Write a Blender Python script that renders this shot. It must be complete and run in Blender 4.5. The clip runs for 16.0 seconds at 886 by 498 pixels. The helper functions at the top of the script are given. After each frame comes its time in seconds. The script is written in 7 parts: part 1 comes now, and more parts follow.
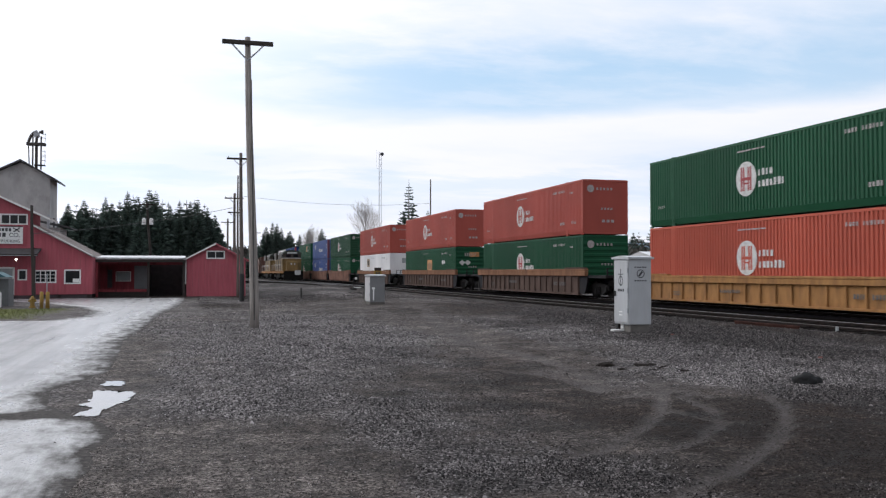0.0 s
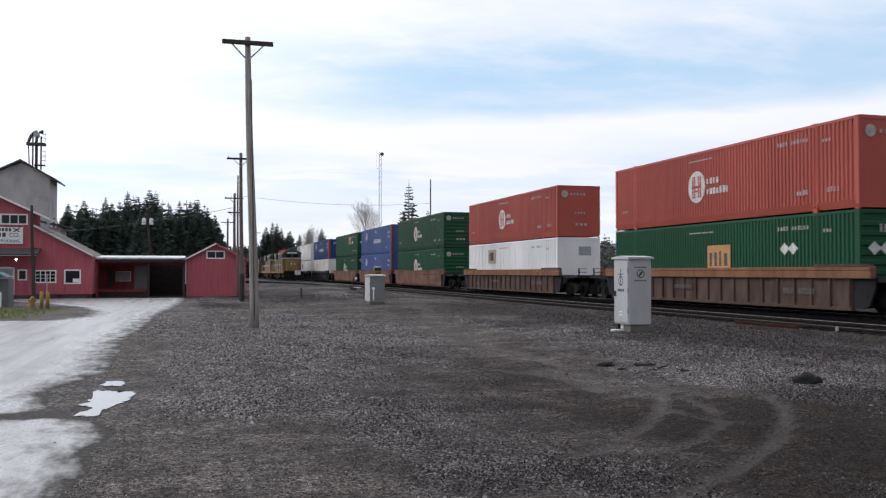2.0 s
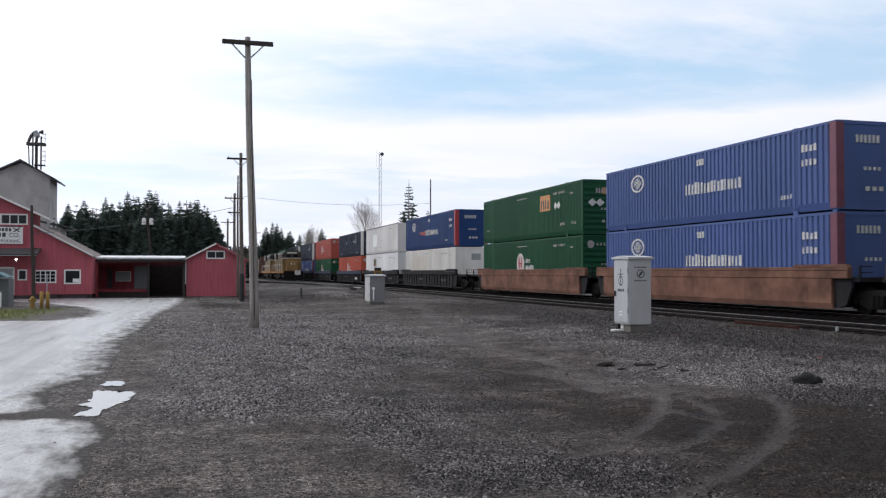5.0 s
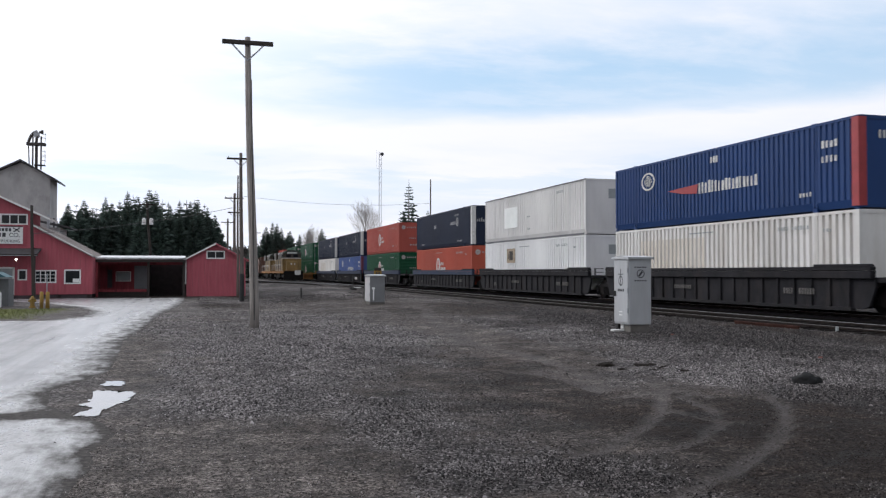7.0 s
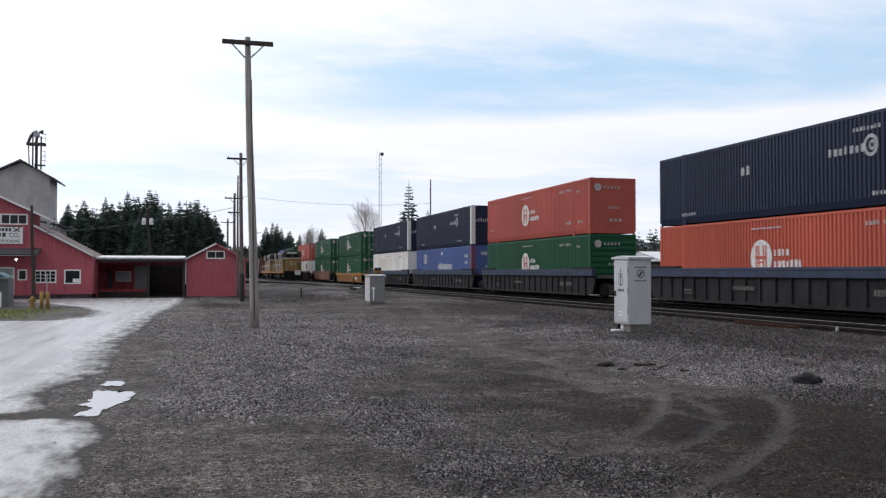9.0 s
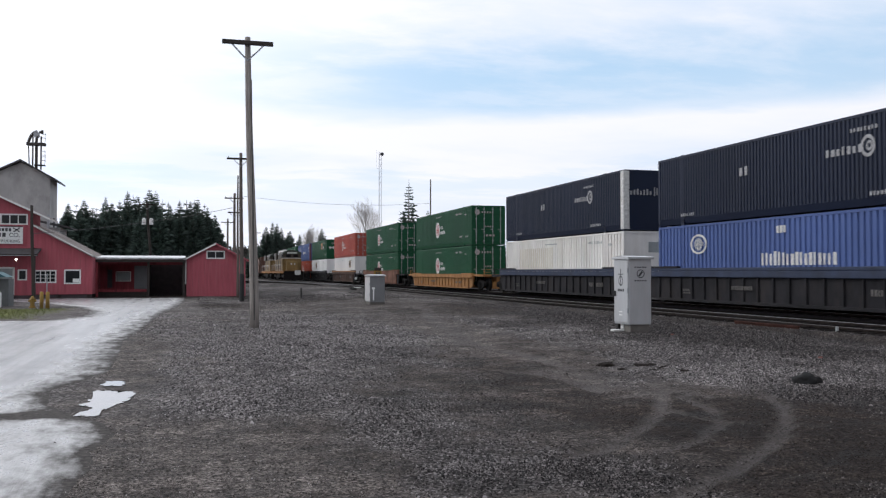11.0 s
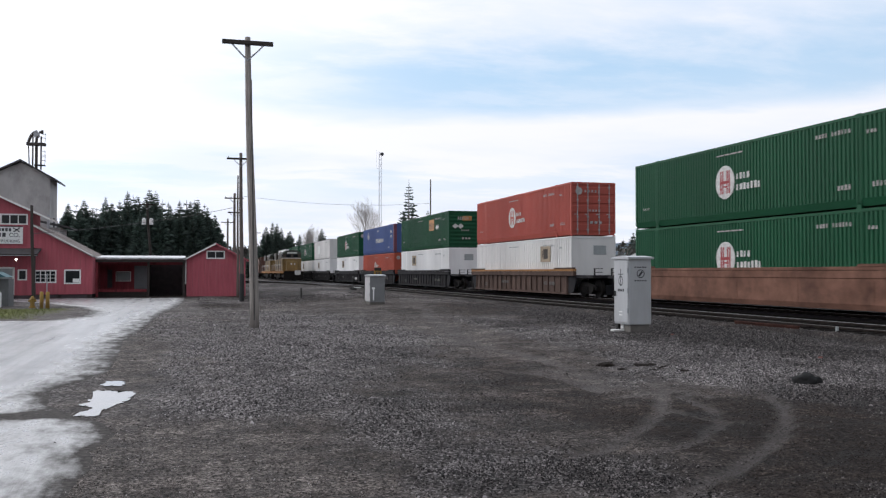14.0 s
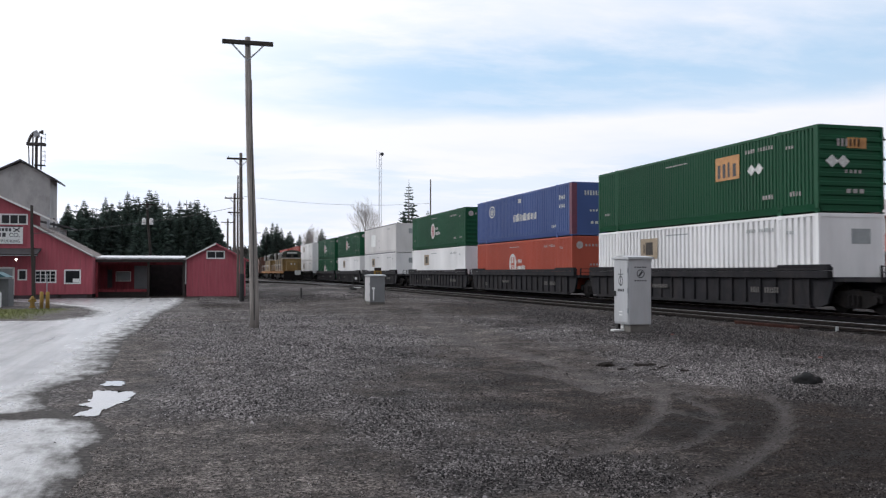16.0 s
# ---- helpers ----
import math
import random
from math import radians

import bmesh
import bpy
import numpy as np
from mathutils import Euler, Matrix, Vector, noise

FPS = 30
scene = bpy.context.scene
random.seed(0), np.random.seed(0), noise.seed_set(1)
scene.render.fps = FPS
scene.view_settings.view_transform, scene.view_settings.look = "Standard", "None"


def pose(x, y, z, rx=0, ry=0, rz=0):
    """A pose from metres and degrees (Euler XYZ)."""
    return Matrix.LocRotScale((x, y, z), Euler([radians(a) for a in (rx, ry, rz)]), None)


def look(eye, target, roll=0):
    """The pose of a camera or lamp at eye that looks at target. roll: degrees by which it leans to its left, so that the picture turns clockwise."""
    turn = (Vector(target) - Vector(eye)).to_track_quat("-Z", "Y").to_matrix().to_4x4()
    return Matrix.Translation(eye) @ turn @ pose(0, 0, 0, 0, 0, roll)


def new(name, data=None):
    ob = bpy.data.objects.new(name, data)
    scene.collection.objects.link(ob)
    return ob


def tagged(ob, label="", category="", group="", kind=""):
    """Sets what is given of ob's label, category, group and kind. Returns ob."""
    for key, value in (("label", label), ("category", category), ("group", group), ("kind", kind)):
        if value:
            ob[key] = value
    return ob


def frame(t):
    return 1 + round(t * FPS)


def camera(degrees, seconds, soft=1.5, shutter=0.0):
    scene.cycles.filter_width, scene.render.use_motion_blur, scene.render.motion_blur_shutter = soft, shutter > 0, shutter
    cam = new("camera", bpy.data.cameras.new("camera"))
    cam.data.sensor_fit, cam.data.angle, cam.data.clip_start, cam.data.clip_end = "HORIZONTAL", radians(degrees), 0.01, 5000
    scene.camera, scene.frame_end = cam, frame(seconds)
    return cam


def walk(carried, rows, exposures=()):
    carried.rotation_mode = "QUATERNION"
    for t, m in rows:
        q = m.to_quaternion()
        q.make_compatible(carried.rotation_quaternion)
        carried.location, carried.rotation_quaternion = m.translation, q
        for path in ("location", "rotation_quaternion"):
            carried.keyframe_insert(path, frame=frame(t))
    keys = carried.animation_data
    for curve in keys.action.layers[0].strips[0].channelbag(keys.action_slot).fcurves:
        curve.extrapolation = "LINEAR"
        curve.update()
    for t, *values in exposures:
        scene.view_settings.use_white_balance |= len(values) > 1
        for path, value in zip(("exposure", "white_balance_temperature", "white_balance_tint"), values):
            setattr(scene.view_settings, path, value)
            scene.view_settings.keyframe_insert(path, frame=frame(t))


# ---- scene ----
# ================= camera =================
TH, PITCH = 0.27791, 0.02593
EYE = Vector((0.0, 0.0, 1.5))
FWD = Vector((math.sin(TH) * math.cos(PITCH), math.cos(TH) * math.cos(PITCH), math.sin(PITCH)))
cam = camera(52.739, 16.0, soft=1.25, shutter=0.12)
walk(cam, [(0.0, look(EYE, EYE + FWD * 10)), (16.0, look(EYE, EYE + FWD * 10))])

# ================= world, sun =================
RAIL = 0.18            # top of rail
TRACK_X, SIDING_X = 21.0, 15.9
SPEED = 21.44          # train, metres a second


SUN_AZ, SUN_EL = radians(-35), radians(35)      # behind thin cloud, ahead and to the left
SUN_DIR = Vector((math.sin(SUN_AZ) * math.cos(SUN_EL), math.cos(SUN_AZ) * math.cos(SUN_EL), math.sin(SUN_EL)))


def build_world():
    """Nishita sky seen through broken high cloud: lavender-blue openings between pale layers."""
    w = bpy.data.worlds.new("world")
    scene.world = w
    w.use_nodes = True
    nt = w.node_tree
    nt.nodes.clear()
    N, L = nt.nodes.new, nt.links.new

    def math_(op, a, b=None, c=None):
        n = N("ShaderNodeMath")
        n.operation = op
        for i, v in enumerate((a, b, c)):
            if v is None:
                continue
            if isinstance(v, (int, float)):
                n.inputs[i].default_value = v
            else:
                L(v, n.inputs[i])
        return n.outputs[0]

    def ramp(v, a, b, lo=0.0, hi=1.0):
        n = N("ShaderNodeMapRange")
        n.interpolation_type = "SMOOTHSTEP"
        for k, x in (("From Min", a), ("From Max", b), ("To Min", lo), ("To Max", hi)):
            n.inputs[k].default_value = x
        L(v, n.inputs[0])
        return n.outputs[0]

    out, bg = N("ShaderNodeOutputWorld"), N("ShaderNodeBackground")
    sky = N("ShaderNodeTexSky")
    sky.sky_type = "NISHITA"
    sky.sun_disc = False
    sky.sun_elevation, sky.sun_rotation = SUN_EL, SUN_AZ
    sky.air_density, sky.dust_density, sky.ozone_density = 1.0, 0.6, 2.0
    skys = N("ShaderNodeVectorMath"); skys.operation = "SCALE"; skys.inputs["Scale"].default_value = 0.10
    L(sky.outputs[0], skys.inputs[0])
    tc = N("ShaderNodeTexCoord")
    sep = N("ShaderNodeSeparateXYZ")
    L(tc.outputs["Generated"], sep.inputs[0])
    X, Y, Z = sep.outputs
    az = math_("ARCTAN2", X, Y)
    zc = math_("ADD", math_("MAXIMUM", Z, 0.0), 0.10)
    comb = N("ShaderNodeCombineXYZ")
    L(math_("DIVIDE", X, zc), comb.inputs[0]); L(math_("DIVIDE", Y, zc), comb.inputs[1])
    mp = N("ShaderNodeMapping")
    mp.inputs["Location"].default_value = (2.1, 0.8, 0)
    mp.inputs["Rotation"].default_value = (0, 0, radians(14))
    mp.inputs["Scale"].default_value = (0.55, 0.9, 1)
    L(comb.outputs[0], mp.inputs[0])

    def cloud(scale, detail, rough, distort=0.0):
        n = N("ShaderNodeTexNoise")
        for k, v in (("Scale", scale), ("Detail", detail), ("Roughness", rough), ("Distortion", distort)):
            n.inputs[k].default_value = v
        L(mp.outputs[0], n.inputs["Vector"])
        return n.outputs[0]

    n1, n2, n3 = cloud(0.8, 8, 0.55, 0.4), cloud(2.6, 8, 0.6, 0.2), cloud(0.35, 3, 0.5)
    # height in the sky, warped by the cloud shapes
    h = math_("ADD", Z, math_("ADD", math_("MULTIPLY", math_("SUBTRACT", n1, 0.5), 0.075), math_("MULTIPLY", math_("SUBTRACT", n2, 0.5), 0.05)))
    open_hi = math_("MULTIPLY", ramp(h, 0.165, 0.195), ramp(h, 0.215, 0.275, 1.0, 0.25))
    open_hi = math_("MULTIPLY", open_hi, ramp(az, -0.12, 0.34, 0.05, 1.0))
    open_lo = math_("MULTIPLY", ramp(h, 0.055, 0.085), ramp(h, 0.10, 0.125, 1.0, 0.0))
    open_lo = math_("MULTIPLY", open_lo, 0.36)
    haze = ramp(Z, 0.0, 0.10, 0.30, 0.0)
    clear = math_("MAXIMUM", math_("MAXIMUM", open_hi, open_lo), haze)
    clear = math_("MULTIPLY", clear, ramp(n3, 0.3, 0.62, 0.75, 1.0))
    wisp = ramp(n2, 0.42, 0.62, 0.0, 0.22)
    clear = math_("MAXIMUM", math_("SUBTRACT", clear, wisp), 0.0)
    thin = N("ShaderNodeMix"); thin.data_type = "RGBA"; thin.inputs[0].default_value = 0.80
    thin.inputs[7].default_value = (0.52, 0.76, 1.02, 1)
    L(skys.outputs[0], thin.inputs[6])
    thick = N("ShaderNodeMix"); thick.data_type = "RGBA"
    thick.inputs[6].default_value, thick.inputs[7].default_value = (0.83, 0.89, 1.02, 1), (0.965, 0.975, 1.05, 1)
    L(ramp(n1, 0.36, 0.60), thick.inputs[0])
    mix = N("ShaderNodeMix"); mix.data_type = "RGBA"
    L(clear, mix.inputs[0]); L(thick.outputs[2], mix.inputs[6]); L(thin.outputs[2], mix.inputs[7])
    # cloud is brightest round the hidden sun and duller on the far side
    dot = N("ShaderNodeVectorMath"); dot.operation = "DOT_PRODUCT"; dot.inputs[1].default_value = SUN_DIR
    L(tc.outputs["Generated"], dot.inputs[0])
    glow = math_("MULTIPLY", math_("POWER", math_("MAXIMUM", dot.outputs["Value"], 0.0), 9.0), 1.5)
    side = ramp(dot.outputs["Value"], -0.7, 0.45, 0.62, 1.0)
    L(mix.outputs[2], bg.inputs[0])
    L(math_("ADD", side, glow), bg.inputs[1])
    L(bg.outputs[0], out.inputs[0])


build_world()
sun = new("sun", bpy.data.lights.new("sun", "SUN"))
sun.data.energy, sun.data.angle, sun.data.color = 1.3, radians(22), (1.0, 0.97, 0.92)
sun.matrix_basis = look(SUN_DIR * 80, (0, 0, 0))
scene.view_settings.exposure = 0.0


# ================= materials =================
def srgb(r, g, b):
    f = lambda c: c / 12.92 if c <= 0.04045 else ((c + 0.055) / 1.055) ** 2.4
    return (f(r / 255), f(g / 255), f(b / 255), 1)


def lin(r, g, b):
    return (r, g, b, 1)


def material(name, col, rough=0.6, metal=0.0, vary=0.15, scale=3.0, dirt=0.0, dirt_col=(0.05, 0.045, 0.04, 1), bump=0.0, bump_scale=40.0,
             stretch=(1, 1, 1), island=0.0, spec=0.5, obrand=0.0, fine=0.0):
    """Principled material: base colour varied by coarse and fine noise, dirt streaks, fine bump."""
    m = bpy.data.materials.new(name)
    m.use_nodes = True
    nt = m.node_tree
    N, L = nt.nodes.new, nt.links.new
    b = nt.nodes["Principled BSDF"]
    b.inputs["Roughness"].default_value, b.inputs["Metallic"].default_value = rough, metal
    b.inputs["Specular IOR Level"].default_value = spec
    tc = N("ShaderNodeTexCoord")
    mp = N("ShaderNodeMapping"); mp.inputs["Scale"].default_value = stretch
    L(tc.outputs["Object"], mp.inputs[0])
    n = N("ShaderNodeTexNoise"); n.inputs["Scale"].default_value = scale; n.inputs["Detail"].default_value = 6; n.inputs["Roughness"].default_value = 0.6
    L(mp.outputs[0], n.inputs["Vector"])
    ramp = N("ShaderNodeMapRange")
    ramp.inputs["From Min"].default_value, ramp.inputs["From Max"].default_value = 0.25, 0.75
    ramp.inputs["To Min"].default_value, ramp.inputs["To Max"].default_value = 1 - vary, 1 + vary
    L(n.outputs[0], ramp.inputs[0])
    sc = N("ShaderNodeVectorMath"); sc.operation = "SCALE"; sc.inputs[0].default_value = col[:3]
    val = ramp.outputs[0]
    if island:
        g = N("ShaderNodeNewGeometry")
        r = N("ShaderNodeMapRange"); r.inputs["To Min"].default_value, r.inputs["To Max"].default_value = max(0.15, 1 - island), 1 + island
        L(g.outputs["Random Per Island"], r.inputs[0])
        mu = N("ShaderNodeMath"); mu.operation = "MULTIPLY"
        L(val, mu.inputs[0]); L(r.outputs[0], mu.inputs[1]); val = mu.outputs[0]
    if obrand:
        g = N("ShaderNodeObjectInfo")
        r = N("ShaderNodeMapRange"); r.inputs["To Min"].default_value, r.inputs["To Max"].default_value = 1 - obrand, 1 + obrand
        L(g.outputs["Random"], r.inputs[0])
        mu = N("ShaderNodeMath"); mu.operation = "MULTIPLY"
        L(val, mu.inputs[0]); L(r.outputs[0], mu.inputs[1]); val = mu.outputs[0]
    if fine:
        n3 = N("ShaderNodeTexNoise"); n3.inputs["Scale"].default_value = bump_scale; n3.inputs["Detail"].default_value = 3
        L(tc.outputs["Object"], n3.inputs["Vector"])
        r = N("ShaderNodeMapRange"); r.inputs["From Min"].default_value, r.inputs["From Max"].default_value = 0.3, 0.7
        r.inputs["To Min"].default_value, r.inputs["To Max"].default_value = 1 - fine, 1 + fine
        L(n3.outputs[0], r.inputs[0])
        mu = N("ShaderNodeMath"); mu.operation = "MULTIPLY"
        L(val, mu.inputs[0]); L(r.outputs[0], mu.inputs[1]); val = mu.outputs[0]
    L(val, sc.inputs["Scale"])
    res = sc.outputs[0]
    if dirt:
        nd = N("ShaderNodeTexNoise"); nd.inputs["Scale"].default_value = scale * 0.6; nd.inputs["Detail"].default_value = 8; nd.inputs["Roughness"].default_value = 0.7
        mpd = N("ShaderNodeMapping"); mpd.inputs["Location"].default_value = (7, 3, 5); mpd.inputs["Scale"].default_value = stretch
        L(tc.outputs["Object"], mpd.inputs[0]); L(mpd.outputs[0], nd.inputs["Vector"])
        rd = N("ShaderNodeMapRange"); rd.inputs["From Min"].default_value, rd.inputs["From Max"].default_value = 0.48, 0.78
        rd.inputs["To Max"].default_value = dirt
        L(nd.outputs[0], rd.inputs[0])
        mx = N("ShaderNodeMix"); mx.data_type = "RGBA"; mx.inputs[7].default_value = dirt_col
        L(rd.outputs[0], mx.inputs[0]); L(res, mx.inputs[6]); res = mx.outputs[2]
    L(res, b.inputs["Base Color"])
    if bump:
        nb = N("ShaderNodeTexNoise"); nb.inputs["Scale"].default_value = bump_scale; nb.inputs["Detail"].default_value = 4
        L(mp.outputs[0], nb.inputs["Vector"])
        bp = N("ShaderNodeBump"); bp.inputs["Strength"].default_value = bump; bp.inputs["Distance"].default_value = 0.02
        L(nb.outputs[0], bp.inputs["Height"]); L(bp.outputs[0], b.inputs["Normal"])
    return m


M = {}
def mat(key, *a, **k):
    M[key] = material(key, *a, **k)


for key, c in {"box_green": (0.008, 0.070, 0.031), "box_green_dull": (0.017, 0.066, 0.033), "box_red": (0.37, 0.080, 0.060), "box_orange": (0.41, 0.085, 0.052),
               "box_blue": (0.062, 0.100, 0.25), "box_navy": (0.014, 0.046, 0.15), "box_black": (0.009, 0.015, 0.036),
               "box_white": (0.76, 0.755, 0.75), "box_cream": (0.66, 0.645, 0.63)}.items():
    mat(key, lin(*c), rough=0.55, vary=0.14, scale=0.7, dirt=0.34, dirt_col=tuple(0.55 * v + 0.02 for v in c) + (1,), stretch=(1, 0.6, 0.25), obrand=0.08, spec=0.2)
mat("patch_white", lin(0.76, 0.775, 0.75), rough=0.5, vary=0.08, scale=1.5, dirt=0.15, dirt_col=(0.5, 0.48, 0.44, 1), spec=0.25)
mat("rail_grime", lin(0.14, 0.14, 0.15), rough=0.7, vary=0.3, scale=3.0, dirt=0.5, dirt_col=(0.07, 0.06, 0.06, 1))
mat("box_dirty", lin(0.70, 0.68, 0.65), rough=0.6, vary=0.15, scale=0.9, dirt=0.45, dirt_col=(0.34, 0.27, 0.19, 1), stretch=(1, 1.2, 0.3), obrand=0.08, spec=0.3)
mat("mark_white", lin(0.55, 0.55, 0.53), rough=0.65, vary=0.3, scale=9, dirt=0.7, dirt_col=(0.22, 0.20, 0.18, 1))
mat("post_dull", lin(0.13, 0.035, 0.06), rough=0.6, vary=0.2)
mat("mark_faint", lin(0.36, 0.33, 0.32), rough=0.7, vary=0.35, scale=12, dirt=0.8, dirt_col=(0.16, 0.13, 0.12, 1))
mat("stain_tan", lin(0.62, 0.57, 0.50), rough=0.7, vary=0.12, scale=1.2, dirt=0.5, dirt_col=(0.42, 0.34, 0.22, 1), stretch=(1, 1, 0.5), spec=0.15)
mat("sill_orange", lin(0.21, 0.105, 0.060), rough=0.85, vary=0.35, scale=1.6, dirt=0.9, dirt_col=(0.10, 0.055, 0.04, 1), stretch=(1, 1.6, 0.5), spec=0.1)
mat("mark_grey", lin(0.30, 0.32, 0.32), rough=0.6)
mat("mark_yellow", lin(0.46, 0.22, 0.07), rough=0.6, vary=0.25, scale=4, dirt=0.5, dirt_col=(0.15, 0.06, 0.03, 1))
mat("mark_red", lin(0.30, 0.030, 0.034), rough=0.6, vary=0.2)
mat("well_brown", lin(0.088, 0.058, 0.048), rough=0.85, vary=0.5, scale=1.4, dirt=0.8, dirt_col=(0.034, 0.026, 0.023, 1), stretch=(1, 1.6, 0.4), spec=0.1)
mat("well_rust", lin(0.165, 0.086, 0.062), rough=0.85, vary=0.5, scale=1.3, dirt=0.95, dirt_col=(0.045, 0.028, 0.024, 1), stretch=(1, 0.7, 0.8), spec=0.08)
mat("stencil", lin(0.095, 0.088, 0.082), rough=0.8, vary=0.4, scale=6)
mat("well_yellow", lin(0.30, 0.15, 0.056), rough=0.8, vary=0.35, scale=1.8, dirt=0.9, dirt_col=(0.13, 0.072, 0.042, 1), stretch=(1, 1.8, 0.5), spec=0.15)
mat("well_black", lin(0.017, 0.0165, 0.019), rough=0.8, vary=0.5, scale=1.6, dirt=0.9, dirt_col=(0.036, 0.031, 0.030, 1), stretch=(1, 1.4, 0.6), spec=0.12)
mat("box_tan", lin(0.30, 0.235, 0.16), rough=0.7, vary=0.25, scale=2, dirt=0.5, dirt_col=(0.22, 0.16, 0.11, 1))
mat("sill_blue", lin(0.028, 0.038, 0.07), rough=0.7, vary=0.3, scale=1.5, dirt=0.5, dirt_col=(0.02, 0.02, 0.02, 1), spec=0.2)
mat("running_gear", lin(0.010, 0.009, 0.009), rough=0.8, vary=0.4, scale=5, dirt=0.5, dirt_col=(0.03, 0.022, 0.017, 1), spec=0.1)
mat("wheel_steel", lin(0.016, 0.014, 0.013), rough=0.65, metal=0.2, vary=0.2, scale=5, spec=0.15)
mat("rail_steel", lin(0.026, 0.019, 0.016), rough=0.7, metal=0.1, vary=0.4, scale=6, dirt=0.4, spec=0.15)
mat("rail_top", lin(0.26, 0.255, 0.26), rough=0.45, metal=0.65, vary=0.35, scale=5)
mat("rail_dull", lin(0.12, 0.11, 0.105), rough=0.5, metal=0.5, vary=0.35, scale=4, spec=0.2)
mat("sleeper_wood", lin(0.012, 0.010, 0.009), spec=0.03, rough=0.85, vary=0.4, scale=4, stretch=(0.3, 4, 1), bump=0.5, bump_scale=20, obrand=0.3)
mat("red_siding", lin(0.41, 0.098, 0.124), rough=0.75, vary=0.18, scale=2.0, dirt=0.5, dirt_col=(0.34, 0.15, 0.155, 1), stretch=(3, 3, 0.3), bump=0.2, bump_scale=25, obrand=0.035, spec=0.25)
# Darker copy of the siding red; the open bay's shade is in the colour
mat("red_siding_shade", lin(0.27, 0.056, 0.068), rough=0.85, vary=0.3, scale=2.0, dirt=0.7, dirt_col=(0.03, 0.018, 0.018, 1), stretch=(3, 3, 0.3), obrand=0.1, spec=0.1)
mat("white_trim", lin(0.78, 0.78, 0.76), rough=0.6, vary=0.08, scale=5, dirt=0.2)
mat("roof_metal", lin(0.46, 0.42, 0.40), rough=0.55, vary=0.3, scale=1.0, dirt=0.9, dirt_col=(0.15, 0.105, 0.082, 1), stretch=(0.4, 3, 1), spec=0.3)
mat("roof_bright", lin(0.62, 0.62, 0.62), rough=0.3, metal=0.1, vary=0.15, scale=1.0, dirt=0.2, stretch=(3, 0.4, 1))
# Stands for unlit interiors: the shade is put into the colour
mat("inside_shade", lin(0.085, 0.07, 0.075), rough=0.9, vary=0.3)
mat("mud_dark", lin(0.022, 0.018, 0.015), rough=0.9, vary=0.4, scale=9, bump=0.8, spec=0.1)
mat("dark_timber", lin(0.034, 0.026, 0.023), rough=0.85, vary=0.3, scale=3, stretch=(3, 3, 0.4))
mat("concrete_grey", lin(0.40, 0.39, 0.38), rough=0.85, vary=0.25, scale=0.8, dirt=0.8, dirt_col=(0.13, 0.125, 0.12, 1), stretch=(1, 1, 0.5), bump=0.2, bump_scale=12)
mat("roof_dark", lin(0.06, 0.058, 0.06), rough=0.8, vary=0.3, scale=2)
mat("pole_wood", lin(0.335, 0.305, 0.28), rough=0.9, vary=0.5, scale=20, stretch=(2, 2, 0.06), bump=0.8, bump_scale=40, dirt=0.8, dirt_col=(0.07, 0.06, 0.053, 1), spec=0.1)
mat("pole_mid", lin(0.15, 0.128, 0.115), rough=0.9, vary=0.45, scale=20, stretch=(2, 2, 0.06), bump=0.6, bump_scale=40, dirt=0.7, dirt_col=(0.045, 0.038, 0.034, 1), spec=0.08)
mat("pole_dark", lin(0.04, 0.033, 0.028), rough=0.9, vary=0.3, scale=6, stretch=(2, 2, 0.12), bump=0.5)
mat("cabinet_grey", lin(0.46, 0.47, 0.48), rough=0.42, metal=0.25, vary=0.08, scale=3, dirt=0.22, dirt_col=(0.22, 0.20, 0.18, 1), stretch=(2, 2, 0.5))
mat("cabinet_dark", lin(0.20, 0.205, 0.21), rough=0.5, metal=0.2, vary=0.1, scale=3, dirt=0.2)
mat("concrete_pad", lin(0.12, 0.11, 0.10), rough=0.9, vary=0.2, scale=6, bump=0.4)
mat("iron_black", lin(0.015, 0.015, 0.015), rough=0.5)
mat("ink", lin(0.05, 0.05, 0.055), rough=0.7)
mat("glass_dark", lin(0.014, 0.015, 0.017), rough=0.12, spec=0.32, vary=0.3)
mat("bark", lin(0.07, 0.05, 0.038), rough=0.95, vary=0.4, scale=6, bump=0.6)
# Needle green is raised so that distance haze sits in the colour
mat("fir_needles", lin(0.096, 0.134, 0.112), rough=0.55, vary=0.4, scale=1.0, island=0.5, obrand=0.3, spec=0.45)


def let_light_through(m, share):
    """Thin needles pass some of the light that falls on their far side."""
    nt = m.node_tree
    b, o = nt.nodes["Principled BSDF"], nt.nodes["Material Output"]
    tr, mx = nt.nodes.new("ShaderNodeBsdfTranslucent"), nt.nodes.new("ShaderNodeMixShader")
    mx.inputs[0].default_value = share
    nt.links.new(b.inputs["Base Color"].links[0].from_socket, tr.inputs[0])
    nt.links.new(b.outputs[0], mx.inputs[1])
    nt.links.new(tr.outputs[0], mx.inputs[2])
    nt.links.new(mx.outputs[0], o.inputs[0])


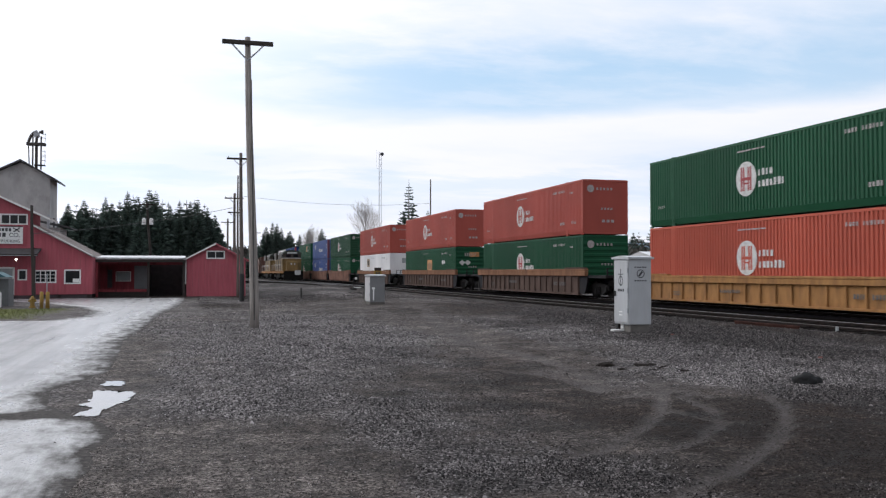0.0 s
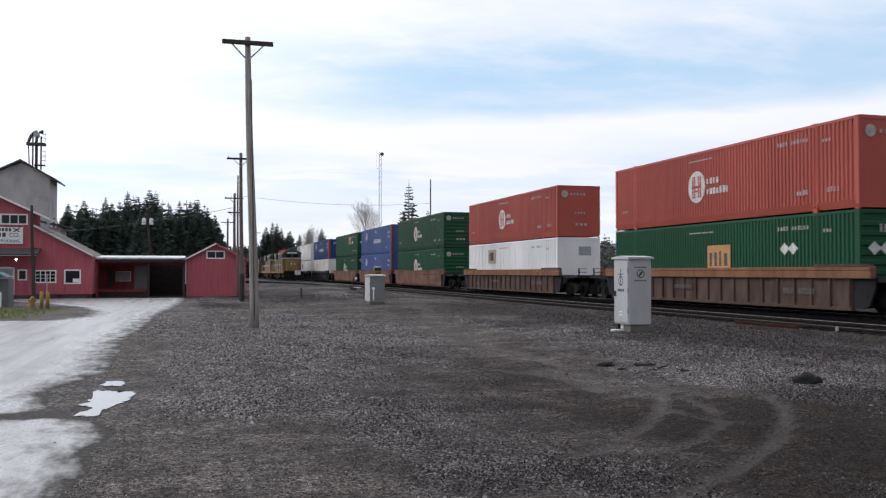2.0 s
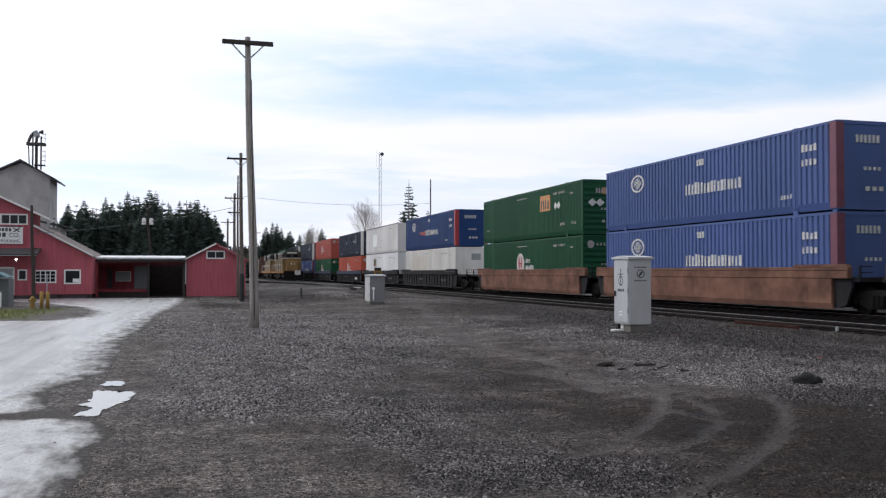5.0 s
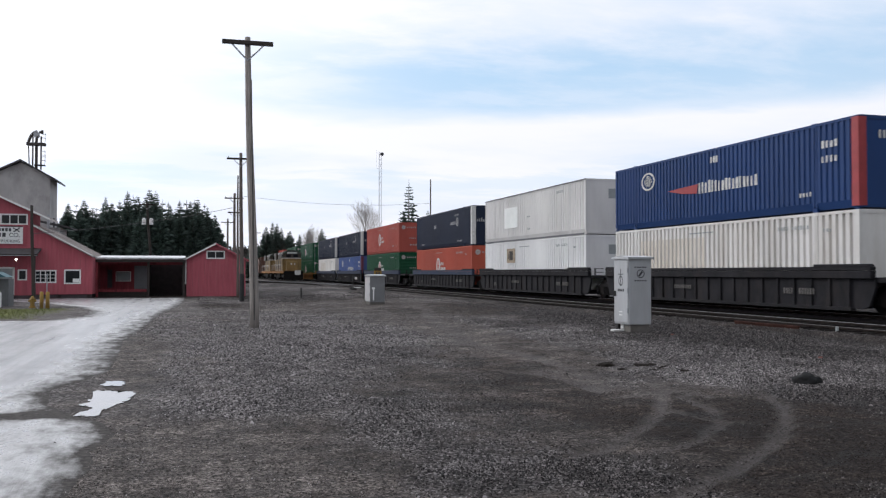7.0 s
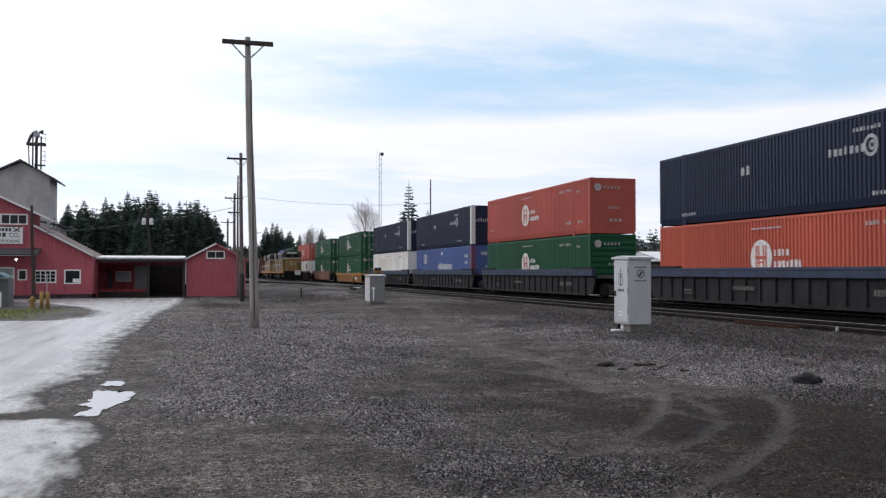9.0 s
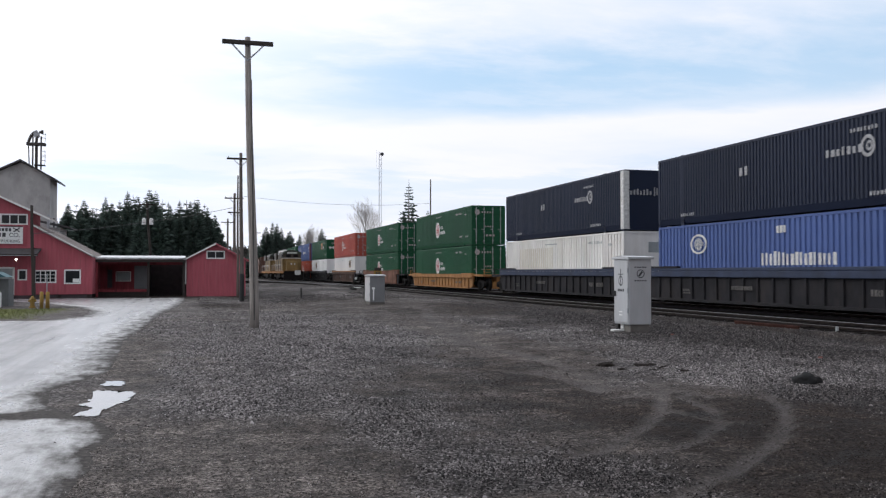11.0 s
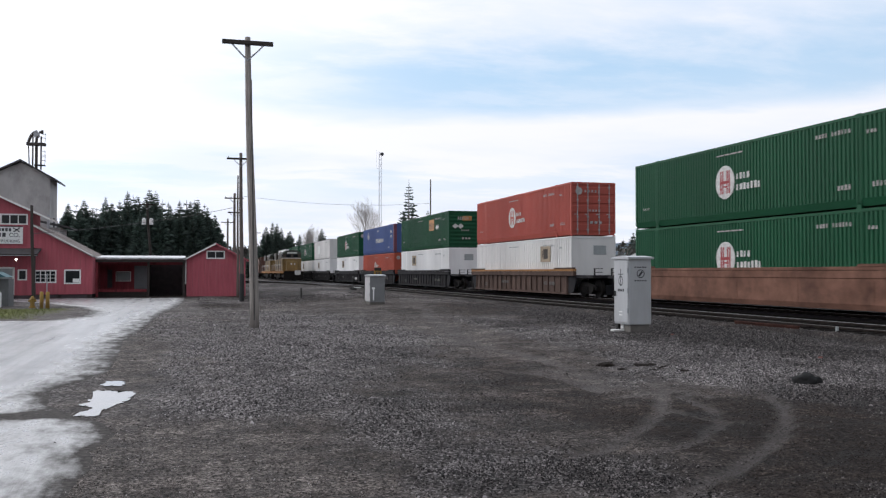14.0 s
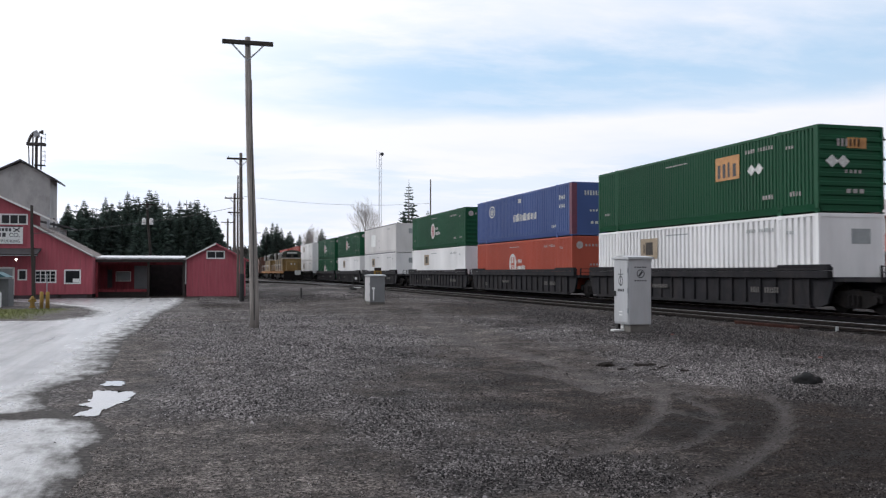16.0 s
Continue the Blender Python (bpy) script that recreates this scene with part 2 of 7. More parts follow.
let_light_through(M["fir_needles"], 0.55)
mat("mark_dim", lin(0.30, 0.30, 0.31), rough=0.65, vary=0.3, scale=9, dirt=0.6, dirt_col=(0.12, 0.12, 0.12, 1))
# Paler than bare wood: haze before the far trees is painted in
mat("twig", lin(0.36, 0.33, 0.315), rough=0.9, vary=0.2)
mat("bush", lin(0.066, 0.062, 0.053), rough=0.9, vary=0.4, island=0.4, obrand=0.2)
mat("loco_yellow", lin(0.20, 0.128, 0.047), rough=0.6, vary=0.5, scale=1.6, dirt=1.0, dirt_col=(0.10, 0.065, 0.03, 1), stretch=(1, 1, 0.3), spec=0.3)
mat("loco_roof", lin(0.30, 0.31, 0.32), rough=0.6, vary=0.2, scale=2, dirt=0.4)
mat("boxcar_brown", lin(0.11, 0.055, 0.04), rough=0.8, vary=0.25, scale=1.5, dirt=0.4, stretch=(1, 3, 0.4), obrand=0.15)
mat("pink_siding", lin(0.50, 0.21, 0.185), rough=0.75, vary=0.08, scale=2, dirt=0.15)
mat("steel_grey", lin(0.35, 0.36, 0.38), rough=0.45, metal=0.6, vary=0.2)
mat("post_yellow", lin(0.27, 0.16, 0.025), rough=0.7, vary=0.2, dirt=0.5)
mat("kiosk_grey", lin(0.11, 0.115, 0.115), rough=0.7, vary=0.2, scale=3, dirt=0.3)
mat("rubber_black", lin(0.018, 0.018, 0.018), rough=0.8, vary=0.3, scale=8, bump=0.6, spec=0.15)
mat("cable", lin(0.03, 0.03, 0.03), rough=0.6)
mat("insulator", lin(0.25, 0.3, 0.3), rough=0.2)


def stone_material():
    """Broken rock: many dark pieces, few pale ones; mud clings where the yard is soil."""
    m = bpy.data.materials.new("stone")
    m.use_nodes = True
    nt = m.node_tree
    N, L = nt.nodes.new, nt.links.new
    b = nt.nodes["Principled BSDF"]
    b.inputs["Roughness"].default_value, b.inputs["Specular IOR Level"].default_value = 0.85, 0.08
    g = N("ShaderNodeNewGeometry")
    pw = N("ShaderNodeMath"); pw.operation = "POWER"; pw.inputs[1].default_value = 2.4
    L(g.outputs["Random Per Island"], pw.inputs[0])
    r = N("ShaderNodeMapRange"); r.inputs["To Min"].default_value, r.inputs["To Max"].default_value = 0.16, 3.1
    L(pw.outputs[0], r.inputs[0])
    at = N("ShaderNodeAttribute"); at.attribute_name = "soil"
    mx = N("ShaderNodeMix"); mx.data_type = "RGBA"
    mx.inputs[6].default_value, mx.inputs[7].default_value = (0.168, 0.155, 0.152, 1), (0.069, 0.062, 0.060, 1)
    L(at.outputs["Fac"], mx.inputs[0])
    sc = N("ShaderNodeVectorMath"); sc.operation = "SCALE"
    L(mx.outputs[2], sc.inputs[0]); L(r.outputs[0], sc.inputs["Scale"])
    # crumbs of mud: browner and closer in tone
    rc = N("ShaderNodeMapRange"); rc.inputs["To Min"].default_value, rc.inputs["To Max"].default_value = 0.35, 1.7
    L(pw.outputs[0], rc.inputs[0])
    mc = N("ShaderNodeMix"); mc.data_type = "RGBA"
    mc.inputs[6].default_value, mc.inputs[7].default_value = (0.111, 0.098, 0.089, 1), (0.047, 0.0378, 0.033, 1)
    L(at.outputs["Fac"], mc.inputs[0])
    s2 = N("ShaderNodeVectorMath"); s2.operation = "SCALE"
    L(mc.outputs[2], s2.inputs[0]); L(rc.outputs[0], s2.inputs["Scale"])
    cl = N("ShaderNodeAttribute"); cl.attribute_name = "clod"
    fin = N("ShaderNodeMix"); fin.data_type = "RGBA"
    L(cl.outputs["Fac"], fin.inputs[0]); L(sc.outputs[0], fin.inputs[6]); L(s2.outputs[0], fin.inputs[7])
    L(fin.outputs[2], b.inputs["Base Color"])
    return m


M["stone"] = stone_material()
mat("debris_white", lin(0.6, 0.6, 0.58), rough=0.6)
mat("teal_awning", lin(0.035, 0.11, 0.13), rough=0.7, vary=0.1)


# ================= mesh helpers =================
def add_box(bm, x0, x1, y0, y1, z0, z1, bevel=0.0):
    r = bmesh.ops.create_cube(bm, size=1.0, matrix=Matrix.Translation(((x0 + x1) / 2, (y0 + y1) / 2, (z0 + z1) / 2)) @ Matrix.Diagonal((x1 - x0, y1 - y0, z1 - z0, 1)))
    if bevel:
        es = {e for v in r["verts"] for e in v.link_edges}
        bmesh.ops.bevel(bm, geom=list(es), offset=bevel, segments=1, affect="EDGES")
    return r["verts"]


def add_tube(bm, p0, p1, r0, r1=None, seg=10):
    p0, p1 = Vector(p0), Vector(p1)
    r1 = r0 if r1 is None else r1
    d = p1 - p0
    m = Matrix.Translation((p0 + p1) / 2) @ d.to_track_quat("Z", "Y").to_matrix().to_4x4()
    return bmesh.ops.create_cone(bm, cap_ends=True, segments=seg, radius1=r0, radius2=max(r1, 0.0005), depth=d.length, matrix=m)["verts"]


def add_prism(bm, pts, axis, a, b):
    """Extrude a polygon given in the plane across the axis ('x': pts are (y, z); 'y': (x, z); 'z': (x, y)) from a to b."""
    def P(p, c):
        return {"x": (c, p[0], p[1]), "y": (p[0], c, p[1]), "z": (p[0], p[1], c)}[axis]
    lo = [bm.verts.new(P(p, a)) for p in pts]
    hi = [bm.verts.new(P(p, b)) for p in pts]
    n = len(pts)
    bm.faces.new(lo); bm.faces.new(hi[::-1])
    for i in range(n):
        bm.faces.new((lo[i], hi[i], hi[(i + 1) % n], lo[(i + 1) % n]))
    bmesh.ops.recalc_face_normals(bm, faces=bm.faces)


def mesh_of(name, bm, m, smooth=False):
    me = bpy.data.meshes.new(name)
    bmesh.ops.recalc_face_normals(bm, faces=bm.faces)
    bm.to_mesh(me)
    bm.free()
    me.materials.append(M[m] if isinstance(m, str) else m)
    if smooth:
        for p in me.polygons:
            p.use_smooth = True
    return me


def part(name, bm, m, parent=None, label="", smooth=False):
    ob = new(name, mesh_of(name, bm, m, smooth) if isinstance(bm, bmesh.types.BMesh) else bm)
    if parent is not None:
        ob.parent = parent
    if label:
        tagged(ob, label)
    return ob


def boxpart(name, dims, m, parent=None, label="", bevel=0.0):
    bm = bmesh.new()
    add_box(bm, *dims, bevel=bevel)
    return part(name, bm, m, parent, label)


def thing(name, m, label, category, group="", kind=""):
    ob = new(name)
    ob.empty_display_size = 0.2
    ob.matrix_basis = m
    return tagged(ob, label, category, group, kind)


MOVERS = []     # (object, x, y at the start, z)
WHEELS = []     # wheelsets


# ================= ground =================
def smooth01(a, b, v):
    t = min(1, max(0, (v - a) / (b - a)))
    return t * t * (3 - 2 * t)


def ground_z(x, y):
    """The yard lies level; it falls a little towards the warehouse, and rises to the ballast."""
    z = -0.33 * smooth01(26, 62, y) * (1 - smooth01(5, 12, x))
    return z


TYRE_BANDS = [   # lines along which wheels have pressed the mud smooth: half width, points
    (0.11, [(6.46, 11.69), (5.57, 9.78), (4.88, 8.6), (4.15, 7.74), (3.53, 7.1), (3.04, 6.82)]),
    (0.09, [(5.81, 9.81), (5.65, 8.89), (5.19, 7.95), (4.55, 7.25), (4.1, 6.94), (3.67, 6.76)]),
    (0.11, [(7.0, 9.91), (6.53, 8.77), (5.67, 7.57), (4.83, 6.68), (4.29, 6.23), (3.7, 5.79), (3.04, 5.3)]),
    (0.07, [(5.15, 8.94), (5.16, 8.06), (5.42, 7.77), (5.66, 7.57), (5.98, 7.48)]),
    (0.16, [(4.58, 13.01), (4.93, 12.5), (5.16, 11.56), (5.06, 10.47)]),
    (0.20, [(5.6, 19.36), (5.75, 17.39), (5.91, 15.26), (5.81, 13.25), (5.5, 11.74), (5.06, 10.47)]),
    (0.35, [(9.6, 36.0), (7.92, 29.44), (6.56, 22.14), (5.62, 17.73)]),
    (0.12, [(5.09, 9.91), (5.89, 10.23), (6.15, 9.61)]),
]
RUT = [(6.05, 7.19), (5.23, 6.31), (4.71, 5.89), (4.34, 5.74), (4.03, 5.79)]      # a pressed edge that holds shade
GRAVEL_SPOTS = [(0.77, 10.5, 0.95, 0.85, 1.2), (2.32, 9.5, 0.5, 0.9, 1.2), (1.8, 7.9, 0.35, 0.6, 0.6), (2.45, 6.3, 0.7, 0.65, 1.0), (3.0, 6.1, 0.35, 0.7, 1.0), (1.24, 17.6, 1.6, 4.0, 0.8),
                (3.2, 22.0, 1.3, 9.0, 0.8), (1.27, 12.6, 1.5, 1.2, 0.7), (7.8, 11.5, 1.3, 2.0, 0.9), (9.5, 13.5, 2.2, 3.5, 1.0), (12.0, 18.0, 2.2, 5.0, 1.0), (7.6, 19.0, 0.7, 5.0, 0.6),
                (8.3, 24.0, 1.2, 5.0, 0.5), (7.5, 9.3, 1.2, 0.6, 0.8), (12.5, 27.0, 2.5, 8.0, 0.7)]
MUD_SPOTS = [(0.32, 7.9, 1.0, 1.2, 1.3), (0.0, 6.7, 0.9, 1.0, 1.2), (0.9, 6.3, 0.5, 0.8, 0.7), (-0.9, 17.5, 0.5, 3.2, 1.2), (-0.7, 13.2, 0.5, 1.5, 0.7), (2.27, 10.87, 0.25, 0.4, 1.1), (6.8, 23.0, 1.1, 8.0, 1.2),
             (10.0, 36.0, 2.0, 7.0, 1.0), (3.34, 12.6, 0.5, 1.7, 1.1), (4.5, 11.2, 0.55, 3.0, 1.1), (5.8, 15.0, 0.7, 2.5, 1.1), (5.0, 7.5, 1.5, 1.6, 1.2), (5.8, 9.3, 1.0, 1.0, 0.9), (4.8, 6.2, 1.0, 0.7, 0.6),
             (2.85, 8.6, 0.35, 1.2, 0.5), (6.5, 44, 5.0, 8, 0.8)]


def band_distance(x, y, pts):
    best = 9.0
    for (xa, ya), (xb, yb) in zip(pts, pts[1:]):
        dx, dy = xb - xa, yb - ya
        t = min(1.0, max(0.0, ((x - xa) * dx + (y - ya) * dy) / (dx * dx + dy * dy)))
        best = min(best, math.hypot(x - xa - t * dx, y - ya - t * dy))
    return best


def hollow(x, y):
    """How far a place lies within the puddles' hollow."""
    return math.exp(-(((x + 0.95) / 0.95) ** 2 + ((y - 11.5) / 2.7) ** 2) ** 2)


def relief(x, y, t):
    if not (abs(x) < 45 and 0 < y < 76):
        return 0.0
    z = 0.02 * noise.noise((x * 0.5, y * 0.5, 0))
    if y < 40:
        z += 0.012 * noise.noise((x * 2.1, y * 2.1, 3)) + 0.008 * noise.noise((x * 6, y * 6, 7)) - 0.034 * t
        if 3.5 < x < 6.6 and y < 8:
            z -= 0.03 * (1 - smooth01(0.02, 0.10, band_distance(x, y, RUT)))
    h = hollow(x, y)
    return z * (1 - h) - 0.014 * h


def soil_mask(x, y):
    """Where the bare ground is dark soil instead of grey fines."""
    v = 0.25 + 0.5 * noise.noise((x * 0.4, y * 0.3, 12.0)) + 0.45 * noise.noise((x * 1.2, y * 1.0, 6.0)) + 0.4 * noise.noise((x * 3.4, y * 2.6, 2.0)) + 0.66 * smooth01(2.6, 4.9, x) * (1 - 0.85 * smooth01(8.3, 10.8, y)) + 0.8 * smooth01(9.0, 12.5, x) + 0.35 * smooth01(7.0, 9.0, x) * smooth01(13, 17, y) * (1 - smooth01(34, 42, y)) - 0.28 * smooth01(5.2, 6.5, x) * smooth01(8.5, 7.0, y) + 0.3 * math.exp(-((x - 2.8) / 0.8) ** 2 - ((y - 6.2) / 0.9) ** 2) - 0.2 * smooth01(2.4, 1.2, x) + 0.16 * smooth01(12, 9, y) * smooth01(1.0, 2.2, x) - 0.3 * smooth01(0.8, -0.2, x) - 0.22 * smooth01(12, 16, y) * (1 - smooth01(26, 36, y)) + 0.4 * math.exp(-((x - 0.36 * y) / 1.9) ** 2 - ((y - 14.0) / 5.5) ** 2)
    if y > 36:
        f = smooth01(36, 48, y)
        v = v * (1 - f) + f * (0.42 + 1.1 * noise.noise((x * 0.33, y * 0.10, 4.0)) + 0.5 * noise.noise((x * 1.1, y * 0.4, 1.0)) + 0.5 * smooth01(56, 68, y))
    return min(1, max(0, v))


def yard_masks(x, y):
    """How stony, and how much rolled smooth, the yard is at a place."""
    n = 0.8 * noise.noise((x * 0.45, y * 0.28, 2.0)) + 0.65 * noise.noise((x * 1.3, y * 0.9, 5.0)) + 0.65 * noise.noise((x * 2.6, y * 2.2, 8.0)) + 0.5 * noise.noise((x * 5.5, y * 3.5, 3.0))
    g = 0.48 + 0.42 * n
    for cx, cy, rx, ry, k in GRAVEL_SPOTS:
        d = ((x - cx) / rx) ** 2 + ((y - cy) / ry) ** 2
        if d < 4:
            g += 0.55 * k * math.exp(-d * 1.1)
    for cx, cy, rx, ry, k in MUD_SPOTS:
        d = ((x - cx) / rx) ** 2 + ((y - cy) / ry) ** 2
        if d < 4:
            g -= 0.75 * k * math.exp(-d * 1.1)
    t = 0.0
    if 2 < x < 11 and 4 < y < 36:
        wob = 0.04 * noise.noise((x * 3, y * 3, 1.0))
        for hw, pts in TYRE_BANDS:
            d = band_distance(x, y, pts) + wob
            t = max(t, 1 - smooth01(hw * 0.5, hw * 1.05, d))
    g = min(1, max(0, g))
    t *= min(1.0, max(0.0, 1.1 + 0.75 * noise.noise((x * 1.4, y * 1.4, 9.0)) + 0.5 * noise.noise((x * 5, y * 5, 2.0))))
    if y > 11:
        t *= 0.7
    return g * (1 - 0.85 * t), t


def ground_material():
    m = bpy.data.materials.new("ground_gravel")
    m.use_nodes = True
    nt = m.node_tree
    N, L = nt.nodes.new, nt.links.new
    b = nt.nodes["Principled BSDF"]
    b.inputs["Specular IOR Level"].default_value = 0.07
    tc = N("ShaderNodeTexCoord")

    def attr(name):
        n = N("ShaderNodeAttribute")
        n.attribute_name = name
        return n.outputs["Fac"]

    def noise_(scale, detail=5, rough=0.6):
        n = N("ShaderNodeTexNoise")
        n.inputs["Scale"].default_value, n.inputs["Detail"].default_value, n.inputs["Roughness"].default_value = scale, detail, rough
        L(tc.outputs["Object"], n.inputs["Vector"])
        return n.outputs[0]

    def ramp(v, a, b_, lo=0.0, hi=1.0):
        n = N("ShaderNodeMapRange")
        for k, x in (("From Min", a), ("From Max", b_), ("To Min", lo), ("To Max", hi)):
            n.inputs[k].default_value = x
        L(v, n.inputs[0])
        return n.outputs[0]

    def math_(op, a, c):
        n = N("ShaderNodeMath")
        n.operation = op
        for i, v in enumerate((a, c)):
            if isinstance(v, (int, float)):
                n.inputs[i].default_value = v
            else:
                L(v, n.inputs[i])
        return n.outputs[0]

    def mix(f, a, c):
        n = N("ShaderNodeMix")
        n.data_type = "RGBA"
        for i, v in ((0, f), (6, a), (7, c)):
            if isinstance(v, tuple):
                n.inputs[i].default_value = v
            elif isinstance(v, float):
                n.inputs[i].default_value = v
            else:
                L(v, n.inputs[i])
        return n.outputs[2]

    vor = N("ShaderNodeTexVoronoi")
    vor.inputs["Scale"].default_value = 42.0
    L(tc.outputs["Object"], vor.inputs["Vector"])
    cell = N("ShaderNodeSeparateColor")
    L(vor.outputs["Color"], cell.inputs[0])
    vor2 = N("ShaderNodeTexVoronoi")
    vor2.inputs["Scale"].default_value = 17.0
    L(tc.outputs["Object"], vor2.inputs["Vector"])
    cell2 = N("ShaderNodeSeparateColor")
    L(vor2.outputs["Color"], cell2.inputs[0])
    big, mid, fine = noise_(0.22), noise_(1.4), noise_(38.0, 8, 0.8)
    # stone: grey pieces of differing tone; mud: dark brown
    tone = math_("MULTIPLY", ramp(math_("POWER", cell.outputs[0], 2.0), 0.0, 1.0, 0.12, 2.9), ramp(cell2.outputs[0], 0.0, 1.0, 0.6, 1.35))
    sc = N("ShaderNodeVectorMath"); sc.operation = "SCALE"; sc.inputs[0].default_value = (0.101, 0.092, 0.090)
    L(tone, sc.inputs["Scale"])
    clod, crumb = noise_(9.0, 6, 0.7), noise_(27.0, 4, 0.7)
    mudtone = math_("MULTIPLY", math_("MULTIPLY", ramp(mid, 0.3, 0.7, 0.65, 1.35), math_("MULTIPLY", ramp(clod, 0.38, 0.62, 0.5, 1.45), ramp(crumb, 0.38, 0.62, 0.4, 1.6))), ramp(fine, 0.40, 0.60, 0.25, 1.9))
    sm = N("ShaderNodeVectorMath"); sm.operation = "SCALE"; sm.inputs[0].default_value = (1, 1, 1)
    L(mudtone, sm.inputs["Scale"])
    soil = mix(attr("soil"), (0.122, 0.107, 0.098, 1), (0.039, 0.0308, 0.0265, 1))
    L(soil, sm.inputs[0])
    rolled = N("ShaderNodeVectorMath"); rolled.operation = "SCALE"; rolled.inputs[0].default_value = (0.122, 0.109, 0.103)
    L(ramp(fine, 0.38, 0.62, 0.5, 1.5), rolled.inputs["Scale"])
    g = math_("ADD", attr("gravel"), math_("MULTIPLY", math_("SUBTRACT", fine, 0.5), 0.9))
    g = ramp(g, 0.25, 0.75)
    dk = N("ShaderNodeVectorMath"); dk.operation = "SCALE"
    L(sc.outputs[0], dk.inputs[0]); L(ramp(attr("soil"), 0.0, 1.0, 1.6, 0.5), dk.inputs["Scale"])
    col = mix(g, sm.outputs[0], dk.outputs[0])
    ty = math_("MULTIPLY", attr("tyre"), ramp(fine, 0.3, 0.6, 0.55, 1.0))
    col = mix(ty, col, rolled.outputs[0])
    # winter grass beside the drive
    gr = N("ShaderNodeVectorMath"); gr.operation = "SCALE"; gr.inputs[0].default_value = (0.145, 0.155, 0.055)
    L(ramp(fine, 0.25, 0.75, 0.75, 1.25), gr.inputs["Scale"])
    col = mix(attr("grass"), col, gr.outputs[0])
    tint = N("ShaderNodeVectorMath"); tint.operation = "SCALE"
    L(col, tint.inputs[0]); L(math_("MULTIPLY", ramp(big, 0.3, 0.7, 0.62, 1.3), ramp(mid, 0.3, 0.7, 0.62, 1.35)), tint.inputs["Scale"])
    L(tint.outputs[0], b.inputs["Base Color"])
    L(ramp(mid, 0.35, 0.65, 0.6, 0.9), b.inputs["Roughness"])
    bp = N("ShaderNodeBump"); bp.inputs["Strength"].default_value = 1.0; bp.inputs["Distance"].default_value = 0.04
    hgt = math_("ADD", math_("MULTIPLY", math_("SUBTRACT", 0.6, vor.outputs["Distance"]), g), math_("ADD", math_("MULTIPLY", fine, 0.8), math_("ADD", math_("MULTIPLY", crumb, 1.0), math_("MULTIPLY", clod, 1.3))))
    L(hgt, bp.inputs["Height"]); L(bp.outputs[0], b.inputs["Normal"])
    return m


def grass_mask(x, y):
    """The verge between the drive and the warehouse front."""
    if not (-30 < x < -3 and 30 < y < 47):
        return 0.0
    e = 0.5 * noise.noise((x * 0.9, y * 0.9, 3.0))
    d = min(x + 24, (-4.7 + e) - x, y - (31.2 - 0.05 * (x + 4) + e), (44.5 + 1.2 * e) - y - 0.5 * max(0, x + 6))
    return min(1, max(0, d / 1.5))


def build_ground():
    M["ground"] = ground_material()
    xs = [-3000, -600, -150, -60, -30] + [-24 + i * 0.6 for i in range(33)] + [-4 + i * 0.125 for i in range(160)] + [16.2 + i * 0.7 for i in range(36)] + [44, 50, 60, 90, 150, 600, 3000]
    ys = [-3000, -600, -100, -40, -20, -8, -2, 1, 2.5] + [3.5 + 0.11 * i for i in range(110)] + [15.7 + 0.25 * i for i in range(70)] + [33.5 + 0.7 * i for i in range(60)] + [76 + 2 * i for i in range(32)] + [140, 160, 200, 260, 400, 800, 3000]
    verts, faces, g_, t_, gr_, so_ = [], [], [], [], [], []
    for y in ys:
        for x in xs:
            g, t = yard_masks(x, y) if abs(x) < 45 and 0 < y < 130 else (0.5, 0.0)
            z = ground_z(x, y) + relief(x, y, max(0, t))
            verts.append((x, y, z)); g_.append(g); t_.append(max(0, t)); gr_.append(grass_mask(x, y)); so_.append(soil_mask(x, y) if abs(x) < 60 and 0 < y < 150 else 0.4)
    w = len(xs)
    for j in range(len(ys) - 1):
        for i in range(w - 1):
            a = j * w + i
            faces.append((a, a + 1, a + w + 1, a + w))
    me = bpy.data.meshes.new("ground")
    me.from_pydata(verts, [], faces)
    for nm, vals in (("gravel", g_), ("tyre", t_), ("grass", gr_), ("soil", so_)):
        at = me.attributes.new(nm, "FLOAT", "POINT")
        at.data.foreach_set("value", vals)
    for p in me.polygons:
        p.use_smooth = True
    me.materials.append(M["ground"])
    ob = new("ground", me)
    tagged(ob, "dark wet gravel yard with tyre marks and mud", "ground", kind="structure")


build_ground()


def surface_z(x, y):
    return ground_z(x, y) + relief(x, y, max(0, yard_masks(x, y)[1]))


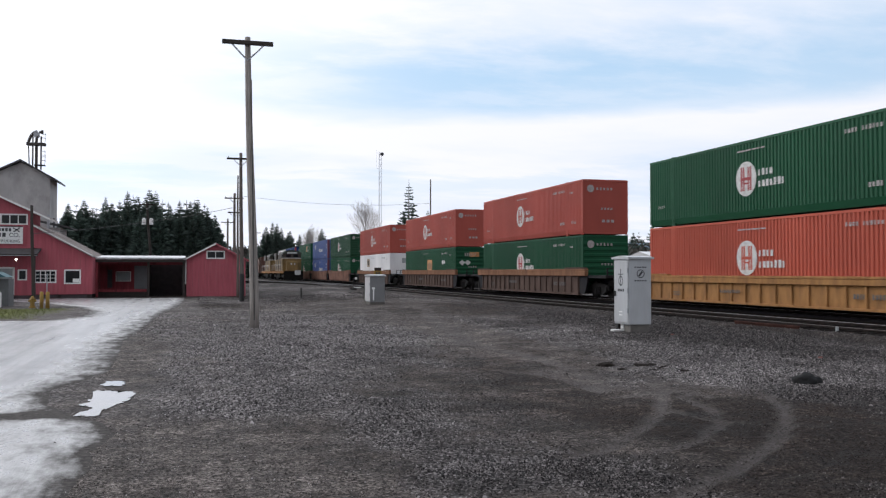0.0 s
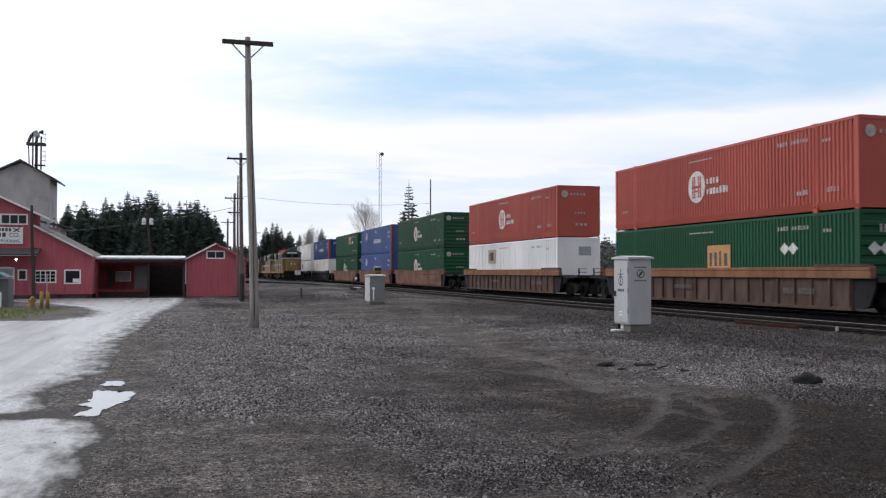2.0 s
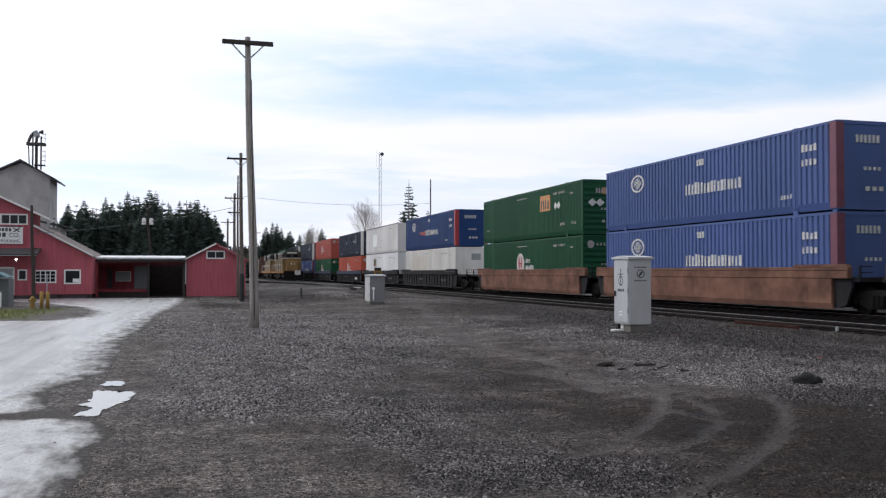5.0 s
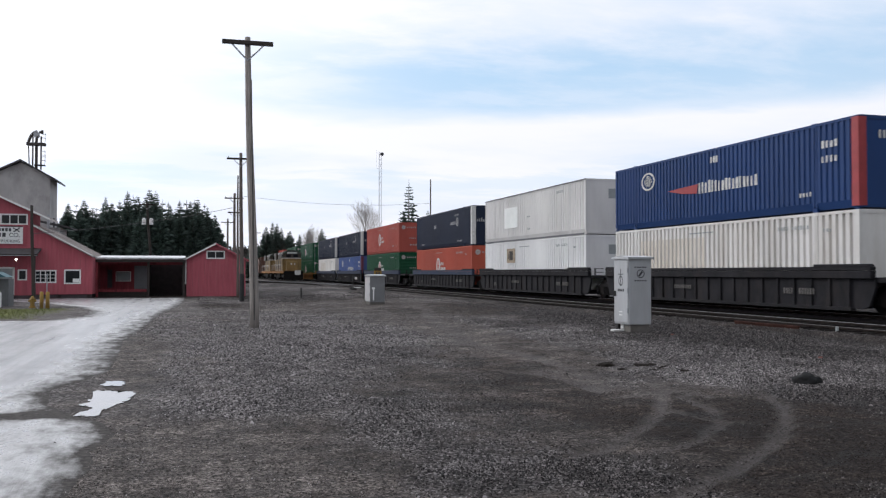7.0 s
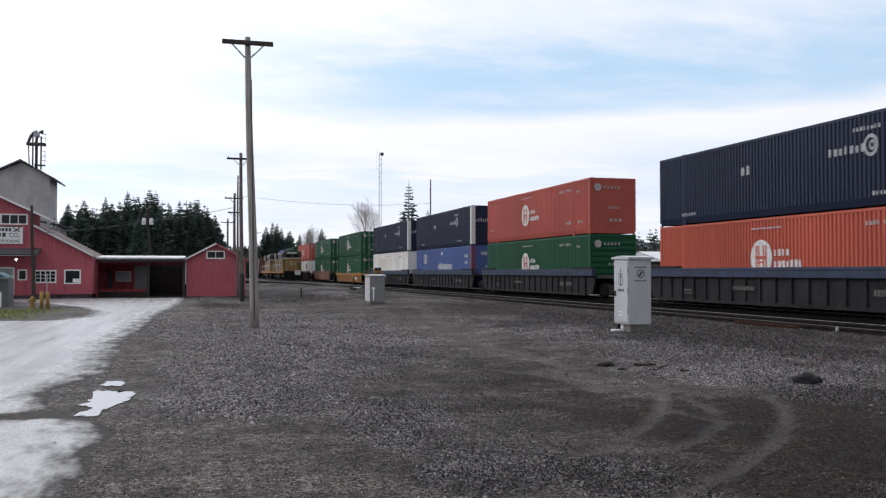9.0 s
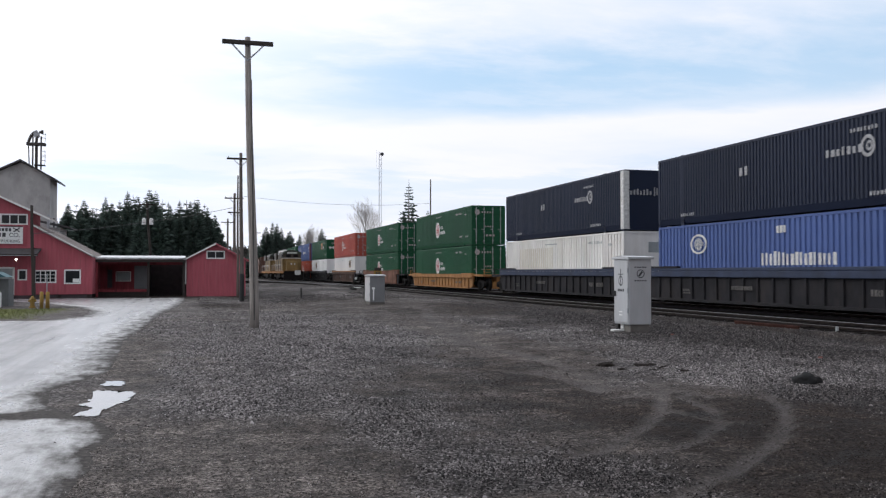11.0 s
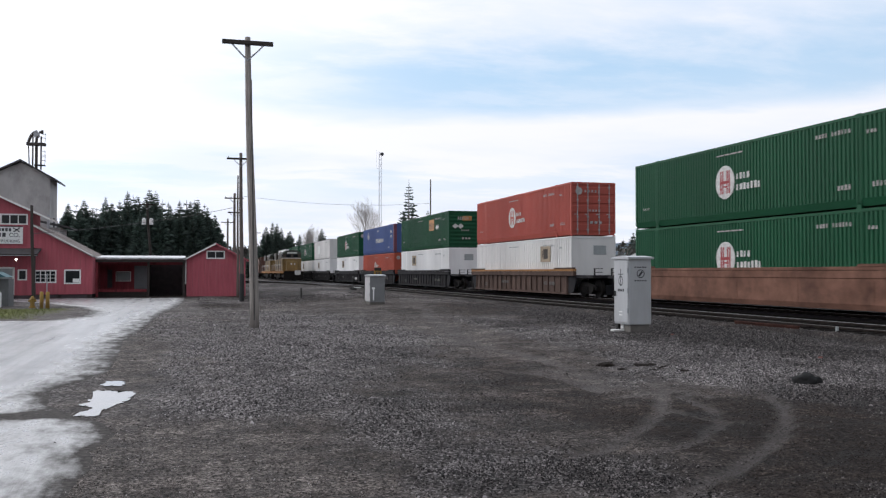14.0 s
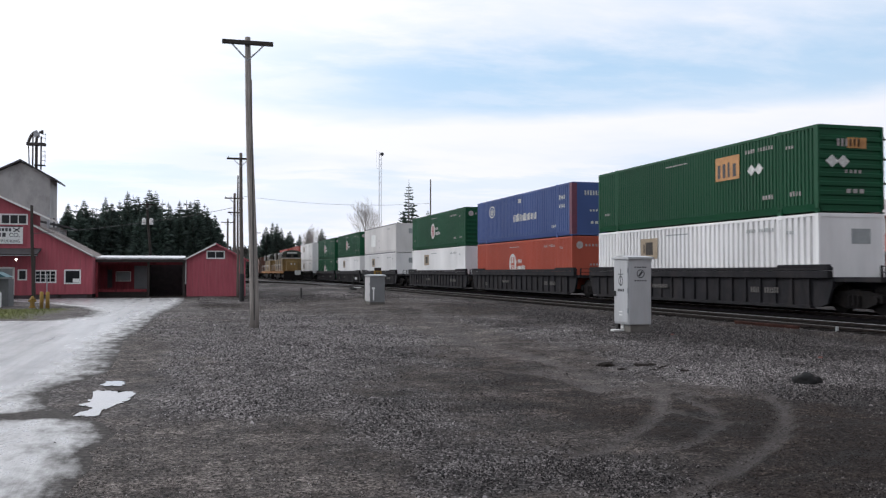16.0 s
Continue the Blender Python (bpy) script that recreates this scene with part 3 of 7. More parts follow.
def scatter_stones():
    """Loose angular stones over the gravelly parts of the yard."""
    rng = random.Random(21)
    verts, faces, cells, muddy, clods = [], [], {}, [], []
    tries = count = 0
    while count < 170000 and tries < 780000:
        tries += 1
        far = tries % 5 == 0
        y = 33 + 33 * rng.random() if far else 4.6 + 30 * rng.random() ** 1.8
        x = 0.6 + 13.4 * rng.random() if far else -1.2 + (0.95 * y + 1.8) * rng.random()
        if x > 14.9:
            continue
        key = (int(x * 9 + 99), int(y * 9))
        if key not in cells:
            cells[key] = yard_masks(x, y)
        g, t = cells[key]
        if rng.random() > max(0.98 * g * g, 0.26 * (1 - 0.75 * t)) or rng.random() < 1.25 * hollow(x, y) - 0.1:
            continue
        s = rng.uniform(0.0034, 0.0078) * (0.7 if g < 0.3 else 1.0) * (1 + 0.068 * y) * (1.9 if rng.random() < 0.02 else 1.0) * (1.0 if y < 30 else 0.8)
        z = max(ground_z(x, y) + relief(x, y, max(0, t)), min(0.10, -0.3 + (x - 13.8) * 0.727) if x > 13.8 else -1.0)
        a, b = rng.random() * 6.28, len(verts)
        ca, sa = math.cos(a) * s, math.sin(a) * s
        e, f, q = rng.uniform(0.6, 1.3), rng.uniform(0.5, 1.0), rng.uniform(0.5, 1.2)
        verts += [(x + ca * e, y + sa * e, z), (x - sa * f, y + ca * f, z), (x - ca, y - sa, z), (x + sa, y - ca, z), (x + ca * 0.4, y + sa * 0.3, z + s * q * 1.1), (x - ca * 0.4, y - sa * 0.4, z + s * q * 0.9)]
        faces += [(b, b + 1, b + 4), (b + 1, b + 5, b + 4), (b + 1, b + 2, b + 5), (b + 2, b + 3, b + 5), (b + 3, b + 4, b + 5), (b + 3, b, b + 4)]
        muddy += [soil_mask(x, y)] * 6
        clods += [0.0 if rng.random() < 0.20 else min(1.0, max(0.0, (0.5 - g) * 4))] * 6
        count += 1
    me = bpy.data.meshes.new("loose_gravel")
    me.from_pydata(verts, [], faces)
    me.attributes.new("soil", "FLOAT", "POINT").data.foreach_set("value", muddy)
    me.attributes.new("clod", "FLOAT", "POINT").data.foreach_set("value", clods)
    me.materials.append(M["stone"])
    tagged(new("loose_gravel", me), "loose angular grey gravel on the yard", "gravel", kind="stuff")


scatter_stones()


def grass_blades():
    rng = random.Random(31)
    verts, faces = [], []
    n = 0
    while n < 9000:
        x, y = rng.uniform(-16, -4.6), rng.uniform(30.5, 46)
        if rng.random() > grass_mask(x, y):
            continue
        n += 1
        z, a, h = ground_z(x, y), rng.random() * 6.28, rng.uniform(0.02, 0.06)
        b = len(verts)
        verts += [(x - 0.02 * math.cos(a), y - 0.02 * math.sin(a), z), (x + 0.02 * math.cos(a), y + 0.02 * math.sin(a), z), (x + rng.uniform(-0.05, 0.05), y + rng.uniform(-0.05, 0.05), z + h)]
        faces.append((b, b + 1, b + 2))
    me = bpy.data.meshes.new("grass")
    me.from_pydata(verts, [], faces)
    me.materials.append(M["grass"])
    tagged(new("grass", me), "short yellow-green winter grass verge", "grass", kind="stuff")


mat("grass", lin(0.15, 0.165, 0.055), rough=0.8, island=0.4, spec=0.2)
grass_blades()

ROAD_EDGE = [(-40, 27.5), (-14, 30.2), (-5.6, 30.3), (-4.2, 30.0), (-3.4, 33), (-3.7, 39), (-5, 46), (-8, 56), (-14, 66.8), (-0.3, 66.5), (-0.25, 58), (-0.6, 45), (-1.0, 35.1), (-1.2, 25.6), (-1.4, 20.5), (-1.2, 14.7), (-1.5, 13.3),
             (-1.75, 12.4), (-1.6, 11.0), (-1.25, 10.2), (-0.9, 9.6), (-0.72, 8.9), (-0.85, 8.0), (-0.8, 7.4), (-0.85, 6.5), (-1.0, 4), (-1.4, 0), (-1.6, -30), (-40, -30)]


def inside(x, y, poly):
    c = False
    for (xa, ya), (xb, yb) in zip(poly, poly[1:] + poly[:1]):
        if (ya > y) != (yb > y) and x < (xb - xa) * (y - ya) / (yb - ya) + xa:
            c = not c
    return c


def road_material():
    m = material("wet_road", lin(0.365, 0.36, 0.352), rough=0.3, vary=0.22, scale=0.9, dirt=0.95, dirt_col=(0.13, 0.13, 0.135, 1), stretch=(3.5, 0.3, 1), bump=0.2, bump_scale=30, spec=0.5)
    nt = m.node_tree
    N, L = nt.nodes.new, nt.links.new
    b = nt.nodes["Principled BSDF"]
    old = b.inputs["Base Color"].links[0].from_socket
    at = N("ShaderNodeAttribute"); at.attribute_name = "wear"
    tc = N("ShaderNodeTexCoord")
    n = N("ShaderNodeTexNoise"); n.inputs["Scale"].default_value = 4.5; n.inputs["Detail"].default_value = 8; n.inputs["Roughness"].default_value = 0.7
    mp = N("ShaderNodeMapping"); mp.inputs["Scale"].default_value = (0.8, 0.35, 1)
    L(tc.outputs["Object"], mp.inputs[0]); L(mp.outputs[0], n.inputs["Vector"])
    add = N("ShaderNodeMath"); add.operation = "ADD"
    half = N("ShaderNodeMath"); half.operation = "MULTIPLY_ADD"; half.inputs[1].default_value, half.inputs[2].default_value = 0.75, 0.13
    L(n.outputs[0], half.inputs[0])
    L(at.outputs["Fac"], add.inputs[0]); L(half.outputs[0], add.inputs[1])
    r = N("ShaderNodeMapRange"); r.inputs["From Min"].default_value, r.inputs["From Max"].default_value = 0.60, 0.88
    L(add.outputs[0], r.inputs[0])
    n2 = N("ShaderNodeTexNoise"); n2.inputs["Scale"].default_value = 18; n2.inputs["Detail"].default_value = 5
    L(tc.outputs["Object"], n2.inputs["Vector"])
    mud = N("ShaderNodeVectorMath"); mud.operation = "SCALE"; mud.inputs[0].default_value = (0.048, 0.043, 0.040)
    r2 = N("ShaderNodeMapRange"); r2.inputs["From Min"].default_value, r2.inputs["From Max"].default_value, r2.inputs["To Min"].default_value, r2.inputs["To Max"].default_value = 0.3, 0.7, 0.4, 1.6
    L(n2.outputs[0], r2.inputs[0]); L(r2.outputs[0], mud.inputs["Scale"])
    mx = N("ShaderNodeMix"); mx.data_type = "RGBA"
    L(r.outputs[0], mx.inputs[0]); L(mud.outputs[0], mx.inputs[6]); L(old, mx.inputs[7])
    L(mx.outputs[2], b.inputs["Base Color"])
    rr = N("ShaderNodeMapRange"); rr.inputs["To Min"].default_value, rr.inputs["To Max"].default_value = 0.85, 0.26
    L(r.outputs[0], rr.inputs[0]); L(rr.outputs[0], b.inputs["Roughness"])
    rs = N("ShaderNodeMapRange"); rs.inputs["To Min"].default_value, rs.inputs["To Max"].default_value = 0.08, 0.5
    L(r.outputs[0], rs.inputs[0]); L(rs.outputs[0], b.inputs["Specular IOR Level"])
    return m


def build_road():
    """The drive as a fine sheet on the yard; its worn borders are muddy."""
    M["wet_road"] = road_material()
    xs = [-40, -30, -24, -20, -17] + [-15 + 0.5 * i for i in range(22)] + [-4 + 0.16 * i for i in range(29)]
    ys = [-30, -12, -4, 0, 2] + [3.5 + 0.16 * i for i in range(180)] + [32.5 + 0.5 * i for i in range(70)]
    verts, faces, wear, index = [], [], [], {}

    def vid(i, j):
        if (i, j) not in index:
            x, y = xs[i], ys[j]
            d = min(band_distance(x, y, [p, q]) for p, q in zip(ROAD_EDGE, ROAD_EDGE[1:]))
            d = d if inside(x, y, ROAD_EDGE) else -d
            index[(i, j)] = len(verts)
            k = 0.5 if y < 14 else 0.32
            cross = 0.55 * math.exp(-(((y - 10.35 - 0.12 * x) / 0.22) ** 2)) if y < 14 else 0.0
            wear.append(max(-0.3, min(0.7 if y > 10.4 else 0.34, 0.14 + d * k * (1 if d > 0 else 3)) - cross))
            verts.append((x, y, ground_z(x, y) + relief(x, y, 0.0) + -0.02 + 0.036 * smooth01(-0.35, 0.15, d)))
        return index[(i, j)]

    for j in range(len(ys) - 1):
        for i in range(len(xs) - 1):
            cx, cy = (xs[i] + xs[i + 1]) / 2, (ys[j] + ys[j + 1]) / 2
            if inside(cx, cy, ROAD_EDGE) or (cy > 3 and cx > -15 and min(band_distance(cx, cy, [p, q]) for p, q in zip(ROAD_EDGE, ROAD_EDGE[1:])) < 0.4):
                faces.append((vid(i, j), vid(i + 1, j), vid(i + 1, j + 1), vid(i, j + 1)))
    me = bpy.data.meshes.new("road")
    me.from_pydata(verts, [], faces)
    me.attributes.new("wear", "FLOAT", "POINT").data.foreach_set("value", wear)
    for p in me.polygons:
        p.use_smooth = True
    me.materials.append(M["wet_road"])
    tagged(new("road", me), "wet pale concrete driveway with worn muddy edges", "driveway", kind="structure")


build_road()


def puddle(pts, seed):
    """A still pool with a frayed outline."""
    cx, cy = sum(p[0] for p in pts) / len(pts), sum(p[1] for p in pts) / len(pts)
    bm = bmesh.new()
    vs = []
    n = len(pts)
    for i in range(n):
        a, b = Vector(pts[i]), Vector(pts[(i + 1) % n])
        for k in range(24):
            p = a.lerp(b, k / 24)
            q = 0.06 * noise.noise((p.x * 5, p.y * 5, seed)) + 0.05 * noise.noise((p.x * 14, p.y * 14, seed)) + 0.03 * noise.noise((p.x * 37, p.y * 37, seed))
            d = (p - Vector((cx, cy))).normalized()
            vs.append(bm.verts.new((p.x + d.x * q, p.y + d.y * q * 2, -0.002)))
    f = bm.faces.new(vs)
    bmesh.ops.triangulate(bm, faces=[f])
    ob = part("puddle", bm, "puddle_water")
    tagged(ob, "shallow rain puddle reflecting the sky", "puddle", "puddles", kind="structure")


# Pale base colour paints in part of the bright sky reflection
mat("puddle_water", lin(0.22, 0.215, 0.205), rough=0.02, vary=0.1, scale=2, spec=1.0)
puddle([(-1.14, 10.09), (-0.89, 10.05), (-0.89, 10.41), (-0.73, 10.98), (-0.61, 11.64), (-0.65, 11.98), (-0.82, 11.92), (-0.98, 12.19), (-1.14, 12.06), (-1.09, 11.57), (-1.1, 11.09), (-1.18, 10.93), (-1.0, 10.61), (-1.11, 10.31)], 1.0)
puddle([(-1.11, 12.7), (-0.84, 12.62), (-0.82, 13.06), (-1.06, 13.13)], 2.0)


# ================= tracks =================
def rail_profile(cx):
    return [(cx - 0.07, 0), (cx + 0.07, 0), (cx + 0.07, 0.015), (cx + 0.01, 0.04), (cx + 0.01, 0.12), (cx + 0.036, 0.13), (cx + 0.036, 0.16), (cx - 0.036, 0.16), (cx - 0.036, 0.13), (cx - 0.01, 0.12), (cx - 0.01, 0.04), (cx - 0.07, 0.015)]


def build_track(name, cx, y0, y1, label, worn=True):
    t = thing(name, pose(cx, 0, 0), label, "railway track", kind="structure")
    bm = bmesh.new()
    add_prism(bm, [(-2.1, -0.3), (2.1, -0.3), (1.55, 0.10), (-1.55, 0.10)], "y", y0, y1)
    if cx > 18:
        part("ballast", bm, "ballast_shaded", t)
    else:
        me = mesh_of("ballast", bm, "ground")
        for nm, val in (("gravel", 0.5), ("tyre", 0.0), ("grass", 0.0), ("soil", 0.95)):
            me.attributes.new(nm, "FLOAT", "POINT").data.foreach_set("value", [val] * len(me.vertices))
        b = part("ballast", me, None, t)
        # Dark sheet from the siding rails towards the train, with shade painted in
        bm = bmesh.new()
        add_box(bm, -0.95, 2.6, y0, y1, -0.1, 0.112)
        part("oily_bed", bm, "ballast", b, "near-black ballast sheet, shade beside the train painted in")
    for i in range(150):
        ob = new("sleeper", SLEEPER)
        ob.parent = t
        ob.location = (0.04 * math.sin(i * 7.3), 6 + i * 0.55, 0)
    for s in (-1, 1):
        bm = bmesh.new()
        add_prism(bm, [(x, z + RAIL - 0.16) for x, z in rail_profile(s * 0.753)], "y", y0, y1)
        r = part("rail", bm, "rail_steel", t)
        bm = bmesh.new()
        add_box(bm, s * 0.753 - 0.0375, s * 0.753 + 0.0375, y0, y1, RAIL - 0.006, RAIL + 0.003)
        part("running_surface", bm, "rail_dull" if (s < 0 and cx < 18) else "rail_top", r, "polished steel rail head")
    return t


mat("rust_red", lin(0.055, 0.025, 0.020), rough=0.9, vary=0.4, scale=4, dirt=0.5, spec=0.08)
bm = bmesh.new()
add_box(bm, -1.3, 1.3, -0.115, 0.115, -0.02, 0.125, bevel=0.012)
SLEEPER = mesh_of("sleeper", bm, "sleeper_wood")
# Near-black: shade under and beside the train is put into these two colours
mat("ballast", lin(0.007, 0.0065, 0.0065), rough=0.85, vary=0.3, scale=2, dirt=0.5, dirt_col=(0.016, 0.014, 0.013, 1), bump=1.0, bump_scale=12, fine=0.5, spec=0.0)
mat("ballast_shaded", lin(0.006, 0.0055, 0.006), rough=0.9, vary=0.4, scale=2, bump=1.0, bump_scale=12, fine=0.5, spec=0.0)
main_track = build_track("main_track", TRACK_X, -60, 420, "main line railway track with polished rails on dark ballast")
siding_track = build_track("siding_track", SIDING_X, -60, 420, "siding railway track with worn rails on dark ballast")



def spur_track():
    """A spur that leaves the siding at a turnout and bends away to the yard side."""
    t = thing("spur_track", pose(0, 0, 0), "curved spur track leaving the siding at a turnout", "railway track", kind="structure")
    line = [(SIDING_X - max(0.0, y - 90) ** 2 / 470, y) for y in [86 + 2.0 * i for i in range(36)]]

    def sweep(prof, name, m, parent):
        bm = bmesh.new()
        rows = []
        for i, (x, y) in enumerate(line):
            a, b = line[max(0, i - 1)], line[min(len(line) - 1, i + 1)]
            d = Vector((b[0] - a[0], b[1] - a[1])).normalized()
            rows.append([bm.verts.new((x + d.y * px, y - d.x * px, pz)) for px, pz in prof])
        n = len(prof)
        for r, q in zip(rows, rows[1:]):
            for k in range(n):
                bm.faces.new((r[k], r[(k + 1) % n], q[(k + 1) % n], q[k]))
        return part(name, bm, m, parent)

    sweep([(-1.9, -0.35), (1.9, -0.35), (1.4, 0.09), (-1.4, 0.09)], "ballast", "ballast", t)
    for s in (-1, 1):
        r = sweep([(x, z + RAIL - 0.165) for x, z in rail_profile(s * 0.753)], "rail", "rail_steel", t)
        sweep([(s * 0.753 - 0.0375, RAIL - 0.035), (s * 0.753 + 0.0375, RAIL - 0.035), (s * 0.753 + 0.0375, RAIL - 0.002), (s * 0.753 - 0.0375, RAIL - 0.002)], "running_surface", "rail_top", r)


spur_track()
bm = bmesh.new()
add_prism(bm, [(x, z) for x, z in rail_profile(0.0)], "y", 0, 2.6)
tagged(part("spare_rail", bm, "rust_red"), "rusty red spare rail lying beside the siding", "rail").matrix_basis = pose(14.40, 18.7, 0.02, 0, 0, 1.0)

# ================= train =================
CONT_L, CONT_W, CONT_H = 16.15, 2.6, 2.9
POST_A, POST_B = 1.98, 14.17        # lifting posts at the 40 foot points


def corrugated_side(bm, x, sgn, y0, y1, z0, z1, pitch=0.29, depth=0.05, groove=0.30):
    n = max(1, round((y1 - y0) / pitch))
    p = (y1 - y0) / n
    pts = []
    for i in range(n):
        a = y0 + i * p
        pts += [(a, 0), (a + (0.86 - groove) * p, 0), (a + (0.93 - groove) * p, depth), (a + 0.93 * p, depth)]
    pts.append((y1, 0))
    lo = [bm.verts.new((x + sgn * d * -1, y, z0)) for y, d in pts]
    hi = [bm.verts.new((x + sgn * d * -1, y, z1)) for y, d in pts]
    for i in range(len(pts) - 1):
        bm.faces.new((lo[i], lo[i + 1], hi[i + 1], hi[i]))


def container_meshes(depth=0.04, groove=0.32, pitch=0.27):
    """Body, frame and ends of a 53 foot box; y runs from the leading end (0) to the trailing end."""
    L, W, H = CONT_L, CONT_W / 2, CONT_H
    out = {}
    bm = bmesh.new()
    for s in (-1, 1):
        corrugated_side(bm, s * (W - 0.012), s, 0.12, L - 0.12, 0.27, H - 0.10, pitch=pitch, depth=depth, groove=groove)
    add_box(bm, -W + 0.15, W - 0.15, 0.06, L - 0.06, 0.12, H - 0.03)
    out["body"] = bm
    bm = bmesh.new()
    for s in (-1, 1):
        a, b = sorted((s * W, s * (W - 0.08)))
        add_prism(bm, [(s * W, 0.30), (s * (W - 0.075), 0.06), (s * (W - 0.14), 0.06), (s * (W - 0.11), 0.30)], "y", 0.0, L)
        add_box(bm, a, b, 0, L, H - 0.10, H - 0.01)
        for y in (0.0, L - 0.18):
            add_box(bm, a, b, y, y + 0.18, 0, 0.05)
        for y in (0.0, L - 0.14):
            add_box(bm, a, b, y, y + 0.14, 0.15, H - 0.10)
        for y in (POST_A, POST_B):
            add_box(bm, a, b, y - 0.09, y - 0.02, 0.15, H - 0.10)
            add_box(bm, a, b, y + 0.04, y + 0.11, 0.15, H - 0.10)
            add_box(bm, a + s * 0.004, b + s * 0.004, y - 0.10, y + 0.12, -0.012, 0.11)
            add_box(bm, a + s * 0.004, b + s * 0.004, y - 0.10, y + 0.12, H - 0.12, H + 0.01)
    for y in (0.0, L - 0.1):
        add_box(bm, -W + 0.08, W - 0.08, y, y + 0.1, 0.05, 0.15)
        add_box(bm, -W + 0.08, W - 0.08, y, y + 0.1, H - 0.12, H)
    out["frame"] = bm
    bm = bmesh.new()          # plain leading end, one sheet with pressed ribs
    prof = [(0.15, 0.05)]
    for i in range(8):
        z = 0.26 + i * 0.30
        prof += [(z, 0.05), (z + 0.04, 0.008), (z + 0.15, 0.008), (z + 0.19, 0.05)]
    prof.append((H - 0.12, 0.05))
    va = [bm.verts.new((-W + 0.08, d, z)) for z, d in prof]
    vb = [bm.verts.new((W - 0.08, d, z)) for z, d in prof]
    for i in range(len(prof) - 1):
        bm.faces.new((va[i], vb[i], vb[i + 1], va[i + 1]))
    out["end_wall"] = bm
    bm = bmesh.new()
    add_box(bm, -W + 0.08, W - 0.08, 0.02, 0.06, 0.15, H - 0.12)
    out["end_flat"] = bm
    bm = bmesh.new()
    add_box(bm, 0.0, 0.75, 0.008, 0.02, 1.9, 2.4, bevel=0.005)
    out["end_panel"] = bm
    for s, nm in ((-1, "door_a"), (1, "door_b")):
        bm = bmesh.new()
        a, b = sorted((s * 0.015, s * (W - 0.09)))
        va, vb = [], []
        prof = [(0.16, 0.04)]
        for i in range(5):
            z = 0.26 + i * 0.5
            prof += [(z, 0.04), (z + 0.03, 0.012), (z + 0.36, 0.012), (z + 0.39, 0.04)]
        prof.append((H - 0.13, 0.04))
        va = [bm.verts.new((a, d, z)) for z, d in prof]
        vb = [bm.verts.new((b, d, z)) for z, d in prof]
        for i in range(len(prof) - 1):
            bm.faces.new((va[i], vb[i], vb[i + 1], va[i + 1]))
        out[nm] = bm
    bm = bmesh.new()
    add_tube(bm, (0, -0.012, 0.1), (0, -0.012, H - 0.08), 0.024, seg=6)
    for z in (0.3, 1.0, 1.9, 2.6):
        add_box(bm, -0.06, 0.06, -0.02, 0.026, z, z + 0.07)
    add_box(bm, -0.2, 0.02, -0.028, -0.005, 1.15, 1.19)
    out["lock_rod"] = bm
    return out


CM = {k: mesh_of("container_" + k, b, "box_green") for k, b in container_meshes().items()}
CM["body_deep"] = mesh_of("container_body_deep", container_meshes(0.12, 0.30, 0.31)["body"], "box_white")
CM["body_fine"] = mesh_of("container_body_fine", container_meshes(0.035, 0.36, 0.19)["body"], "box_green")


def coloured(name, me, parent, key, label=""):
    """A part that shares a mesh but carries its own paint."""
    ob = new(name, me)
    ob.parent = parent
    ob.material_slots[0].link = "OBJECT"
    ob.material_slots[0].material = M[key]
    if label:
        tagged(ob, label)
    return ob


def flat_ring(bm, y, z, ry, rz, x, inner=0.0, seg=22):
    """A thin oval or ring on the near side (faces -x)."""
    o = [bm.verts.new((x, y + ry * math.cos(a), z + rz * math.sin(a))) for a in [2 * math.pi * i / seg for i in range(seg)]]
    if inner:
        q = [bm.verts.new((x, y + ry * inner * math.cos(a), z + rz * inner * math.sin(a))) for a in [2 * math.pi * i / seg for i in range(seg)]]
        for i in range(seg):
            bm.faces.new((o[i], o[(i + 1) % seg], q[(i + 1) % seg], q[i]))
    else:
        bm.faces.new(o)


def side_bars(bm, y0, z0, widths, h, x, gap=0.07):
    """A row of plain bars in place of lettering on the near side. y falls towards the leading end, so words run from high y to low y."""
    y = y0
    for w in widths:
        add_box(bm, x - 0.006, x, y - w, y, z0, z0 + h)
        y -= w + gap


SIDE_X = -CONT_W / 2 - 0.004


def glyph_row(bm, y, z, n, h, w, gap, seed, x, shrink=1.0):
    """A row of plain upright bars, of uneven width and height, in place of a worn word."""
    rng = random.Random(seed)
    for i in range(n):
        k, b = h * shrink ** i * rng.uniform(0.78, 1.0), w * rng.uniform(0.55, 1.0)
        add_box(bm, x - 0.004, x, y - b, y, z, z + k)
        y -= w + gap


EMB_Y, EMB_Z = 9.05, 1.48


def emblem_mesh():
    bm = bmesh.new()
    flat_ring(bm, EMB_Y, EMB_Z, 0.62, 0.64, SIDE_X)
    return mesh_of("emblem", bm, "mark_white")


def emblem_bars_mesh():
    """Upright bars and a cross bar on the emblem's oval."""
    bm = bmesh.new()
    X = SIDE_X
    for y in (-0.33, -0.19, 0.09, 0.23):
        add_box(bm, X - 0.007, X - 0.004, EMB_Y + y, EMB_Y + y + 0.085, EMB_Z - 0.44, EMB_Z + 0.44)
    add_box(bm, X - 0.010, X - 0.007, EMB_Y - 0.34, EMB_Y + 0.33, EMB_Z - 0.055, EMB_Z + 0.055)
    add_box(bm, X - 0.010, X - 0.007, EMB_Y - 0.12, EMB_Y + 0.11, EMB_Z - 0.20, EMB_Z - 0.14)
    return mesh_of("emblem_bars", bm, "mark_red")


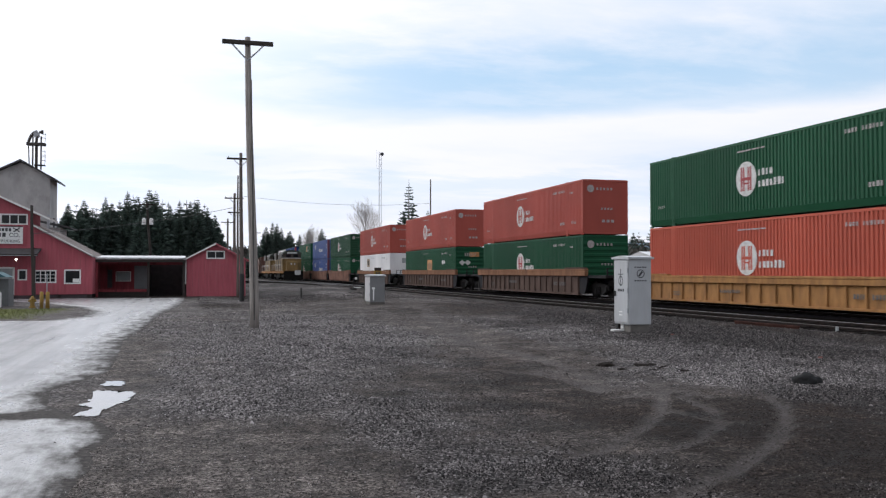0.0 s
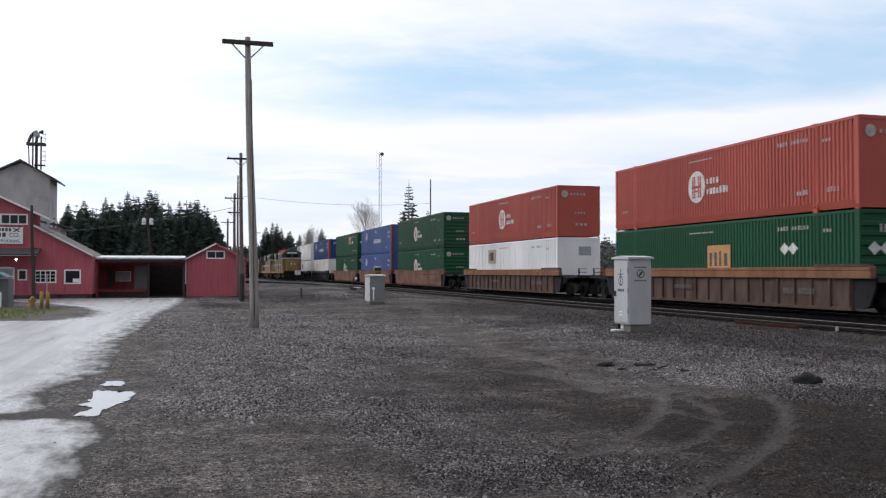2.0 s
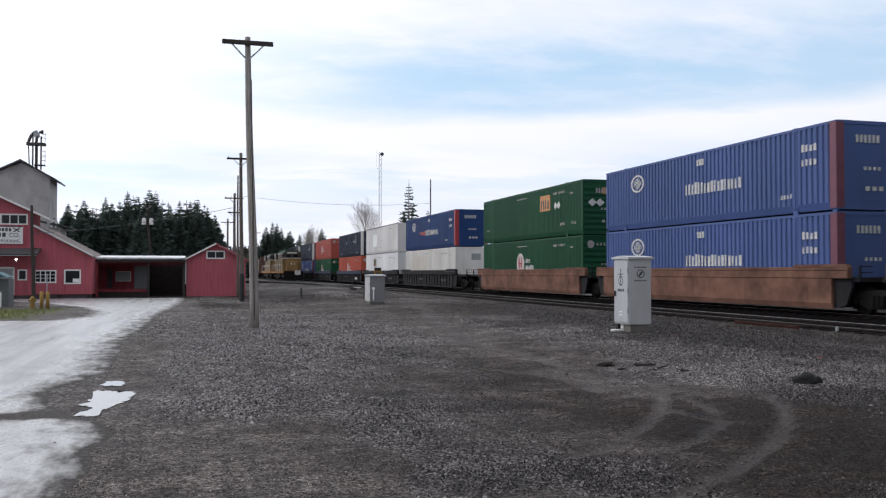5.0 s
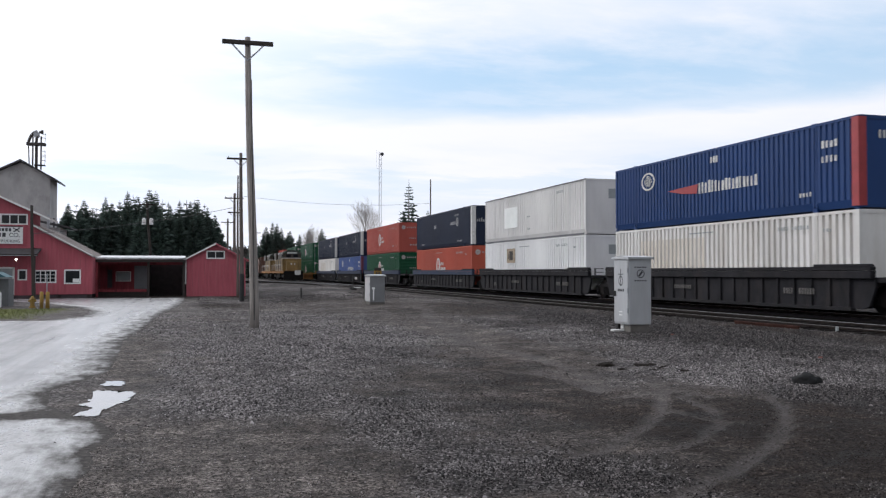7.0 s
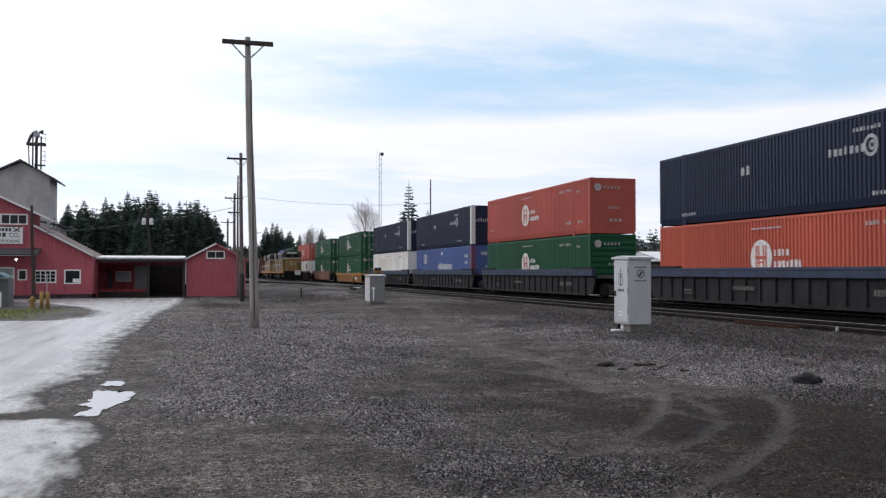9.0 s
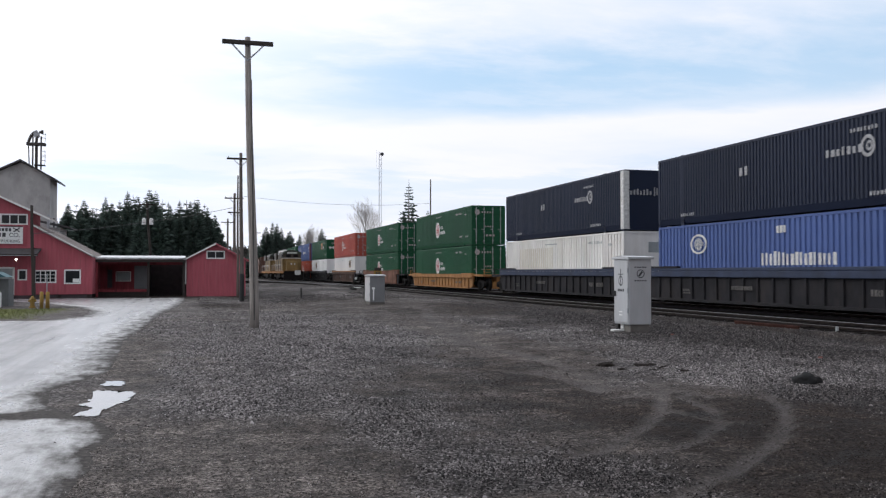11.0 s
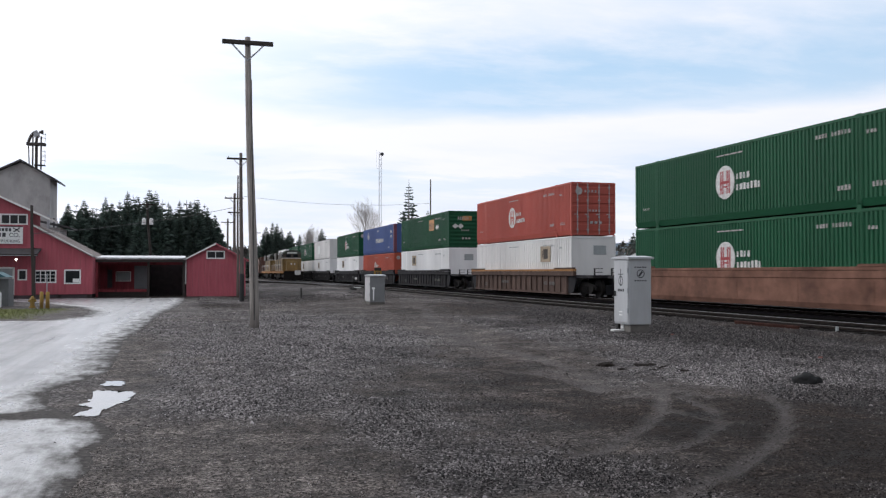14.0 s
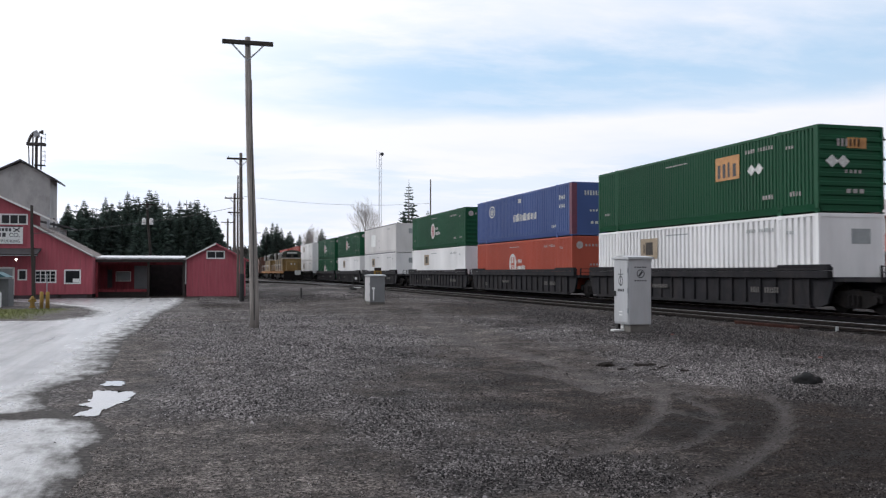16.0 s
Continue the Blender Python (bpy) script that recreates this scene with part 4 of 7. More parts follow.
def emblem_words_mesh():
    bm = bmesh.new()
    glyph_row(bm, EMB_Y - 0.74, EMB_Z + 0.05, 4, 0.27, 0.15, 0.07, 31, SIDE_X)
    glyph_row(bm, EMB_Y - 0.74, EMB_Z - 0.36, 7, 0.27, 0.16, 0.06, 32, SIDE_X)
    return mesh_of("lettering", bm, "mark_white")


def numbers_mesh():
    bm = bmesh.new()
    X = SIDE_X
    glyph_row(bm, 3.9, 2.38, 4, 0.15, 0.10, 0.05, 41, X)
    glyph_row(bm, 3.15, 2.38, 6, 0.15, 0.10, 0.05, 42, X)
    side_bars(bm, 9.6, 2.5, [0.5, 0.3, 0.45, 0.25], 0.05, X, gap=0.06)
    glyph_row(bm, 2.9, 0.62, 4, 0.18, 0.11, 0.05, 43, X)
    glyph_row(bm, 1.4, 0.62, 4, 0.18, 0.11, 0.05, 44, X)
    glyph_row(bm, 15.4, 0.80, 4, 0.13, 0.09, 0.06, 45, X)
    glyph_row(bm, 1.6, 2.25, 3, 0.12, 0.09, 0.06, 46, X)
    return mesh_of("serial_number", bm, "mark_white")


def end_marks_mesh(oval=True):
    bm = bmesh.new()
    Y = -0.008
    def bar(x0, x1, z0, z1):
        add_box(bm, x0, x1, Y - 0.004, Y, z0, z1)
    if oval:
        seg = 18
        o = [bm.verts.new((-0.85 + 0.2 * math.cos(a), Y, 2.42 + 0.2 * math.sin(a))) for a in [2 * math.pi * i / seg for i in range(seg)]]
        bm.faces.new(o)
        for i in range(5):
            bar(-0.52 + i * 0.2, -0.42 + i * 0.2, 2.35, 2.48)
    else:
        for i in range(6):
            bar(-0.55 + i * 0.16, -0.46 + i * 0.16, 2.2, 2.45)
    for i in range(4):
        bar(-0.25 + i * 0.18, -0.16 + i * 0.18, 1.32, 1.43)
    for i in range(3):
        bar(-0.2 + i * 0.26, -0.04 + i * 0.26, 0.66, 0.80)
    return mesh_of("end_markings", bm, "mark_white")


def wordmark_mesh():
    bm = bmesh.new()
    X = SIDE_X
    flat_ring(bm, 13.0, 2.08, 0.60, 0.40, X, inner=0.8)
    for i in range(7):
        a = 0.45 * i
        add_box(bm, X - 0.004, X, 13.0 - 0.34 + 0.1 * i, 13.0 - 0.29 + 0.1 * i, 2.08 - 0.26 * math.sin(0.3 + a * 0.9), 2.08 + 0.26 * math.sin(0.3 + a * 0.9))
    glyph_row(bm, 8.9, 1.20, 17, 0.52, 0.17, 0.06, 4, X, shrink=0.985)
    glyph_row(bm, 8.05, 2.33, 3, 0.26, 0.14, 0.04, 5, X)
    glyph_row(bm, 1.65, 2.05, 4, 0.26, 0.14, 0.06, 6, X)
    glyph_row(bm, 1.65, 1.58, 4, 0.24, 0.14, 0.06, 7, X)
    glyph_row(bm, 2.75, 0.55, 4, 0.16, 0.1, 0.07, 8, X)
    return mesh_of("wordmark", bm, "mark_white")


def black_mark_mesh():
    bm = bmesh.new()
    X = SIDE_X
    glyph_row(bm, 5.5, 1.72, 7, 0.27, 0.17, 0.07, 9, X)
    flat_ring(bm, 3.66, 1.88, 0.30, 0.34, X, inner=0.68)
    flat_ring(bm, 3.60, 1.88, 0.13, 0.16, X, inner=0.5)
    glyph_row(bm, 4.4, 2.36, 8, 0.13, 0.10, 0.05, 10, X)
    glyph_row(bm, 10.2, 1.62, 2, 0.34, 0.22, 0.1, 11, X)
    glyph_row(bm, 3.6, 0.36, 8, 0.14, 0.10, 0.05, 12, X)
    glyph_row(bm, 14.3, 0.36, 7, 0.14, 0.10, 0.05, 13, X)
    for i in range(7):          # the same mark on the leading end
        add_box(bm, -0.95 + i * 0.17, -0.86 + i * 0.17, -0.012, -0.004, 1.72, 1.90 + 0.05 * (i % 3))
    for i in range(3):
        add_box(bm, 0.30 + i * 0.13, 0.36 + i * 0.13, -0.012, -0.004, 1.66 + 0.06 * i, 2.10 - 0.05 * i)
    return mesh_of("wordmark", bm, "mark_white")


def placard_mesh():
    bm = bmesh.new()
    X = SIDE_X
    add_box(bm, X - 0.004, X, 6.75, 8.3, 1.1, 2.0)
    return mesh_of("placard", bm, "mark_yellow")


def placard_bars_mesh():
    bm = bmesh.new()
    glyph_row(bm, 8.15, 1.2, 4, 0.62, 0.22, 0.11, 3, SIDE_X - 0.004)
    return mesh_of("placard_bars", bm, "mark_red")


def diamond_mesh(end):
    """One white diamond, on the side or on the leading end."""
    bm = bmesh.new()
    pts = [(-0.25, 0), (0, -0.21), (0.25, 0), (0, 0.21)]
    add_prism(bm, pts, "y" if end else "x", -0.012 if end else SIDE_X - 0.004, -0.006 if end else SIDE_X)
    return mesh_of("diamond", bm, "mark_white")


def end_placard_mesh():
    bm = bmesh.new()
    add_box(bm, -0.15, 0.6, -0.012, -0.006, 2.15, 2.5)
    return mesh_of("end_placard", bm, "mark_yellow")


def window_mark_mesh():
    bm = bmesh.new()
    X = SIDE_X
    add_box(bm, X - 0.004, X, 10.35, 11.85, 1.55, 2.45)
    return mesh_of("placard", bm, "mark_grey")


bm = bmesh.new()
add_box(bm, SIDE_X - 0.007, SIDE_X - 0.004, 10.75, 11.4, 1.72, 2.28)
add_box(bm, SIDE_X - 0.007, SIDE_X - 0.004, 11.5, 11.6, 1.8, 2.2)
GREYBARS = mesh_of("lettering", bm, "mark_grey")


def crest_patch(y0, y1, z0, z1, key):
    """A patch of other paint that lies on the crests of the deep corrugation only."""
    bm = bmesh.new()
    p = (CONT_L - 0.24) / round((CONT_L - 0.24) / 0.31)
    for i in range(int((y0 - 0.12) / p) + 1, int((y1 - 0.12) / p)):
        y = 0.12 + i * p
        add_box(bm, -CONT_W / 2 + 0.008, -CONT_W / 2 + 0.0125, y + 0.004, y + 0.55 * p, z0, z1)
    return mesh_of("patch", bm, key)


STAIN, PALE = crest_patch(8.4, 14.1, 0.9, 2.35, "stain_tan"), bmesh.new()
add_box(PALE, -CONT_W / 2 + 0.006, -CONT_W / 2 + 0.03, 10.0, 12.3, 0.85, 2.15)
PALE = mesh_of("patch", PALE, "patch_white")
GRIME_RAIL = bmesh.new()
for s_ in (-1, 1):
    add_box(GRIME_RAIL, s_ * (CONT_W / 2 + 0.004) - 0.012, s_ * (CONT_W / 2 + 0.004) + 0.012, 0.01, CONT_L - 0.01, CONT_H - 0.062, CONT_H + 0.004)
    add_box(GRIME_RAIL, s_ * (CONT_W / 2 + 0.004) - 0.012, s_ * (CONT_W / 2 + 0.004) + 0.012, 0.20, CONT_L - 0.20, 0.004, 0.10)
GRIME_RAIL = mesh_of("rail", GRIME_RAIL, "rail_grime")
bm = bmesh.new()
for z_, h_ in ((1.35, 0.12), (0.62, 0.12)):
    glyph_row(bm, 8.25, z_, 3, h_, 0.12, 0.05, 51, SIDE_X)
glyph_row(bm, 3.8, 2.42, 7, 0.14, 0.10, 0.05, 52, SIDE_X)
PLAINMARK = mesh_of("lettering", bm, "mark_grey")
bm = bmesh.new()
add_prism(bm, [(11.3, 1.50), (8.95, 1.60), (9.05, 1.22), (10.2, 1.30)], "x", SIDE_X - 0.004, SIDE_X)
SWOOSH = mesh_of("stripe", bm, "mark_red")
PLBARS, DIAMOND, ENDDIAMOND, ENDPLAC = placard_bars_mesh(), diamond_mesh(False), diamond_mesh(True), end_placard_mesh()
EMBARS, EMWORDS = emblem_bars_mesh(), emblem_words_mesh()
EMBLEM, NUMBERS, ENDMARK, ENDMARK2 = emblem_mesh(), numbers_mesh(), end_marks_mesh(), end_marks_mesh(False)
WORD, BLACKW, PLACARD, GREYMARK = wordmark_mesh(), black_mark_mesh(), placard_mesh(), window_mark_mesh()


def post_cover_mesh(s):
    """A painted corner post at the leading end."""
    bm = bmesh.new()
    W, H = CONT_W / 2 + 0.003, CONT_H
    x = s * W
    add_prism(bm, [(x, 0.30), (x, -0.006), (x - s * 0.3, -0.006), (x - s * 0.3, 0.012), (x - s * 0.015, 0.012), (x - s * 0.015, 0.30)], "z", 0.1, H - 0.05)
    return mesh_of("corner_post", bm, "mark_red")


POSTS = [post_cover_mesh(-1), post_cover_mesh(1)]
KINDS = {   # paint, name of the look, label
    "green": ("box_green", "emblem", "green corrugated steel shipping container with white oval emblem"),
    "green_doors": ("box_green", "emblem", "green corrugated shipping container with barred doors in front"),
    "green_placard": ("box_green", "placard", "green corrugated steel shipping container with yellow placard"),
    "dull_green": ("box_green_dull", "emblem", "dull dark green corrugated shipping container with white emblem"),
    "red": ("box_red", "emblem", "faded red corrugated steel shipping container with white emblem"),
    "red_doors": ("box_red", "emblem", "faded red shipping container with barred doors in front"),
    "orange": ("box_orange", "emblem", "orange red corrugated steel shipping container with white emblem"),
    "blue": ("box_blue", "word", "mid blue shipping container with red corner posts"),
    "navy": ("box_navy", "word", "navy blue shipping container with red corner posts"),
    "black": ("box_black", "black", "blue-black shipping container with white corner posts"),
    "white": ("box_white", "grey", "weathered white corrugated steel shipping container"),
    "dirty": ("box_dirty", "grey", "grimy rust-stained beige corrugated shipping container"),
    "panelled": ("box_cream", "grey", "off-white corrugated shipping container with a grey printed panel"),
    "cream": ("box_cream", "plain", "grimy off-white corrugated shipping container"),
}


def container(kind, y, level):
    paint, look_, label = KINDS[kind]
    z = RAIL + 0.36 + level * (CONT_H + 0.005)
    c = thing("shipping_container", pose(TRACK_X, y, z), label + (" on top" if level else " below"), "container", "containers on the train")
    body = coloured("body", CM["body_deep" if kind in ("white", "cream", "dirty", "panelled") else "body_fine" if "blue" not in kind and kind != "navy" else "body"], c, paint)
    coloured("frame", CM["frame"], c, paint)
    doors = kind.endswith("doors")
    if doors:
        for k, nm in ((-1, "door_a"), (1, "door_b")):
            e = coloured("door", CM[nm], c, paint)
            for x in (0.33, 0.93):
                coloured("lock_rod", CM["lock_rod"], e, "mark_grey", "galvanised lock rod").location = (k * x, 0, 0)
    elif "green" not in kind:
        e = coloured("end_wall", CM["end_flat"], c, paint)
        if kind in ("white", "cream", "dirty", "panelled"):
            coloured("panel", CM["end_panel"], e, "mark_grey", "grey vent panel")
    else:
        coloured("end_wall", CM["end_wall"], c, paint)
    small = []
    if look_ == "emblem":
        em = coloured("emblem", EMBLEM, c, "mark_white", "white oval emblem")
        coloured("emblem_bars", EMBARS, em, "mark_red" if "green" in kind else paint)
        small.append(coloured("lettering", EMWORDS, c, "mark_white"))
    if look_ == "placard":
        pl = coloured("placard", PLACARD, c, "mark_yellow", "square yellow placard")
        small.append(coloured("lettering", PLBARS, pl, "ink"))
        for y_, x_ in ((3.56, -0.75), (3.12, -0.31)):
            coloured("diamond", DIAMOND, c, "mark_white", "white diamond mark").location = (0, y_, 1.76)
            coloured("diamond", ENDDIAMOND, c, "mark_white", "white diamond mark").location = (x_, 0, 1.70)
        coloured("end_placard", ENDPLAC, c, "mark_yellow", "yellow placard on the end")
        if level:
            pl.location = (0, -2.45, 0.45)
    if look_ in ("emblem", "placard"):
        small.append(coloured("serial_number", NUMBERS, c, "mark_faint"))
        small.append(coloured("end_markings", ENDMARK2 if look_ == "placard" else ENDMARK, c, "mark_faint"))
    elif look_ == "word":
        small.append(coloured("wordmark", WORD, c, "mark_white"))
        if kind == "navy":
            coloured("stripe", SWOOSH, c, "mark_red", "red painted stripe")
        small.append(coloured("end_markings", ENDMARK2, c, "mark_white"))
    elif look_ == "black":
        small.append(coloured("wordmark", BLACKW, c, "mark_dim"))
    elif look_ == "grey":
        if kind == "dirty":
            pl = coloured("stain", STAIN, c, "stain_tan", "tan stain of a removed panel")
        else:
            pl = coloured("placard", GREYMARK, c, "box_tan", "tan printed panel")
            pl.location = (0, -7.5 if kind == "panelled" else 0, 0)
        if kind != "dirty":
            small.append(coloured("lettering", GREYBARS, pl, "pole_dark"))
        small.append(coloured("serial_number", NUMBERS, c, "mark_grey"))
    elif look_ == "plain":
        coloured("panel", PALE, c, "patch_white", "plain white painted patch")
        coloured("rail", GRIME_RAIL, c, "rail_grime", "dark grimy side rails")
        small.append(coloured("lettering", PLAINMARK, c, "mark_grey"))
    if look_ in ("word", "black"):
        for me in POSTS:
            coloured("corner_post", me, c, ("mark_red" if kind == "navy" else "post_dull") if look_ == "word" else "mark_white", "red painted corner post" if look_ == "word" else "white painted corner post")
    for o in small:
        tagged(o, kind="stuff")
    MOVERS.append((c, TRACK_X, y, z))
    return c


# ---- well cars
def well_meshes():
    """The well of a car round a 53 foot box. y = 0 at the leading end of the box; rail top at z = 0."""
    out = {}
    W = 1.42
    bm = bmesh.new()
    for s in (-1, 1):
        a, b = sorted((s * W, s * (W - 0.10)))
        add_box(bm, a, b, 0.2, CONT_L - 0.2, 0.16, 1.12)
        for i in range(19):
            y = 0.3 + i * (CONT_L - 0.6) / 18
            a2, b2 = sorted((s * W, s * (W + 0.06)))
            add_box(bm, a2, b2, y - 0.045, y + 0.045, 0.18, 1.12)
        a2, b2 = sorted((s * (W - 0.1), s * (W + 0.09)))
        add_box(bm, a2, b2, 0.15, CONT_L - 0.15, 0.14, 0.24)
    add_box(bm, -W, W, 0.6, CONT_L - 0.6, 0.18, 0.26)
    out["well"] = bm
    bm = bmesh.new()
    for s in (-1, 1):
        a, b = sorted((s * (W - 0.1), s * (W + 0.10)))
        add_box(bm, a, b, -0.7, CONT_L + 0.7, 1.12, 1.37, bevel=0.02)
    out["sill"] = bm
    # smooth-sided well with a rolled foot
    bm = bmesh.new()
    for s in (-1, 1):
        a, b = s * (W + 0.08), s * (W - 0.10)
        add_prism(bm, [(a, 0.34), (a, 1.12), (b, 1.12), (b, 0.16), (s * (W + 0.02), 0.16)], "y", 0.05, CONT_L - 0.05)
        for i in range(5):
            y = 1.2 + i * (CONT_L - 2.4) / 4
            a2, b2 = sorted((s * (W + 0.08), s * (W + 0.088)))
            add_box(bm, a2, b2, y - 0.03, y + 0.03, 0.36, 1.1)
    add_box(bm, -W, W, 0.6, CONT_L - 0.6, 0.18, 0.26)
    out["smooth"] = bm
    bm = bmesh.new()
    for s in (-1, 1):
        a, b = sorted((s * (W - 0.1), s * (W + 0.103)))
        add_box(bm, a, b, -0.7, CONT_L + 0.7, 1.374, 1.49, bevel=0.015)
    out["sill_cap"] = bm
    return out


WM = {k: mesh_of("well_" + k, b, "well_brown") for k, b in well_meshes().items()}


def end_platform_mesh(reach):
    """Platform over the truck from the box's end out to the coupler, along -y."""
    bm = bmesh.new()
    add_box(bm, -1.35, 1.35, -reach, 0.55, 1.02, 1.16)
    for s in (-1, 1):
        add_prism(bm, [(0.25, 0.2), (0.25, 1.12), (-0.75, 1.12), (-0.74, 0.85), (-0.5, 0.3), (-0.2, 0.2)], "x", s * 1.35 - 0.05, s * 1.35 + 0.05)
        add_box(bm, s * 1.2 - 0.03, s * 1.2 + 0.03, -reach + 0.1, -reach + 0.16, 1.16, 1.52)
        for z in (1.3, 1.48):
            add_box(bm, min(s * 1.2, s * 0.75), max(s * 1.2, s * 0.75), -reach + 0.11, -reach + 0.15, z, z + 0.03)
    add_box(bm, -0.3, 0.3, -reach, 0.5, 0.62, 1.02)
    add_box(bm, -1.25, 1.25, 0.1, 0.5, 0.25, 1.02)
    # Added block between the wheels, shuts out light from behind the truck
    add_box(bm, -0.62, 0.62, -reach, 0.12, 0.16, 0.66)
    return mesh_of("end_platform", bm, "well_brown")


def well_marks_mesh():
    """Faded reporting marks on the well's side as plain bars."""
    bm = bmesh.new()
    rng = random.Random(2)
    for y, z, n, h in ((3.4, 0.60, 4, 0.2), (2.6, 0.60, 6, 0.2), (10.5, 0.66, 10, 0.15), (13.9, 0.45, 5, 0.07), (13.9, 0.57, 4, 0.07)):
        for i in range(n):
            w = rng.uniform(0.05, 0.09)
            add_box(bm, -1.487, -1.481, y - w, y, z, z + h)
            y -= w + 0.06
    return mesh_of("reporting_marks", bm, "stencil")


def bracket_mesh():
    """Lashing bracket on the sill's top."""
    bm = bmesh.new()
    add_prism(bm, [(-1.25, 1.49), (1.25, 1.49), (1.2, 1.57), (-1.2, 1.57)], "x", -1.53, -1.34)
    return mesh_of("bracket", bm, "well_brown")


WELLMARK, BRACKET = well_marks_mesh(), bracket_mesh()
PLAT_LONG, PLAT_SHORT = end_platform_mesh(2.75), end_platform_mesh(1.0)


def truck_meshes():
    out = {}
    bm = bmesh.new()
    for s in (-1, 1):
        x0, x1 = s * 1.0 - 0.07, s * 1.0 + 0.07
        add_prism(bm, [(-1.15, 0.38), (-1.15, 0.62), (-0.55, 0.74), (0.55, 0.74), (1.15, 0.62), (1.15, 0.38), (0.95, 0.38), (0.45, 0.2), (-0.45, 0.2), (-0.95, 0.38)], "x", x0, x1)
        for y in (-0.89, 0.89):
            add_tube(bm, (s * 1.02, y, 0.46), (s * 1.14, y, 0.46), 0.13, seg=10)
        for y in (-0.2, 0.0, 0.2):
            add_tube(bm, (s * 1.08, y, 0.26), (s * 1.08, y, 0.6), 0.07, seg=8)
    add_box(bm, -1.05, 1.05, -0.22, 0.22, 0.5, 0.78)
    out["side_frames"] = mesh_of("truck_frame", bm, "running_gear")
    bm = bmesh.new()
    for s in (-1, 1):
        add_tube(bm, (s * 0.69, 0, 0), (s * 0.82, 0, 0), 0.455, seg=28)
        add_tube(bm, (s * 0.66, 0, 0), (s * 0.69, 0, 0), 0.485, seg=28)
        add_tube(bm, (s * 0.82, 0, 0), (s * 0.90, 0, 0), 0.12, seg=10)
        for i in range(4):
            a = i * math.pi / 2
            add_tube(bm, (s * 0.822, 0.27 * math.cos(a), 0.27 * math.sin(a)), (s * 0.832, 0.27 * math.cos(a), 0.27 * math.sin(a)), 0.05, seg=8)
    add_tube(bm, (-0.66, 0, 0), (0.66, 0, 0), 0.09, seg=8)
    out["wheelset"] = mesh_of("wheelset", bm, "wheel_steel")
    return out


TM = truck_meshes()


def truck(parent, y, spin=True):
    t = part("truck", TM["side_frames"], None, parent)
    t.location = (0, y, 0)
    for dy in (-0.89, 0.89):
        w = part("wheelset", TM["wheelset"], None, t)
        w.location = (0, dy, 0.457)
        if spin:
            WHEELS.append((w, dy, 0.457))
    return t


WELLS = {"rust": ("well_rust", "well_rust", "faded rust orange steel well car loaded with containers"),
         "brown": ("well_brown", "well_brown", "rusty brown steel well car loaded with containers"),
         "yellow": ("well_yellow", "well_yellow", "weathered yellow steel well car loaded with containers"),
         "black": ("well_black", "well_black", "grimy black steel well car loaded with containers"),
         "brown_yellow": ("well_brown", "sill_orange", "brown steel well car with rust orange top sill"),
         "brown_stripe": ("well_brown", "well_brown", "brown steel well car with a thin yellow sill edge"),
         "black_blue": ("well_black", "sill_blue", "black steel well car with dark blue sill")}


def well_car(paint, y, front, rear):
    """front, rear: 'end' (own truck and coupler), 'joint' (the truck shared with the next unit) or 'open'."""
    wp, sp, label = WELLS[paint]
    c = thing("well_car", pose(TRACK_X, y, RAIL), label, "rail car", "well cars of the train")
    wl = coloured("well", WM["smooth" if paint == "rust" else "well"], c, wp)
    sl = coloured("sill", WM["sill"], c, sp)
    coloured("sill_cap", WM["sill_cap"], sl, "well_yellow" if paint == "brown_stripe" else sp)
    for yb in (0.6, CONT_L - 0.6):
        coloured("bracket", BRACKET, sl, wp).location = (0, yb, 0)
    rm = tagged(coloured("reporting_marks", WELLMARK, c, "mark_faint" if paint == "rust" else "stencil"), kind="stuff")
    if paint == "yellow":               # a shallower well
        for o in (wl, sl, rm):
            o.scale, o.location = (1, 1, 0.777), (0, 0, 0.031)
    for end, kind in ((0, front), (1, rear)):
        # Black on brown and rust cars too: shadow and grime are in this colour
        p = coloured("end_platform", PLAT_LONG if kind == "end" else PLAT_SHORT, c, "well_black" if wp != "well_yellow" else wp)
        if end:
            p.location, p.rotation_euler = (0, CONT_L, 0), (0, 0, math.pi)
        sg = -1 if not end else 1
        base = 0 if not end else CONT_L
        if kind == "end":
            truck(c, base + sg * 1.35)
            bm = bmesh.new()
            add_box(bm, -0.12, 0.12, min(sg * 2.4, sg * 3.5), max(sg * 2.4, sg * 3.5), 0.72, 0.98, bevel=0.03)
            k = part("coupler", bm, "running_gear", c)
            k.location = (0, base, 0)
        elif kind == "joint" and end:
            truck(c, base + 1.47)
    MOVERS.append((c, TRACK_X, y, RAIL))
    return c


